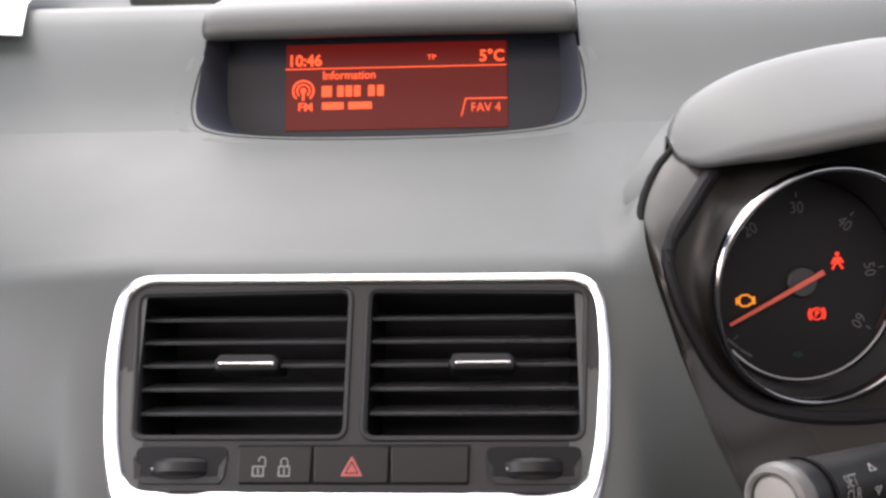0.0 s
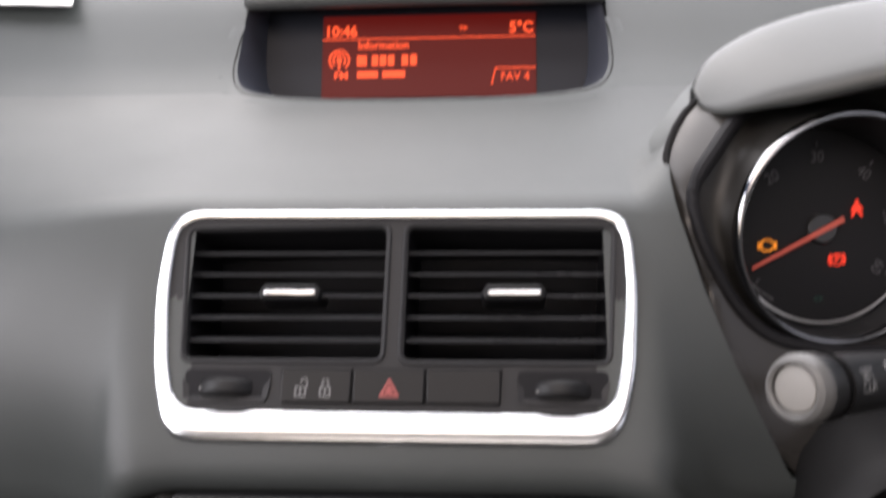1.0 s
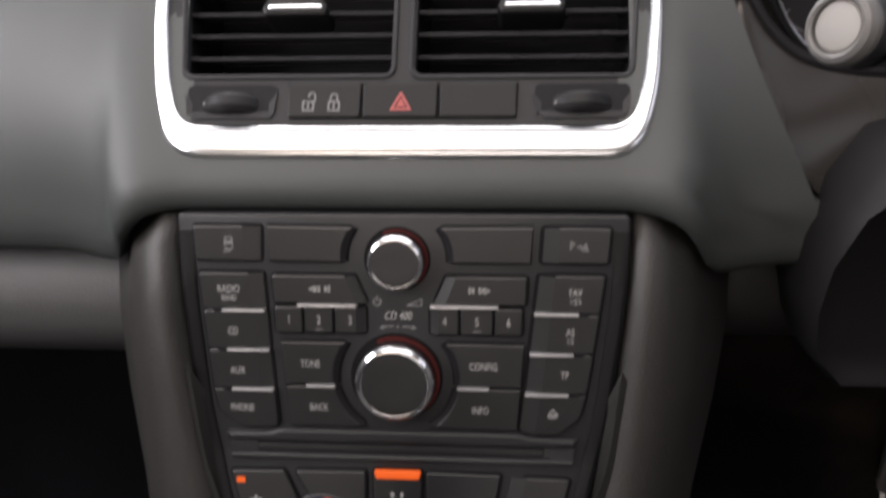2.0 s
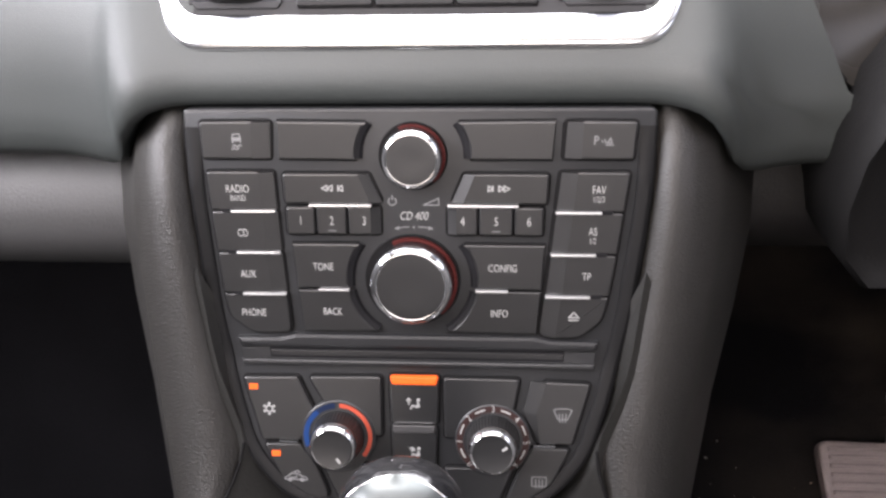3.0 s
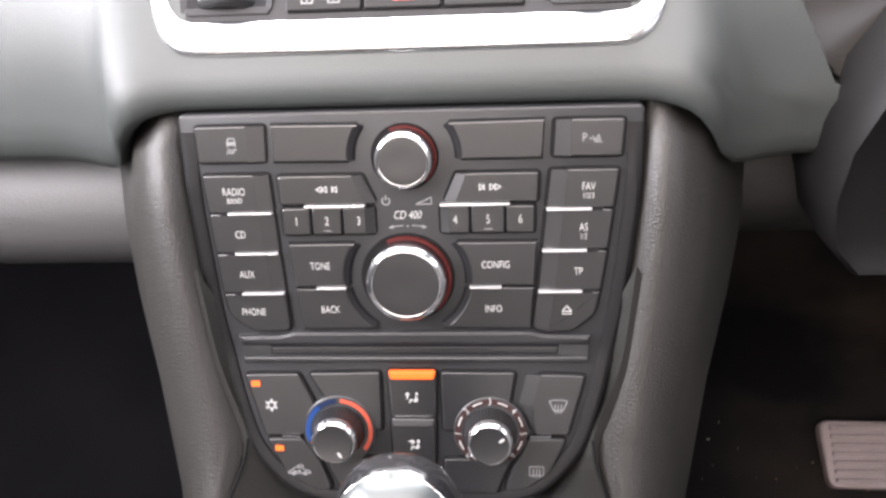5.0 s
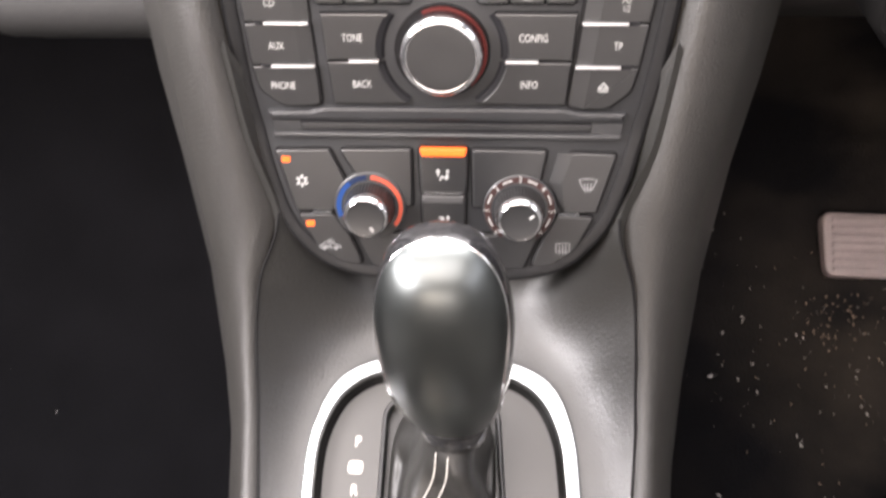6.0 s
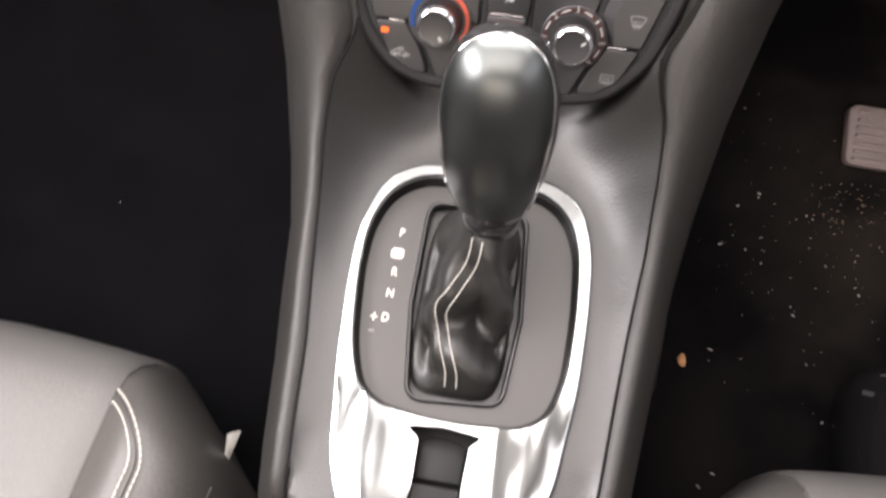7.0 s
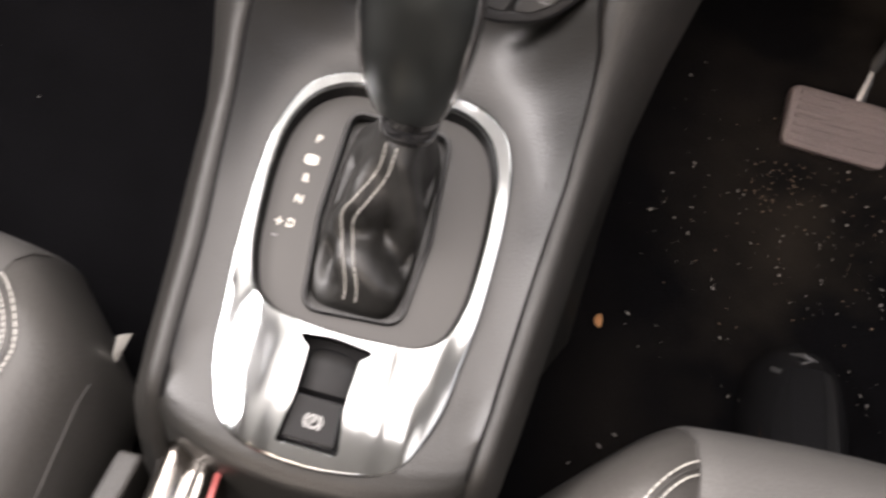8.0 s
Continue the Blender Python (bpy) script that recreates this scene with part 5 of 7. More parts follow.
    # knobs
    def knob(nm, c, R, h, lab):
        part("knob_dish", lathe(f, *c, [(R * 1.17, 0.0), (R * 1.15, 0.0010), (R * 1.10, 0.0008)], 56), GAP, r)
        part("halo", arc_band(f, *c, R * 1.02, R * 1.095, -25, 140, 0.0004, 0.0030, 48), REDRING, r, "dim red lit halo")
        k = part(nm, lathe(f, *c, [(R * 1.02, 0.0), (R * 1.0, h * 0.35), (R * 0.985, h * 0.6)], 72, cap=False, rib=0.00025), GLOSS, r, lab)
        part("chrome_ring", lathe(f, *c, [(R * 0.985, h * 0.58), (R * 0.995, h * 0.66), (R * 0.975, h * 0.86), (R * 0.90, h * 0.97), (R * 0.84, h), (R * 0.82, h * 0.99)], 72, cap=False), BRIGHT, k, "polished chrome rim", sharp=60)
        part("cap", lathe(f, *c, [(R * 0.835, h * 0.95), (R * 0.83, h * 0.985), (R * 0.78, h * 0.99), (R * 0.4, h * 0.97), (R * 0.02, h * 0.965)], 48), BUTTON, k, "matt black cap")

    knob("volume_knob", K1, 0.0142, 0.0105, "black volume knob with a chrome rim")
    knob("menu_knob", K2, 0.0204, 0.0115, "large black menu knob with a chrome rim")
    part("power_icon", strokes([[(-0.0120, 0.0410), (-0.0120, 0.0432)]], f, 0.0006, 0.0, 0.0002, arc_band(f, -0.0120, 0.0438, 0.0016, 0.0022, 35, 325, 0.0, 0.0002)), PRINT_DIM, r)
    part("volume_icon", strokes([[(0.0030, 0.0456), (0.0105, 0.0456), (0.0105, 0.0422), (0.0030, 0.0456)]], f, 0.0005, 0.0, 0.0002), PRINT_DIM, r)
    part("model_lettering", words("CD 400", f, -0.0018, 0.0512, 0.0042, 0.0001, shear=0.25, wide=0.72), PRINT, r)
    bm = lathe(f, -0.0018, 0.0568, [(0.0005, 0.0), (0.0004, 0.0002)], 10)
    for d in (-1, 1):
        strokes([[(-0.0018 + d * a, b) for a, b in run] for run in ([(0.0022, 0.0566), (0.0050, 0.0567), (0.0088, 0.0574)], [(0.0074, 0.0565), (0.0092, 0.0575), (0.0072, 0.0579)])], f, 0.00045, 0.0, 0.0002, bm)
    part("turn_marks", bm, PRINT_DIM, r)
    # disc slot
    part("slot_shelf", slab(rpoly([(-0.0918, 0.1200), (0.0880, 0.1200), (0.0872, 0.1290), (-0.0912, 0.1290)], 0.001), f, -0.001, 0.0006, 0.0003), BUTTON, r, "stepped black disc slot surround")
    part("disc_slot", slab(rpoly([(-0.0778, 0.1208), (0.0730, 0.1208), (0.0724, 0.1268), (-0.0772, 0.1268)], 0.0006), f, 0.0, 0.0009, 0.0002), DUCT, r, "black disc slot")
    part("slot_flap", slab(rpoly([(-0.0772, 0.1224), (0.0724, 0.1224), (0.0720, 0.1256), (-0.0768, 0.1256)], 0.0006), f, 0.0, 0.0013, 0.0003), BUTTON, r, "black flap inside the slot")
    part("slot_end", prism([(-0.0916, 0.1204, 0.0030), (-0.0780, 0.1210, 0.0009), (-0.0774, 0.1266, 0.0009), (-0.0912, 0.1284, 0.0026)], f), FASCIA, r, "canted end of the slot")
    part("slot_end", prism([(0.0732, 0.1210, 0.0009), (0.0878, 0.1204, 0.0030), (0.0872, 0.1284, 0.0026), (0.0726, 0.1266, 0.0009)], f), FASCIA, r, "canted end of the slot")
    part("slot_lip", slab(rpoly([(-0.0925, 0.1272), (0.0885, 0.1272), (0.0880, 0.1306), (-0.0920, 0.1306)], 0.0012), f, 0.0, 0.0030, 0.0014), FASCIA, r, "rounded lip under the slot")
    part("upper_lip", slab(rpoly([(-0.0640, 0.1128), (0.0580, 0.1128), (0.0660, 0.1146), (0.0900, 0.1150), (0.0885, 0.1206), (-0.0925, 0.1206), (-0.0945, 0.1150), (-0.0720, 0.1146)], 0.0014), f, 0.0, 0.0030, 0.0020), FASCIA, r, "rounded lip above the slot")


make_radio()


def make_climate():
    f = CLIM
    r = thing("climate_control", (-0.003, 0.26, 0.41), "black heater control panel with two chrome-topped knobs", "heater control")
    n = 0.0027

    def button(nm, poly, rad=0.0019, lab="", h=0.0026):
        p = rpoly(poly, rad)
        part("gap", slab(offset(p, -0.0011), f, -0.0005, 0.0006, 0.0003), GAP, r)
        return part(nm, slab(p, f, 0.0, h, 0.0009), BUTTON, r, lab)

    ac = button("air_con_button", [(-0.0923, 0.0128), (-0.0635, 0.0124), (-0.0555, 0.0300), (-0.0630, 0.0470), (-0.0832, 0.0472)], 0.002, "black air conditioning button with an amber lamp")
    part("lamp", bars([(-0.0890, 0.0165, -0.0845, 0.0195)], f, n - 0.001, n + 0.0002), AMBER, ac, "lit amber lamp")
    bm = bmesh.new()
    strokes([[(-0.0790 + k0 * math.cos(radians(a)), 0.0300 + k0 * math.sin(radians(a))), (-0.0790 + k1 * math.cos(radians(a)), 0.0300 + k1 * math.sin(radians(a)))] for a in range(30, 390, 60) for k0, k1 in ((0.0019, 0.0034),)], f, 0.0006, n - 0.0003, n, bm)
    for a in range(30, 390, 60):
        c, d = math.cos(radians(a)), math.sin(radians(a))
        strokes([[(-0.0790 + 0.0028 * c - 0.0007 * d, 0.0300 + 0.0028 * d + 0.0007 * c), (-0.0790 + 0.0028 * c + 0.0007 * d, 0.0300 + 0.0028 * d - 0.0007 * c)]], f, 0.0005, n - 0.0003, n, bm)
    arc_band(f, -0.0790, 0.0300, 0.0014, 0.0021, 0, 360, n - 0.0003, n, bm=bm)
    part("snow_icon", bm, PRINT, ac)
    part("chrome_strip", bars([(-0.0745, 0.0474, -0.0645, 0.0486)], f, 0.001, 0.0033), BRIGHT, ac)
    rc = button("recirculation_button", [(-0.0828, 0.0490), (-0.0635, 0.0490), (-0.0545, 0.0620), (-0.0480, 0.0790, 0.003), (-0.0600, 0.0780, 0.008), (-0.0730, 0.0690, 0.012)], 0.002, "black recirculation button with an amber lamp")
    part("lamp", bars([(-0.0785, 0.0530, -0.0740, 0.0560)], f, n - 0.001, n + 0.0002), AMBER, rc, "lit amber lamp")
    part("car_icon", strokes([[(-0.0722, 0.0690), (-0.0716, 0.0676), (-0.0700, 0.0670), (-0.0688, 0.0656), (-0.0650, 0.0656), (-0.0634, 0.0670), (-0.0606, 0.0676), (-0.0602, 0.0690), (-0.0722, 0.0690)],
                              [(-0.0672, 0.0648), (-0.0652, 0.0640), (-0.0640, 0.0648)], [(-0.0690, 0.0680), (-0.0660, 0.0680), (-0.0660, 0.0668)]], f, 0.0006, n - 0.0003, n), PRINT_DIM, rc)
    part("car_wheel", arc_band(f, -0.0694, 0.0691, 0.0003, 0.0011, 0, 360, n - 0.0003, n + 0.0001, 12), PRINT_DIM, rc)
    part("car_wheel", arc_band(f, -0.0630, 0.0691, 0.0003, 0.0011, 0, 360, n - 0.0003, n + 0.0001, 12), PRINT_DIM, rc)
    button("blank_panel", [(-0.0580, 0.0122), (-0.0200, 0.0116), (-0.0200, 0.0440), (-0.0400, 0.0440)], 0.0019, "plain black blank panel")
    button("blank_panel", [(0.0118, 0.0116), (0.0508, 0.0118), (0.0480, 0.0280), (0.0330, 0.0440), (0.0125, 0.0440)], 0.0019, "plain black blank panel")
    button("lower_blank", [(-0.0520, 0.0600), (-0.0200, 0.0600), (-0.0200, 0.0800), (-0.0430, 0.0800)], 0.0019, "plain black blank panel")
    button("lower_blank", [(0.0125, 0.0600), (0.0480, 0.0600), (0.0400, 0.0800), (0.0125, 0.0800)], 0.0019, "plain black blank panel")
    md = button("air_direction_button", [(-0.0160, 0.0108), (0.0096, 0.0108), (0.0088, 0.0368), (-0.0152, 0.0368)], 0.0019, "black air direction button topped by an amber lamp")
    part("amber_bar", slab(rpoly([(-0.0158, 0.0108), (0.0094, 0.0108), (0.0080, 0.0154), (-0.0144, 0.0154)], 0.0012), f, 0.001, 0.0040, 0.0012), AMBER, md, "glowing amber bar")
    m2 = button("air_footwell_button", [(-0.0152, 0.0386), (0.0086, 0.0386), (0.0078, 0.0640), (-0.0144, 0.0640)], 0.0019, "black footwell air button")
    part("chrome_strip", bars([(-0.0130, 0.0358, 0.0062, 0.0366)], f, 0.001, 0.0034), BRIGHT, md)
    part("grey_lip", slab(rpoly([(-0.0150, 0.0372), (0.0084, 0.0372), (0.0068, 0.0418), (-0.0134, 0.0418)], 0.0012), f, 0.001, 0.0034, 0.0008), LIPGREY, m2)
    for cv, b, arrow in ((0.0256, md, [[(-0.0060, 0.0006), (-0.0060, -0.0027)], [(-0.0070, -0.0015), (-0.0060, -0.0028), (-0.0050, -0.0015)]]),
                         (0.0520, m2, [[(-0.0060, -0.0020), (-0.0034, -0.0014)], [(-0.0046, -0.0026), (-0.0031, -0.0013), (-0.0048, -0.0005)]])):
        bm = strokes([[(u, cv + v) for u, v in run] for run in arrow], f, 0.0007, n - 0.0003, n)
        strokes([[(u, cv + v) for u, v in run] for run in ([(-0.0013, -0.0004), (-0.0016, 0.0012), (-0.0030, 0.0016), (-0.0042, 0.0010), (-0.0050, 0.0028)], [(-0.0013, -0.0004), (-0.0006, 0.0016), (-0.0022, 0.0022)])], f, 0.0008, n - 0.0003, n, bm)
        arc_band(f, -0.0010, cv - 0.0019, 0.0001, 0.0009, 0, 360, n - 0.0003, n, bm=bm)
        part("figure_icon", bm, PRINT, b)
    fd = button("front_demist_button", [(0.0632, 0.0128), (0.0866, 0.0134), (0.0778, 0.0462), (0.0604, 0.0462), (0.0582, 0.0300)], 0.002, "black windscreen demist button")
    bm = strokes([[(0.0680, 0.0275), (0.0700, 0.0268), (0.0750, 0.0268), (0.0772, 0.0275), (0.0750, 0.0325), (0.0702, 0.0325), (0.0680, 0.0275)], [(0.0712, 0.0340), (0.0708, 0.0295)], [(0.0726, 0.0340), (0.0724, 0.0295)], [(0.0740, 0.0340), (0.0742, 0.0295)]], f, 0.0005, n - 0.0003, n)
    part("demist_icon", bm, PRINT_DIM, fd)
    part("facet", prism([(0.0564, 0.0132, 0.0008), (0.0642, 0.0134, 0.0027), (0.0592, 0.0302, 0.0027), (0.0526, 0.0290, 0.0008)], f), BUTTON, fd)
    part("facet", prism([(0.0526, 0.0290, 0.0008), (0.0592, 0.0302, 0.0027), (0.0612, 0.0456, 0.0027), (0.0584, 0.0456, 0.0008)], f), BUTTON, fd)
    part("chrome_strip", bars([(0.0580, 0.0466, 0.0690, 0.0478)], f, 0.001, 0.0033), BRIGHT, fd)
    rd = button("rear_demist_button", [(0.0575, 0.0484), (0.0770, 0.0484), (0.0680, 0.0680, 0.012), (0.0560, 0.0770, 0.008), (0.0435, 0.0790, 0.003), (0.0500, 0.0620)], 0.002, "black rear window demist button")
    bm = strokes([[(0.0575, 0.0640), (0.0648, 0.0640), (0.0648, 0.0690), (0.0575, 0.0690), (0.0575, 0.0640)], [(0.0596, 0.0700), (0.0594, 0.0655)], [(0.0612, 0.0700), (0.0612, 0.0655)], [(0.0628, 0.0700), (0.0628, 0.0655)]], f, 0.0005, n - 0.0003, n)
    part("heated_icon", bm, PRINT_DIM, rd)

    def knob(nm, cu, cv, lab):
        part("dial_plate", lathe(f, cu, cv, [(0.0196, 0.0), (0.0194, 0.0030), (0.0188, 0.0034), (0.0140, 0.0034)], 56), FASCIA, r)
        k = part(nm, lathe(f, cu, cv, [(0.0136, 0.003), (0.0128, 0.009), (0.0121, 0.0150)], 96, cap=False, rib=0.0004), BUTTON, r, lab)
        part("chrome_ring", lathe(f, cu, cv, [(0.0121, 0.0150), (0.0122, 0.0162), (0.0117, 0.0185), (0.0106, 0.0200), (0.0099, 0.0202)], 64, cap=False), BRIGHT, k, "polished chrome rim", sharp=60)
        part("cap", lathe(f, cu, cv, [(0.0100, 0.0200), (0.0094, 0.0199), (0.0050, 0.0196), (0.0002, 0.0195)], 40), BUTTON, k, "matt black cap")
        return k

    k = knob("temperature_knob", -0.0430, 0.0440, "ribbed black temperature knob with a chrome rim")
    part("pointer", strokes([[(-0.0405, 0.0494), (-0.0392, 0.0512)]], f, 0.0012, 0.0199, 0.0204), PRINT, k)
    part("cold_band", arc_band(f, -0.0430, 0.0440, 0.0154, 0.0180, -110, -38, 0.003, 0.0038, 32), BLUE, r, "blue cold band")
    part("cold_band", arc_band(f, -0.0430, 0.0440, 0.0154, 0.0180, -38, -4, 0.003, 0.0038, 16), NAVY, r, "dark navy end of the cold band")
    part("hot_band", arc_band(f, -0.0430, 0.0440, 0.0158, 0.0178, 4, 128, 0.003, 0.0038, 32), HOT, r, "red hot band")
    k = knob("fan_knob", 0.0372, 0.0445, "ribbed black fan knob with a chrome rim")
    part("pointer", strokes([[(0.0425, 0.0425), (0.0442, 0.0412)]], f, 0.0012, 0.0199, 0.0204), PRINT, k)
    part("fan_ring", arc_band(f, 0.0372, 0.0445, 0.0154, 0.0185, -150, 150, 0.0032, 0.00345, 48), FANRING, r, "dusky pink ring behind the fan numbers")
    for i in range(7):
        a = -138 + 46 * i
        s, c = math.sin(radians(a)), -math.cos(radians(a))
        part("fan_number", words(str(i), f, 0.0372 + 0.0170 * s, 0.0445 + 0.0170 * c, 0.0036, 0.0035, turn=a * 0.9, wide=0.8), PRINT, r)
        if i < 6:
            part("fan_dash", arc_band(f, 0.0372, 0.0445, 0.0166, 0.0174, a + 14, a + 32, 0.003, 0.0037, 8), PRINT, r)


make_climate()


# ---- centre console ----
RAIL = [  # y, z of the ridge, inner edge, ridge, outer shoulder, and how far the flank falls back and down
    (0.3400, 0.5790, 0.1125, 0.1200, 0.1320, 0.000), (0.3220, 0.5740, 0.1125, 0.1220, 0.1390, 0.00), (0.3060, 0.5610, 0.1128, 0.1235, 0.1435, 0.00), (0.2930, 0.5300, 0.1120, 0.1230, 0.1450, 0.00),
    (0.2820, 0.4900, 0.1085, 0.1205, 0.1440, 0.00), (0.2700, 0.4500, 0.1030, 0.1170, 0.1400, 0.05), (0.2580, 0.4120, 0.0905, 0.1130, 0.1345, 0.2), (0.2400, 0.3760, 0.1005, 0.1110, 0.1285, 0.45),
    (0.2150, 0.3460, 0.1035, 0.1110, 0.1235, 0.7), (0.1850, 0.3220, 0.1035, 0.1105, 0.1200, 0.85), (0.1450, 0.3010, 0.1000, 0.1085, 0.1175, 1.0), (0.1000, 0.2840, 0.0965, 0.1050, 0.1130, 1.0),
    (0.0500, 0.2680, 0.0930, 0.1010, 0.1080, 1.0), (0.0330, 0.2628, 0.0913, 0.0990, 0.1055, 1.0), (0.0240, 0.2595, 0.0906, 0.0983, 0.1045, 1.0), (0.0170, 0.2545, 0.0900, 0.0976, 0.1035, 1.0),
    (0.0120, 0.2450, 0.0898, 0.0972, 0.1022, 1.0), (0.0080, 0.2290, 0.0896, 0.0968, 0.1016, 1.0), (0.0050, 0.2000, 0.0894, 0.0966, 0.1012, 1.0), (-0.0030, 0.1700, 0.0892, 0.0964, 0.1010, 1.0), (-0.60, 0.1500, 0.083, 0.0905, 0.095, 1.0)]


def lean(y):
    """How much further the console reaches towards the passenger."""
    return lerp_table([(0.0, 0.0), (0.10, 0.0006), (0.145, 0.003), (0.185, 0.0036), (0.215, 0.0065), (0.240, 0.007), (0.258, 0.003), (0.268, 0.0)], y)[0]


# outlines of the chrome surround on the selector's plane
RING_OUTER = eased(dense(rpoly([(-0.0450, -0.1560, 0.03), (0.0, -0.1570, 0.2), (0.0380, -0.1560, 0.03), (0.0630, -0.1430, 0.03), (0.0728, -0.112, 0.08), (0.0752, -0.070, 0.3), (0.0745, -0.020, 0.3), (0.0680, 0.040, 0.1), (0.0530, 0.081, 0.03), (0.010, 0.0890, 0.1),
                     (-0.022, 0.0885, 0.1), (-0.0560, 0.0780, 0.03), (-0.0705, 0.040, 0.1), (-0.0770, -0.015, 0.3), (-0.0810, -0.070, 0.3), (-0.0808, -0.108, 0.08), (-0.0700, -0.1430, 0.03)], seg=6), 0.004), 8)
RING_INNER = eased(dense(rpoly([(-0.0420, -0.1470, 0.03), (0.0330, -0.1460, 0.03), (0.0535, -0.1340, 0.03), (0.0628, -0.108, 0.05), (0.0658, -0.070, 0.3), (0.0648, -0.026, 0.1), (0.0570, 0.000, 0.02), (0.0400, 0.0080, 0.02), (0.006, 0.0110, 0.1), (-0.014, 0.0105, 0.1),
                     (-0.0430, 0.0070, 0.02), (-0.0590, -0.002, 0.02), (-0.0685, -0.030, 0.1), (-0.0738, -0.080, 0.3), (-0.0728, -0.108, 0.05), (-0.0635, -0.1335, 0.03)], seg=6), 0.004), 8)


def inside(poly, u, v):
    hit = False
    for (ax, ay), (bx, by) in zip(poly, poly[1:] + poly[:1]):
        if (ay > v) != (by > v) and u < ax + (v - ay) * (bx - ax) / (by - ay):
            hit = not hit
    return hit


def make_console():
    con = thing("centre_console", (0, 0.1, 0.15), "dark grey centre console sweeping from the stack down to the tunnel", "console")
    for sg in (-1, 1):
        rows = []
        for i, (y, z, xi, xr, xo, k) in enumerate(RAIL):
            if sg < 0:
                xi, xr, xo = xi + lean(y), xr + lean(y) * 0.75, xo + lean(y) * 0.35 + 0.006 * min(k / 0.1, 1) * (1 - k)
            nrm = Vector((0, -(1 - k), k)).normalized()
            back = -nrm
            p = Vector((0, y, z))
            near = max(1 - k * 1.5, 0)
            row = [p + Vector((sg * (xi - (0.020 if k < 0.15 else 0.004)), 0, 0)) + back * (0.014 if k < 0.15 else 0.040), p + Vector((sg * xi, 0, 0)) + back * (0.0025 + 0.0070 * near),
                   p + Vector((sg * (xi * 0.6 + xr * 0.4), 0, 0)) + nrm * (0.0006 - 0.0012 * near), p + Vector((sg * xr, 0, 0)) + nrm * 0.001, p + Vector((sg * (xr * 0.55 + xo * 0.45), 0, 0)) + back * 0.0035,
                   p + Vector((sg * xo, 0, 0)) + back * 0.0135, p + Vector((sg * (xo + 0.0072), 0, 0)) + back * 0.0285,
                   p + Vector((sg * (xo + 0.008 + 0.024 * (1 - k)), 0, 0)) + back * (0.046 + 0.025 * (1 - k)), p + Vector((sg * (xo + 0.004 + 0.037 * (1 - k)), 0, 0)) + back * 0.12]
            end = Vector((sg * (xo + 0.001), max(y, 0.30) if k < 1 else y, 0.01)) if k >= 1 else p + Vector((sg * (xo + 0.045), 0, 0)) + back * 0.26
            if k >= 1:
                end.z = floor_z(y) - 0.005
            row.append(end)
            if i < 4:
                for q in row[3:]:
                    q.z -= (4 - i) / 4 * 0.85 * (abs(q.x) - xr)
                    q.y += (4 - i) / 4 * 0.25 * (abs(q.x) - xr)
            rows.append(row)
        part("side_rail", sheet([r[1:] for r in rows]), TRIM, con, "grained charcoal side rail", sharp=60)
        # the rail's inner flank, split off and coloured black for the groove's shade
        part("rail_groove_shade", sheet([r[:2] for r in rows]), GAP, con, "groove beside the stack, its shade coloured black", sharp=60)
    prof = [(0.286, 0.402), (0.2845, 0.378), (0.279, 0.356), (0.268, 0.3395), (0.252, 0.3285), (0.236, 0.3220), (0.222, 0.3182), (0.210, 0.3146), (0.200, 0.3115), (0.19, 0.3085), (0.175, 0.3035), (0.16, 0.2985), (0.12, 0.2865), (0.08, 0.2745), (0.04, 0.2625), (0.026, 0.2585), (0.019, 0.2555), (0.014, 0.2510), (0.010, 0.2440), (0.008, 0.2310), (0.007, 0.19)]
    edge = sorted((r[0], r[1], r[2]) for r in RAIL)
    fine = []
    for (y0, z0), (y1, z1) in zip(prof, prof[1:]):
        m = max(3, math.ceil(abs(y1 - y0) / 0.0036))
        fine += [(y0 + (y1 - y0) * k / m, z0 + (z1 - z0) * k / m) for k in range(m)]
    under_ring = [tuple(p) for p in offset(RING_OUTER, 0.0042)]
    ys, heights, edges = fine + [prof[-1]], [], []
    cols = [k / 36 for k in range(-36, 37)]
    for y, z in ys:
        rail_z, xi = lerp_table(edge, y)
        start = lerp_table([(0.0, 0.86), (0.18, 0.82), (0.215, 0.68), (0.235, 0.50), (0.255, 0.40), (0.286, 0.30)], y)[0]
        lift = max(rail_z - 0.0022 - z + 0.0035, 0) if y > 0.03 else 0
        heights.append([z - 0.0035 + lift * min(max((abs(t) - start) / (1 - start), 0), 1) ** 2.2 for t in cols])
        edges.append(xi)
    for _ in range(70):
        old = [r[:] for r in heights]
        for i in [q for q in range(2, len(ys) - 1) if ys[q][0] > 0.05]:
            for j in range(1, len(cols) - 1):
                heights[i][j] = 0.5 * old[i][j] + 0.125 * (old[i - 1][j] + old[i + 1][j] + old[i][j - 1] + old[i][j + 1])
    rows = []
    for (y, z), hs, xi in zip(ys, heights, edges):
        row = []
        for j in [0] + list(range(len(cols))) + [len(cols) - 1]:
            t, at_end = cols[j], len(row) in (0, len(cols) + 1)
            x = t * (xi + (lean(y) if t < 0 else 0))
            curl = 0.024 * (1 - t * t) ** 0.7 * min((0.04 - y) / 0.03, 1) if y < 0.04 else 0
            sink = 0.0125 if y > 0.012 and inside(under_ring, x, (0.08 - y + curl) / 0.9578) else 0.0
            row.append((x + (math.copysign(0.003, t) if at_end else 0), y - curl, hs[j] - sink - (0.006 if at_end else 0)))
        rows.append(row)
    part("upper_surface", sheet(rows), CONSOLE, con, "grained leatherette console top round the selector", sharp=60)
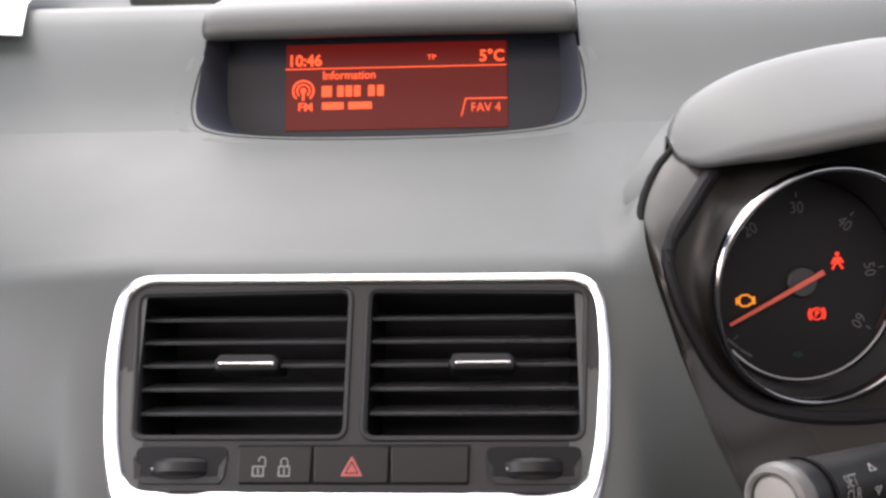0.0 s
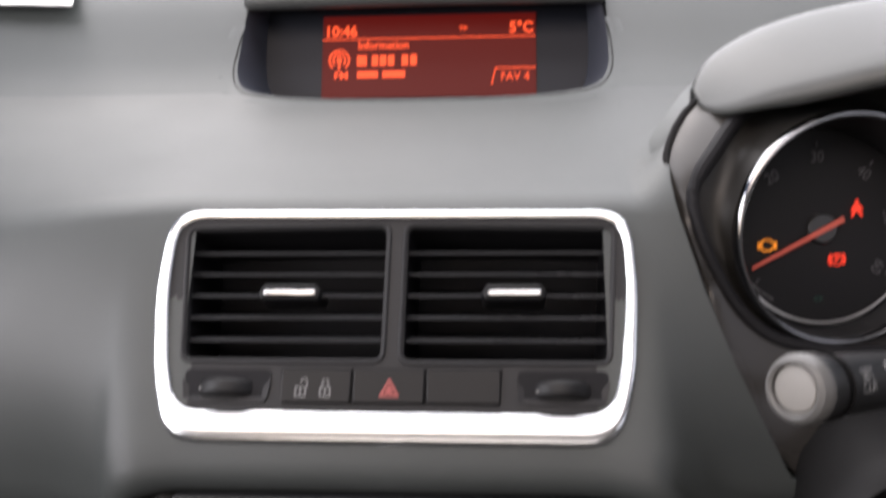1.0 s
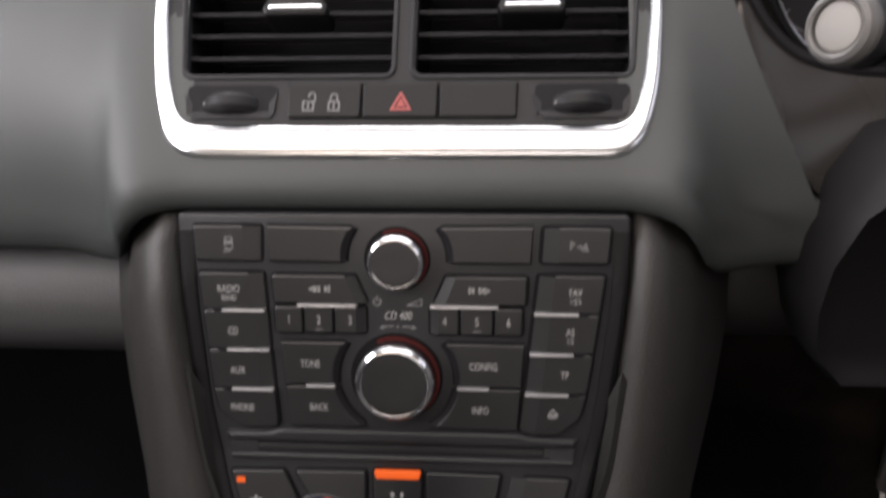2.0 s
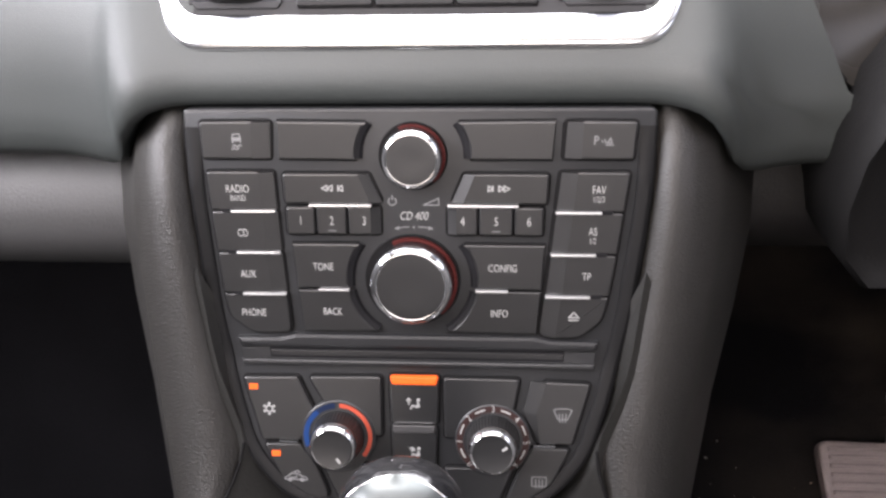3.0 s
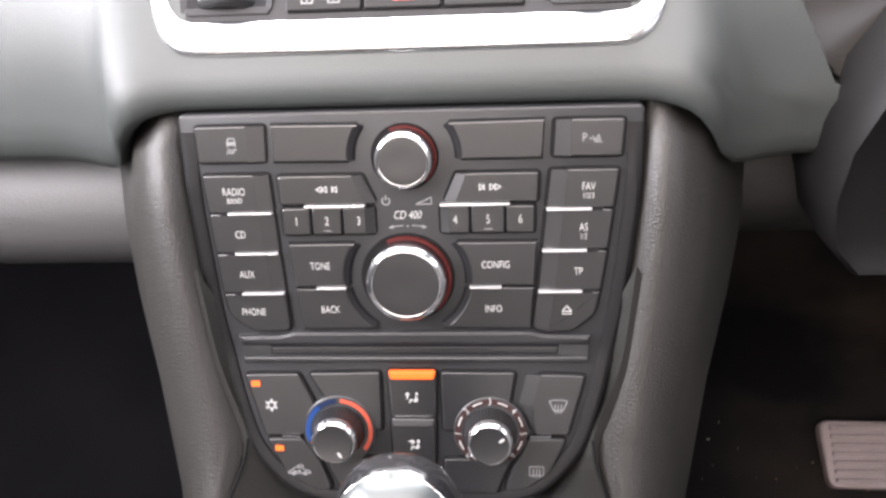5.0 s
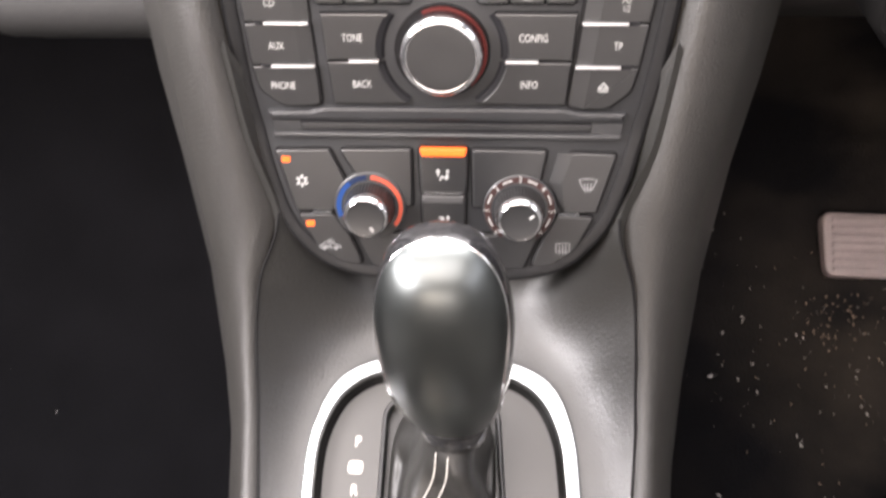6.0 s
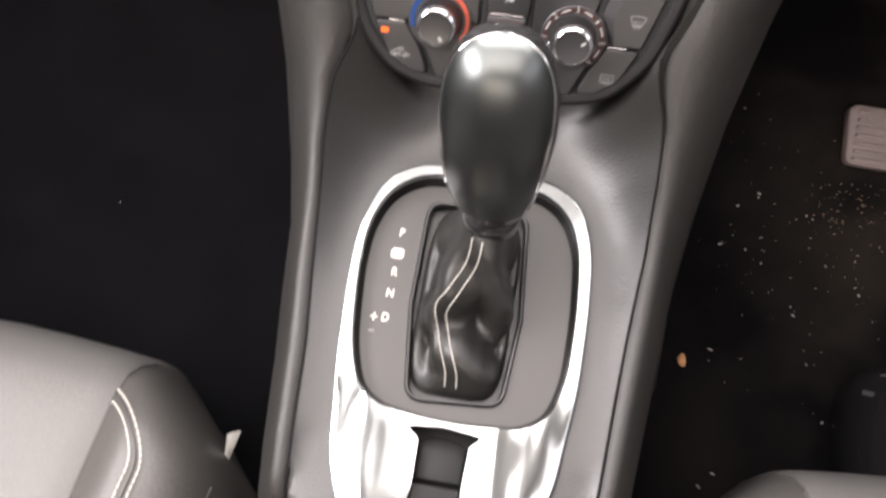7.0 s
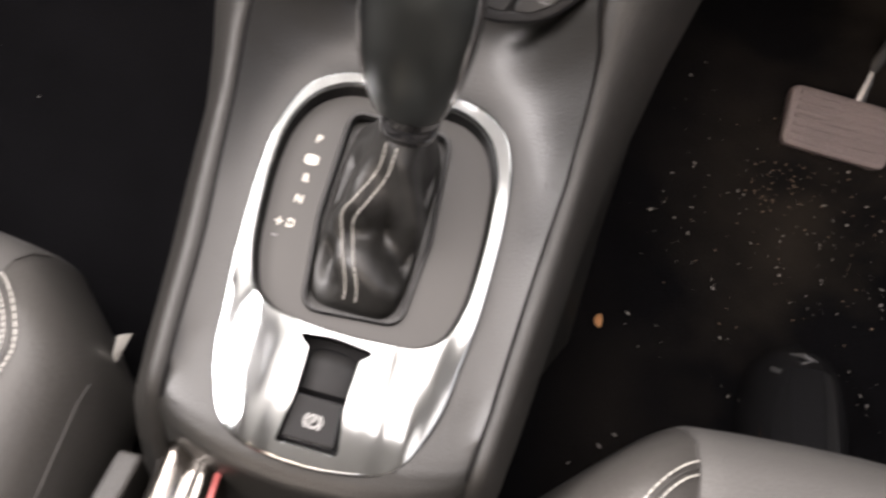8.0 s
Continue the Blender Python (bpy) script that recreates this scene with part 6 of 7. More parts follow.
    for sg in (-1, 1):
        pts = []
        for k in range(61):
            y = 0.258 - 0.244 * k / 60
            z, xi = lerp_table(edge, y)
            pts.append((sg * (xi + (lean(y) if sg < 0 else 0) - 0.0003), y, z - 0.0012))
        part("shut_line", tube(pts, 0.0008, 6), GAP, con, "fine dark seam")
    # open tray behind the selector
    tray = [(-0.004, 0.195), (-0.018, 0.182), (-0.05, 0.172), (-0.30, 0.165), (-0.60, 0.165)]
    part("rear_tray", sheet([[(x, y, z) for x in (-0.092, -0.04, 0.04, 0.092)] for y, z in tray]), LOWER, con, "deep black tray behind the selector")


make_console()


# ---- gear selector ----
def make_selector():
    f = PLATE
    g = thing("gear_selector", (-0.004, 0.1, 0.28), "automatic gear selector with leather gaiter and chrome surround", "gear selector")
    outer, inner = RING_OUTER, RING_INNER
    slot = dense(rpoly([(-0.0255, 0.0175, 0.003), (-0.003, 0.0150, 0.05), (0.0215, 0.0175, 0.003), (0.0140, 0.0240, 0.004), (0.0130, 0.050, 0.05), (0.0165, 0.0780, 0.002), (-0.0195, 0.0780, 0.002), (-0.0160, 0.050, 0.05), (-0.0165, 0.0240, 0.004)], seg=4), 0.004)

    def rise(u, v):
        # convex across, dropping away towards the rear end
        k = min(max((v + 0.03) / 0.05, 0.0), 1.0)
        k = k * k * (3 - 2 * k)
        r = min(max((v - 0.035) / 0.05, 0.0), 1.2)
        w = abs(u + 0.003) / 0.07
        return k * (0.0058 - 0.0105 * w ** 2.0) - 0.006 * r * r - 0.0012 * (1 - k) * w ** 3

    def crown(u, v, n=0.0):
        return f(u, v, n + rise(u, v))

    def crown_normal(u, v):
        e = 0.0008
        du, dv = (rise(u + e, v) - rise(u - e, v)) / (2 * e), (rise(u, v + e) - rise(u, v - e)) / (2 * e)
        return (f.n - f.u * du - f.v * dv).normalized()

    bm = bmesh.new()
    holed(offset(outer, 0.0025), [offset(inner, -0.0015), slot], crown, 0.0045, 0.006, bm, grid=0.006)
    loops(bm, [[crown(*p, -0.003) for p in outer], [crown(*p, 0.0020) for p in outer], [crown(*p, 0.0038) for p in offset(outer, 0.0010)], [crown(*p, 0.0045) for p in offset(outer, 0.0025)]])
    loops(bm, [[crown(*p, 0.0045) for p in offset(inner, -0.0015)], [crown(*p, 0.0035) for p in offset(inner, -0.0004)], [crown(*p, 0.0010) for p in inner], [crown(*p, -0.006) for p in offset(inner, 0.0004)]])
    plate = part("chrome_surround", bm, SURROUND, g, "polished chrome surround widening towards the rear", sharp=50)
    me = plate.data
    custom = [Vector((0, 0, 0)) for _ in me.loops]
    for pl in me.polygons:
        c = pl.center - f.o
        if pl.normal.dot(crown_normal(c.dot(f.u), c.dot(f.v))) > 0.9:
            for li in pl.loop_indices:
                p = me.vertices[me.loops[li].vertex_index].co - f.o
                if abs(p.dot(f.n) - 0.0045 - rise(p.dot(f.u), p.dot(f.v))) < 0.0002:
                    custom[li] = crown_normal(p.dot(f.u), p.dot(f.v))
    me.normals_split_custom_set(custom)
    part("well_wall", sheet([[f(*p, 0.0005) for p in inner], [f(*p, -0.0105) for p in offset(inner, 0.0030)]], closed=True), WELLWALL, g, "black wall inside the surround")
    hole = rpoly([(-0.0365, -0.1310), (0.0265, -0.1310), (0.0320, -0.060), (0.0275, -0.0060), (-0.0290, -0.0015), (-0.0365, -0.060)], 0.010, 5)
    part("selector_plate", holed(offset(inner, 0.0020), [hole], f, -0.0080, 0.003), PLATEMAT, g, "flat dark grey plate with pale position letters")
    rim = offset(hole, -0.0026)
    bm = bmesh.new()
    loops(bm, [[f(*p, -0.0095) for p in rim], [f(*p, -0.0060) for p in rim], [f(*p, -0.0046) for p in offset(rim, 0.0010)], [f(*p, -0.0048) for p in offset(rim, 0.0022)], [f(*p, -0.0100) for p in offset(rim, 0.0032)]])
    part("gaiter_frame", bm, BUTTON, g, "raised black gaiter frame", sharp=60)
    # gaiter
    top = (0.0055, -0.1030, 0.064)
    N = 96
    base = []
    for i in range(N):
        a = 2 * math.pi * i / N
        c, s = math.cos(a), math.sin(a)
        k = 1 / max((abs(c) ** 5 + abs(s) ** 5) ** 0.2, 1e-6)
        base.append((-0.0030 + 0.0305 * c * k, -0.0675 + 0.0610 * s * k))
    # ridges and hollows of the slack leather: from, to, width, height
    FOLDS = [((0.004, -0.088), (0.022, -0.060), 0.0055, 0.0060), ((0.010, -0.050), (0.022, -0.036), 0.0075, -0.0110), ((-0.026, -0.034), (-0.024, -0.016), 0.0060, -0.0100), ((-0.021, -0.052), (-0.017, -0.028), 0.0040, 0.0045),
             ((-0.003, -0.028), (0.012, -0.020), 0.0085, 0.0065), ((-0.012, -0.046), (0.006, -0.044), 0.0055, -0.0065), ((-0.018, -0.075), (-0.012, -0.060), 0.0070, 0.0055), ((0.020, -0.098), (0.024, -0.085), 0.0060, -0.0080),
             ((0.024, -0.028), (0.022, -0.014), 0.0040, 0.0040), ((-0.026, -0.095), (-0.025, -0.070), 0.0050, -0.0060)]

    def crease(u, v):
        tot = 0.0
        for p, q, w, h in FOLDS:
            p, q, x = Vector(p), Vector(q), Vector((u, v))
            d = q - p
            t = min(max((x - p).dot(d) / d.length_squared, 0.0), 1.0)
            tot += 1.15 * h * math.exp(-((x - p - d * t).length / (w * 1.3)) ** 2)
        return tot

    rings = []
    for q in range(33):
        t = q / 32
        h = lerp_table([(0.0, -0.012), (0.04, -0.003), (0.12, 0.002), (0.30, 0.014), (0.50, 0.026), (0.70, 0.038), (0.86, 0.050), (1.0, 0.064)], t)[0]
        ring = []
        for i in range(N):
            a = 2 * math.pi * i / N
            tx, ty = top[0] + 0.0150 * math.cos(a), top[1] + 0.0150 * math.sin(a)
            e = t ** 0.80
            edge_in = min(t / 0.12, 1.0) * min((1 - t) / 0.12, 1.0)
            u = base[i][0] + (tx - base[i][0]) * e
            v = base[i][1] + (ty - base[i][1]) * e
            d = (crease(u, v) + 0.0009 * noise.noise((u * 130, v * 110, 0.7))) * edge_in
            ring.append(f(u + math.cos(a) * d * 0.5, v + math.sin(a) * d * 0.5, h + d))
        rings.append(ring)
    bm = bmesh.new()
    loops(bm, rings, cap1=True)
    gaiter = part("gaiter", bm, LEATHER, g, "creased black leather gaiter", sharp=70)
    # paired seams down the rear of the gaiter
    for off in (-0.0036, 0.0036):
        path = []
        for q in range(len(rings)):
            t = q / (len(rings) - 1)
            want = lerp_table([(0.0, -0.0035), (0.12, -0.0045), (0.30, -0.0120), (0.42, -0.0160), (0.60, -0.0095), (0.82, -0.0010), (1.0, 0.0010)], t)[0] + off * (1 - 0.15 * t)
            for i in range(1, N // 2 - 1):
                u0, u1 = rings[q][i].x, rings[q][i + 1].x
                if u1 <= want <= u0:
                    path.append(rings[q][i].lerp(rings[q][i + 1], (u0 - want) / max(u0 - u1, 1e-6)) + f.n * 0.0005 + f.v * 0.0005)
                    break
        bm = bmesh.new()
        run = []
        for a, b in zip(path[1:-1], path[2:]):
            steps = max(round((b - a).length / 0.0026), 1)
            run += [a.lerp(b, k / steps) for k in range(steps)]
        for a, b in zip(run, run[1:]):
            tube([a.lerp(b, 0.08), a.lerp(b, 0.84)], 0.00042, 5, bm)
        part("stitching", bm, THREAD, gaiter, "pale twin stitching")
    for tx, v in (("P", -0.1075), ("R", -0.0800), ("N", -0.0655), ("D", -0.0490)):
        part("position_letter", words(tx, f, -0.0525, v, 0.0056, -0.0079, bold=0.02, wide=0.85), LETTER, g)
    part("position_window", slab(rpoly([(-0.0570, -0.0965), (-0.0485, -0.0965), (-0.0485, -0.0895), (-0.0570, -0.0895)], 0.0025), f, -0.0081, -0.0075, 0.0002), LETTER, g, "pale position marker")
    part("plus_mark", strokes([[(-0.0618, -0.0488), (-0.0578, -0.0488)], [(-0.0598, -0.0512), (-0.0598, -0.0464)]], f, 0.0010, -0.0080, -0.0077), LETTER, g)
    part("minus_mark", strokes([[(-0.0612, -0.0395), (-0.0584, -0.0395)]], f, 0.0010, -0.0080, -0.0077), PRINT_DIM, g)

    # knob
    b0 = Vector((0.0064, 0.1591, 0.3646))
    ax = Vector((-0.030, 0.039, 1.0)).normalized()
    ux = (Vector((1, 0, 0)) - ax * ax.x).normalized()
    uy = ax.cross(ux)
    tab = [(0.0, 0.0150, 0.0135), (0.08, 0.0195, 0.0170), (0.18, 0.0245, 0.0205), (0.32, 0.0296, 0.0243), (0.46, 0.0322, 0.0268), (0.60, 0.0330, 0.0280), (0.72, 0.0321, 0.0279), (0.82, 0.0296, 0.0263), (0.90, 0.0254, 0.0230), (0.95, 0.0204, 0.0186),
           (0.98, 0.0146, 0.0134), (0.995, 0.0078, 0.0074), (1.0, 0.0005, 0.0005)]
    L = 0.1278

    def kp(t, a, grow=0.0):
        w, d = lerp_table(tab, t)
        w, d = w * 0.922, d * 0.922
        c, s = math.cos(a), math.sin(a)
        k = 1 / (abs(c) ** 2.2 + abs(s) ** 2.2) ** (1 / 2.2)
        return b0 + ax * (L * t + grow * min(max((t - 0.75) / 0.2, 0.0), 1.0)) + ux * ((w + grow) * c * k) + uy * ((d + grow) * s * k) + uy * (-0.004 * math.sin(math.pi * t))

    ts = [0, 0.03, 0.06, 0.1, 0.14, 0.2, 0.26, 0.33, 0.4, 0.47, 0.54, 0.6, 0.66, 0.72, 0.78, 0.83, 0.88, 0.92, 0.95, 0.97, 0.985, 0.995, 1.0]
    bm = bmesh.new()
    M = 56
    loops(bm, [[kp(t, 2 * math.pi * i / M) for i in range(M)] for t in ts], cap0=True, cap1=True)
    kn = part("knob", bm, GLOSS, g, "tall glossy graphite selector knob with chrome edges", sharp=70)
    # metal face on the side towards the seats
    A0, A1 = radians(-90 - 54), radians(-90 + 54)
    sgn = -1 if uy.y > 0 else 1
    if sgn > 0:
        A0, A1 = radians(90 - 54), radians(90 + 54)
    fr, face_rows = [0.13 + 0.85 * k / 30 for k in range(31)] + [0.99, 0.996, 1.0], []
    mid, half = (A0 + A1) / 2, (A1 - A0) / 2

    def arch(t):
        k = min(max((t - 0.45) / 0.52, 0), 1)
        return half + radians(18) * k * k * (3 - 2 * k)

    for t in fr:
        face_rows.append([kp(t, mid + arch(t) * (i / 10 - 1), 0.0007) for i in range(21)])
    tip = sum((p for p in face_rows[-1]), Vector()) / len(face_rows[-1]) + ax * 0.0002
    face_rows.append([p.lerp(tip, 0.97) for p in face_rows[-1]])
    part("face", sheet(face_rows), KNOBFACE, kn, "brushed graphite face", sharp=80)
    for sg in (-1, 1):
        ts2 = [0.14 + 0.80 * k / 52 for k in range(53)] + [0.95, 0.96, 0.97, 0.978, 0.985, 0.990, 0.994, 0.997, 1.0]
        part("chrome_edge", tube([kp(t, mid + sg * arch(t), 0.0005) for t in ts2], 0.0012, 12, taper=[1.0 - 0.6 * max(t - 0.6, 0) / 0.34 for t in ts2]), BRIGHT, kn, "thin chrome edge", sharp=120)
    bm = bmesh.new()
    loops(bm, [[kp(0, 2 * math.pi * i / 40, gr) + ax * h for i in range(40)] for gr, h in ((0.0008, -0.006), (0.0024, -0.005), (0.0030, 0.0), (0.0026, 0.006), (0.0010, 0.008))])
    part("collar", bm, GLOSS, kn, "glossy black collar at the foot of the knob", sharp=60)


make_selector()


def make_parking_switch():
    f = PLATE
    p = thing("parking_brake_switch", (-0.003, 0.03, 0.26), "black electric parking brake switch set in chrome", "switch")
    part("recess", slab(rpoly([(-0.0235, 0.0155), (0.0190, 0.0155), (0.0160, 0.0785), (-0.0190, 0.0785)], 0.003), f, -0.009, -0.003, 0.0005), GAP, p, "black scooped recess")
    bm = bmesh.new()
    rows = []
    for v, n in ((0.020, -0.003), (0.028, 0.0005), (0.038, 0.0022), (0.0455, 0.0015), (0.0475, -0.001)):
        rows.append([f(u, v, n - 0.002 * (abs(u + 0.0025) / 0.015) ** 4) for u in (-0.0172, -0.0165, -0.009, -0.0025, 0.004, 0.0115, 0.0122)])
    part("rocker", sheet(rows), VENTBUTTON, p, "worn black finger rocker")
    bt = part("button", slab(rpoly([(-0.0165, 0.0490), (0.0118, 0.0490), (0.0135, 0.0745), (-0.0180, 0.0745)], 0.002), f, -0.004, 0.0032, 0.0015), VENTBUTTON, p, "black push button with a brake symbol")
    bm = arc_band(f, -0.0022, 0.0625, 0.0030, 0.0040, 0, 360, 0.003, 0.0035, 32)
    arc_band(f, -0.0022, 0.0625, 0.0048, 0.0056, 40, 140, 0.003, 0.0035, 12, bm)
    arc_band(f, -0.0022, 0.0625, 0.0048, 0.0056, 220, 320, 0.003, 0.0035, 12, bm)
    words("P", f, -0.0022, 0.0625, 0.0040, 0.0033, bold=0.02, bm=bm)
    part("brake_icon", bm, PRINT, bt)
    part("chrome_lip", slab(rpoly([(-0.0165, 0.0762), (0.0130, 0.0762), (0.0125, 0.0815), (-0.0155, 0.0815)], 0.0012), f, -0.006, -0.0005, 0.0015), BRIGHT, p, "chrome lip behind the button")


make_parking_switch()


# ---- seats ----
def make_seat(nm, side, x_in, y_front, z_top, lab):
    """A seat cushion; side -1 lies left of the console. x_in: inner edge, y_front: front edge."""
    seat = thing(nm, (side * 0.40, -0.15, 0.0), lab, "car seat")
    W, D = 0.52, 0.56

    def top(a, b):
        # a: 0 at the inner edge, 1 at the outer; b: 0 at the front, 1 at the rear
        x = x_in + W * a
        y = y_front - D * b
        ea, eb = min(a, 1 - a) / 0.5, b
        roll_a = 1 - max(1 - ea / 0.24, 0) ** 4.5
        roll_b = 1 - max(1 - eb / 0.16, 0) ** 2.6
        z = z_top * (0.45 + 0.55 * roll_a * roll_b)
        z += 0.012 * math.exp(-((ea - 0.26) / 0.11) ** 2) * roll_b
        z -= 0.006 * math.exp(-((ea - 0.40) / 0.03) ** 2) * min(b / 0.16, 1)
        corner = max(1 - ea / 0.42, 0) * max(1 - eb / 0.42, 0)
        y -= 0.07 * corner
        x += 0.015 * corner * (1 if a < 0.5 else -1)
        y -= 0.035 * (1 - ea) ** 2
        return (side * x, y, z)

    As = [0, 0.01, 0.025, 0.045, 0.07, 0.10, 0.13, 0.15, 0.17, 0.185, 0.20, 0.215, 0.235, 0.265, 0.29, 0.35, 0.42, 0.5, 0.58, 0.65, 0.71, 0.745, 0.77, 0.785, 0.80, 0.815, 0.84, 0.87, 0.9, 0.93, 0.955, 0.975, 0.99, 1.0]
    Bs = [0, 0.01, 0.025, 0.045, 0.07, 0.1, 0.14, 0.18, 0.23, 0.3, 0.4, 0.5, 0.6, 0.7, 0.8, 0.9, 1.0]
    i0, i1 = As.index(0.20), As.index(0.80)
    for name, cols, m, lb in (("bolster", As[:i0 + 1], SEAT, "smooth grey leather bolster"), ("centre_panel", As[i0:i1 + 1], SEATC, "paler grey centre panel"), ("bolster", As[i1:], SEAT, "smooth grey leather bolster")):
        rows = [[top(a, b) for a in cols] for b in Bs]
        skirt = [(p[0], p[1] - 0.02, 0.05) for p in rows[0]]
        rows = [skirt] + rows
        if cols[0] == 0:
            for r in rows:
                r.insert(0, (r[0][0] + side * 0.012, r[0][1], 0.045))
        if cols[-1] == 1.0:
            for r in rows:
                r.append((r[-1][0] - side * 0.012, r[-1][1], 0.045))
        part(name, sheet(rows), m, seat, lb, sharp=70)
    part("base", box(side * (x_in + 0.04), y_front - D, 0.006, side * (x_in + W - 0.04), y_front - 0.12, 0.05), LOWER, seat, "black seat base")
    for b0, A, B in ((0.125, 0.086, 0.060), (0.142, 0.070, 0.052)):
        pts = []
        for k in range(60):
            t = k / 59
            th = min(t / 0.22, 1.0) * math.pi / 2
            b = b0 + B * (1 - math.cos(th)) + 0.60 * max(t - 0.22, 0)
            a = 0.198 - A * math.sin(th) + 0.04 * max(t - 0.22, 0)
            pts.append(Vector(top(a, b)) + Vector((0, 0, 0.0008)))
        bm = bmesh.new()
        for a, b in zip(pts, pts[1:]):
            m = max(round((b - a).length / 0.0046), 1)
            for q in range(m):
                tube([a.lerp(b, (q + 0.1) / m), a.lerp(b, (q + 0.8) / m)], 0.0007, 5, bm)
        part("stitching", bm, THREAD, seat, "pale curved stitching")
    part("groove", tube([Vector(top(0.198 - 0.078 * math.sin(min(t / 0.22, 1) * math.pi / 2) + 0.04 * max(t - 0.22, 0), 0.1335 + 0.056 * (1 - math.cos(min(t / 0.22, 1) * math.pi / 2)) + 0.60 * max(t - 0.22, 0))) for t in [k / 40 for k in range(41)]], 0.0009, 6), SEAMGREY, seat, "pressed groove between the stitches")
    part("seam", tube([Vector(top(0.20, b)) + Vector((0, 0, 0.0002)) for b in Bs[3:]], 0.0010, 6), SEAMGREY, seat, "sunken seam beside the centre panel")
    part("side_seam", tube([Vector(top(0.034, b)) for b in Bs[5:]], 0.0008, 6), SEAMGREY, seat, "seam along the cushion side")
    return seat


make_seat("passenger_seat", -1, 0.128, 0.165, 0.215, "grey leather passenger seat cushion with pale stitching")
make_seat("driver_seat", 1, 0.118, 0.150, 0.252, "grey leather driver seat cushion with pale stitching")

tag = thing("seat_label", (-0.160, 0.078, 0.14), "small pale grey fabric label on the seat side", "label")
bm = bmesh.new()
rows = [[(-0.167 + 0.0030 * j * (1 - 0.8 * t), 0.086 - 0.020 * t + 0.0015 * j, 0.149 - 0.018 * t + 0.001 * math.sin(j)) for j in range(4)] for t in (0, 0.5, 1.0)]
sheet(rows, bm=bm)
ext = bmesh.ops.extrude_face_region(bm, geom=bm.faces[:])
bmesh.ops.translate(bm, verts=[v for v in ext["geom"] if isinstance(v, bmesh.types.BMVert)], vec=(-0.001, 0, -0.002))
part("cloth", bm, THREAD, tag)


def make_buckle():
    b = thing("seat_belt_buckle", (-0.074, -0.04, 0.18), "glossy dark seat belt buckle with a red button behind the console", "seat belt buckle")
    f = Plane((-0.0640, 0.003, 0.222), (0.05, -0.98, 0.06))
    sec = [(-0.0150, -0.030), (-0.0150, 0.000), (-0.0140, 0.0045), (-0.0105, 0.0068), (-0.0065, 0.0055), (-0.0025, 0.0022), (0.0005, 0.0010), (0.0035, 0.0026), (0.0060, 0.0038), (0.0082, 0.0022), (0.0095, -0.001), (0.0140, -0.003), (0.0150, -0.008), (0.0150, -0.030)]
    rows = []
    for v, k in ((-0.004, 0.0), (-0.003, 0.4), (0.0, 0.75), (0.005, 0.95), (0.012, 1.0), (0.05, 1.02), (0.11, 1.05)):
        rows.append([f(u * (1.05 + 0.2 * k), v, -0.030 + (h + 0.030) * k) for u, h in sec])
    part("housing", sheet(rows), DARKCHROME, b, "dark polished housing with two rounded ridges", sharp=70)
    part("red_button", slab(rpoly([(0.0126, 0.010), (0.0165, 0.010), (0.0172, 0.055), (0.0130, 0.055)], 0.0012), f, -0.006, -0.0012, 0.0008), RED_PRINT, b, "red release button")
    part("stem", box(-0.084, -0.11, 0.150, -0.064, -0.02, 0.20), LOWER, b)
    clip = thing("belt_webbing_guide", (-0.103, -0.03, 0.1), "dull grey belt guide beside the buckle", "belt guide")
    part("body", slab(rpoly([(-0.010, -0.002), (0.006, -0.002), (0.004, 0.10), (-0.014, 0.10)], 0.004), Plane((-0.106, -0.006, 0.196), (-0.05, -0.98, 0.0)), -0.06, 0.0, 0.003), TRIM, clip)


make_buckle()


# ---- footwell ----
def make_pedal():
    p = thing("brake_pedal", (0.36, 0.46, 0.2), "worn ribbed rubber brake pedal on a steel arm", "pedal")
    f = Plane((0.370, 0.482, 0.163), (0, -0.80, -0.60))
    part("pad", slab(rpoly([(-0.055, -0.028), (0.055, -0.026), (0.049, 0.032), (-0.051, 0.030)], 0.010), f, -0.008, 0.004, 0.003), PEDAL, p, "rounded rubber pad")
    for k in range(7):
        v = -0.021 + 0.0075 * k
        part("rib", slab(rpoly([(-0.046, v - 0.002), (0.046, v - 0.002), (0.046, v + 0.002), (-0.046, v + 0.002)], 0.001), f, 0.003, 0.0062, 0.0012), PEDAL, p)
    part("arm", tube([f(0.012, -0.02, -0.01), f(0.016, -0.06, -0.006), (0.392, 0.55, 0.30), (0.395, 0.60, 0.43)], 0.006, 10), STEEL, p, "steel arm")


make_pedal()


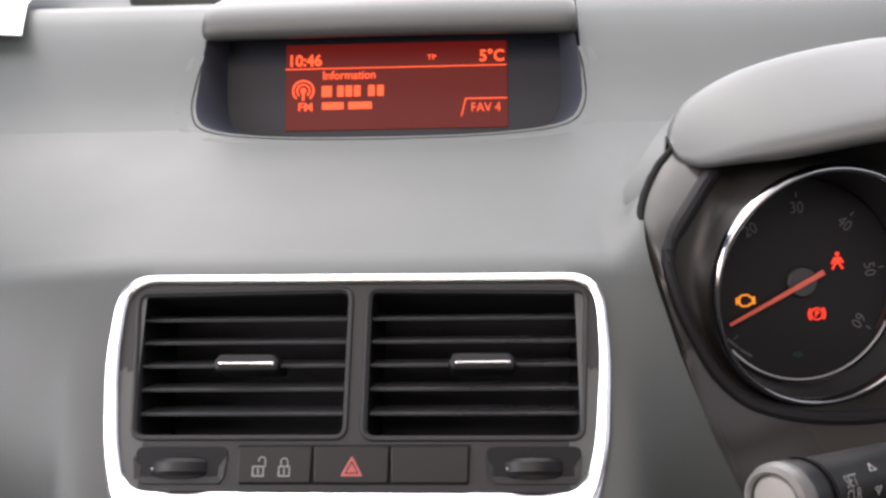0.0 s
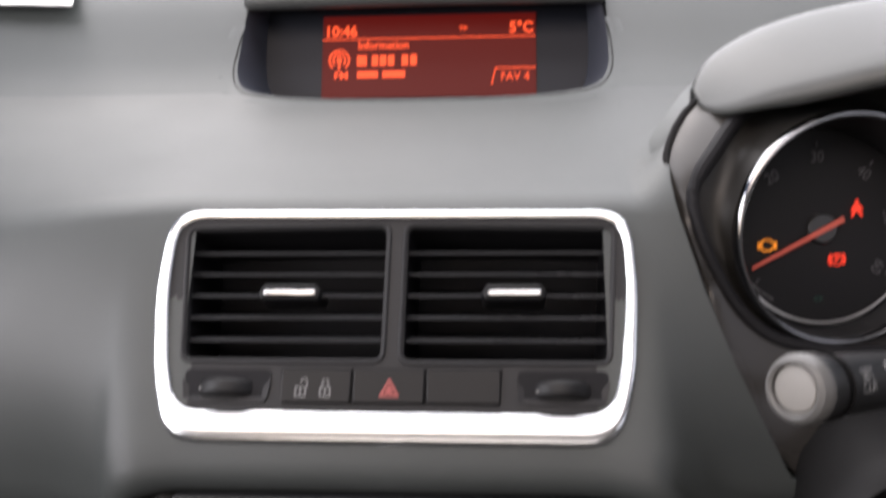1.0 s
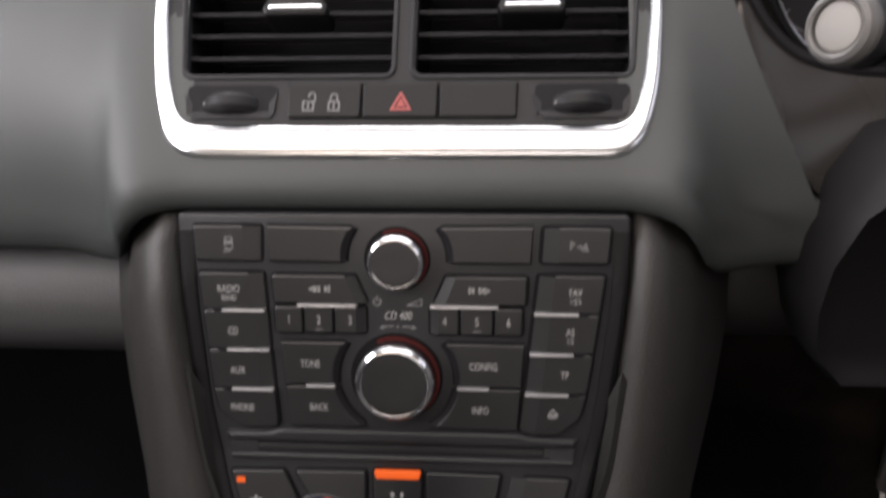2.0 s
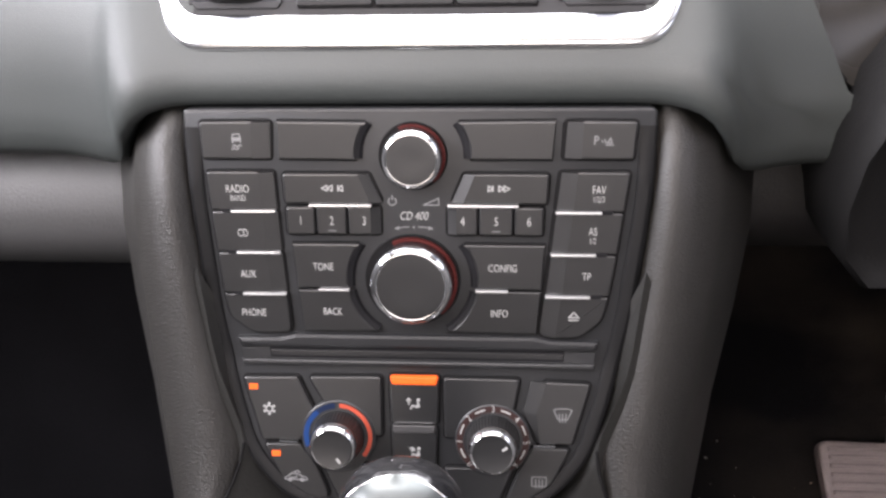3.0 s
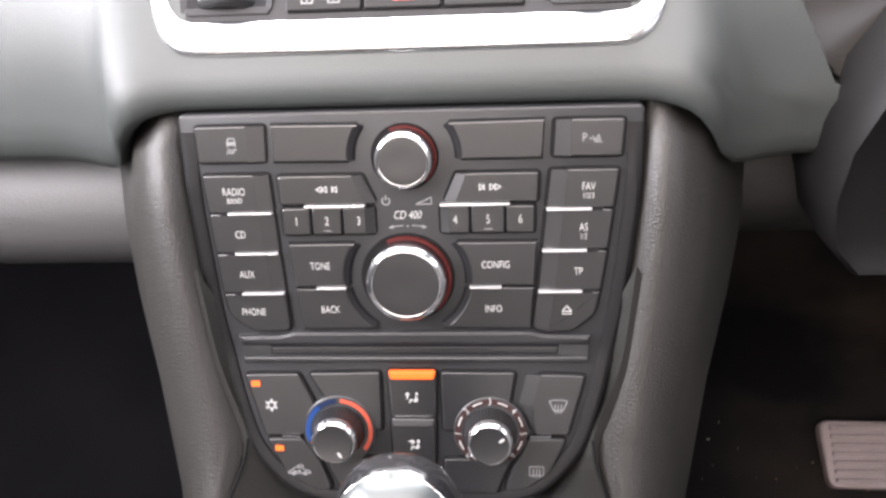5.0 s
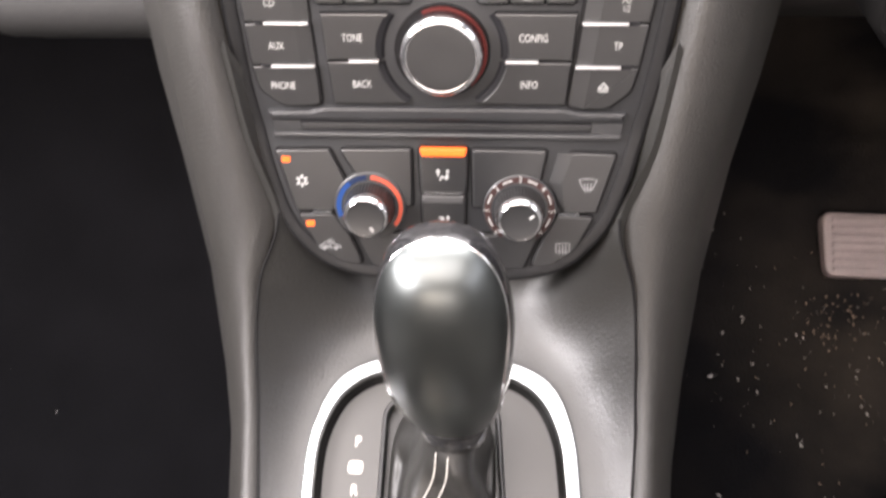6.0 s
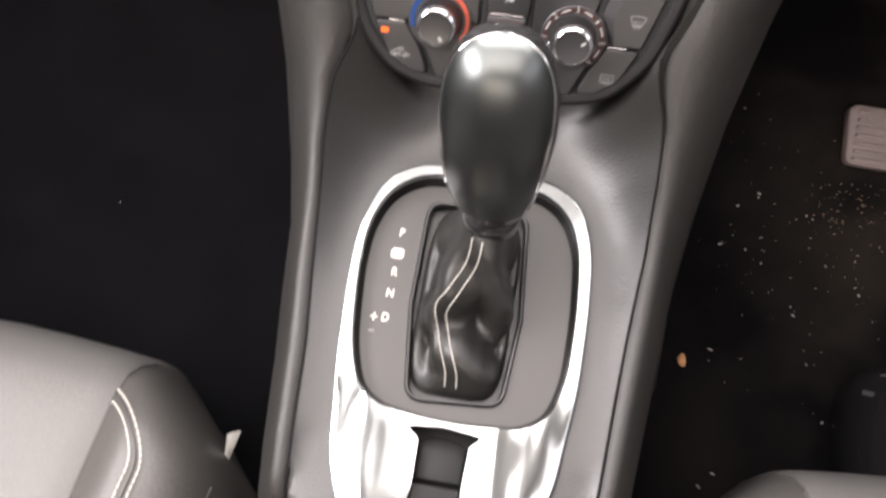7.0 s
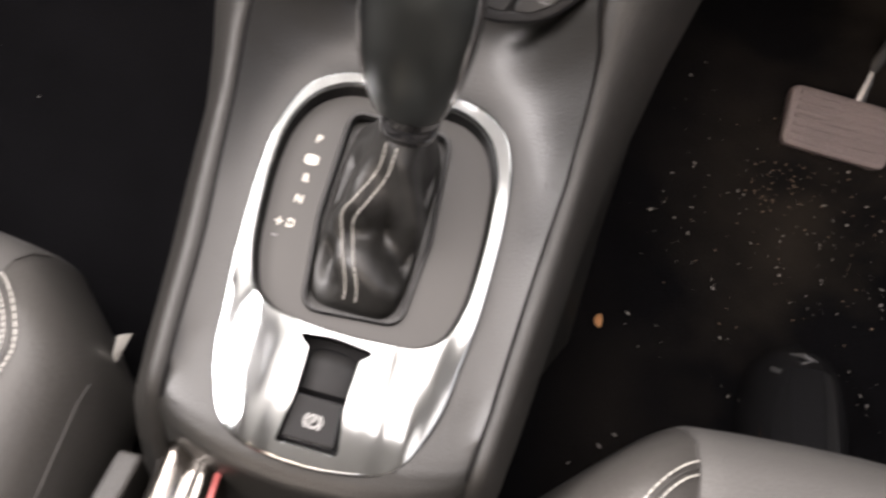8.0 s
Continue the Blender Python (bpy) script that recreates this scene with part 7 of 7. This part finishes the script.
def make_grit():
    rnd = random.Random(7)
    bm = bmesh.new()
    for k in range(420):
        if k < 405:
            x, y = rnd.triangular(0.155, 0.66, 0.42), rnd.triangular(0.06, 0.52, 0.40)
        else:
            x, y = rnd.uniform(-0.6, -0.16), rnd.uniform(0.05, 0.45)
        z = floor_z(y) + 0.004 * noise.noise((x * 9, y * 9, 0.3)) + 0.0006
        r = rnd.choice((0.0003, 0.0003, 0.0003, 0.0004, 0.0004, 0.0005, 0.0007, 0.0011)) * rnd.uniform(0.6, 1.4)
        l = r * rnd.uniform(1, 3.0)
        a = rnd.uniform(0, 3.14)
        d = Vector((math.cos(a) * l, math.sin(a) * l, r * 0.4))
        q = Vector((-math.sin(a) * r, math.cos(a) * r, 0))
        c = Vector((x, y, z))
        vs = [bm.verts.new(c + o) for o in (d, q, -d, -q, Vector((0, 0, r)))]
        for i in range(4):
            bm.faces.new((vs[i], vs[(i + 1) % 4], vs[4]))
    tagged(part("floor_grit", bm, DUST), "scattered pale grit and fluff on the black carpet", "grit", kind="stuff")
    bm = bmesh.new()
    for k in range(170):
        wide = 1.0 if k < 60 else 3.0
        x, y = rnd.gauss(0.332, 0.018 * wide) if k < 60 else rnd.gauss(0.40, 0.075), rnd.gauss(0.432, 0.012) if k < 60 else rnd.gauss(0.40, 0.06)
        if x < 0.16:
            continue
        c, a, l = Vector((x, y, floor_z(y) + 0.003)), rnd.uniform(0, 3.14), rnd.uniform(0.0004, 0.0017)
        d, q = Vector((math.cos(a), math.sin(a), rnd.uniform(-0.3, 0.3))) * l, Vector((-math.sin(a), math.cos(a), 0)) * l * 0.5
        vs = [bm.verts.new(c + o) for o in (d, q, -d, -q, Vector((0, 0, l * 0.5)))]
        for i in range(4):
            bm.faces.new((vs[i], vs[(i + 1) % 4], vs[4]))
    tagged(part("leaf_litter", bm, LITTER), "dry brown leaf crumbs trodden into the carpet", "leaf litter", kind="stuff")
    c = Vector((0.197, 0.285, floor_z(0.285)))
    bm = bmesh.new()
    bmesh.ops.create_icosphere(bm, subdivisions=2, radius=0.0055)
    for v in bm.verts:
        v.co = Vector((v.co.x * 0.8, v.co.y * 1.2, v.co.z * 0.8)) * (1 + 0.35 * noise.noise(v.co * 260)) + c + Vector((0, 0, 0.004))
    tagged(part("biscuit_crumb", bm, CRUMB), "orange-brown crumb on the carpet by the console", "crumb")
    bracket = thing("seat_rail", (0.34, 0.2, 0.05), "black seat rail end cover with shiny metal edges", "seat rail")
    rings = []
    for y, k in ((0.312, 0.02), (0.309, 0.35), (0.300, 0.62), (0.284, 0.84), (0.262, 0.96), (0.235, 1.0), (0.05, 1.0)):
        rings.append([(0.384 + 0.048 * k * math.cos(radians(a)), y, 0.012 + 0.068 * k * math.sin(radians(a)) ** 0.8 + 0.004 * noise.noise((y * 40, a * 0.05, 1.3)) * k) for a in range(0, 181, 9)])
    bm = bmesh.new()
    loops(bm, rings, closed=False)
    part("cover", bm, GLOSS, bracket, "rounded shiny black cover")
    part("metal_edge", tube([(0.366, 0.280, 0.066), (0.375, 0.277, 0.073), (0.392, 0.272, 0.073)], 0.0022, 8, taper=[0.4, 1.0, 0.4]), STEEL, bracket, "bright scuffed metal edge")
    part("fixing", tube([(0.350, 0.262, 0.062), (0.357, 0.258, 0.067)], 0.0024, 8), STEEL, bracket, "small bright fixing")


make_grit()
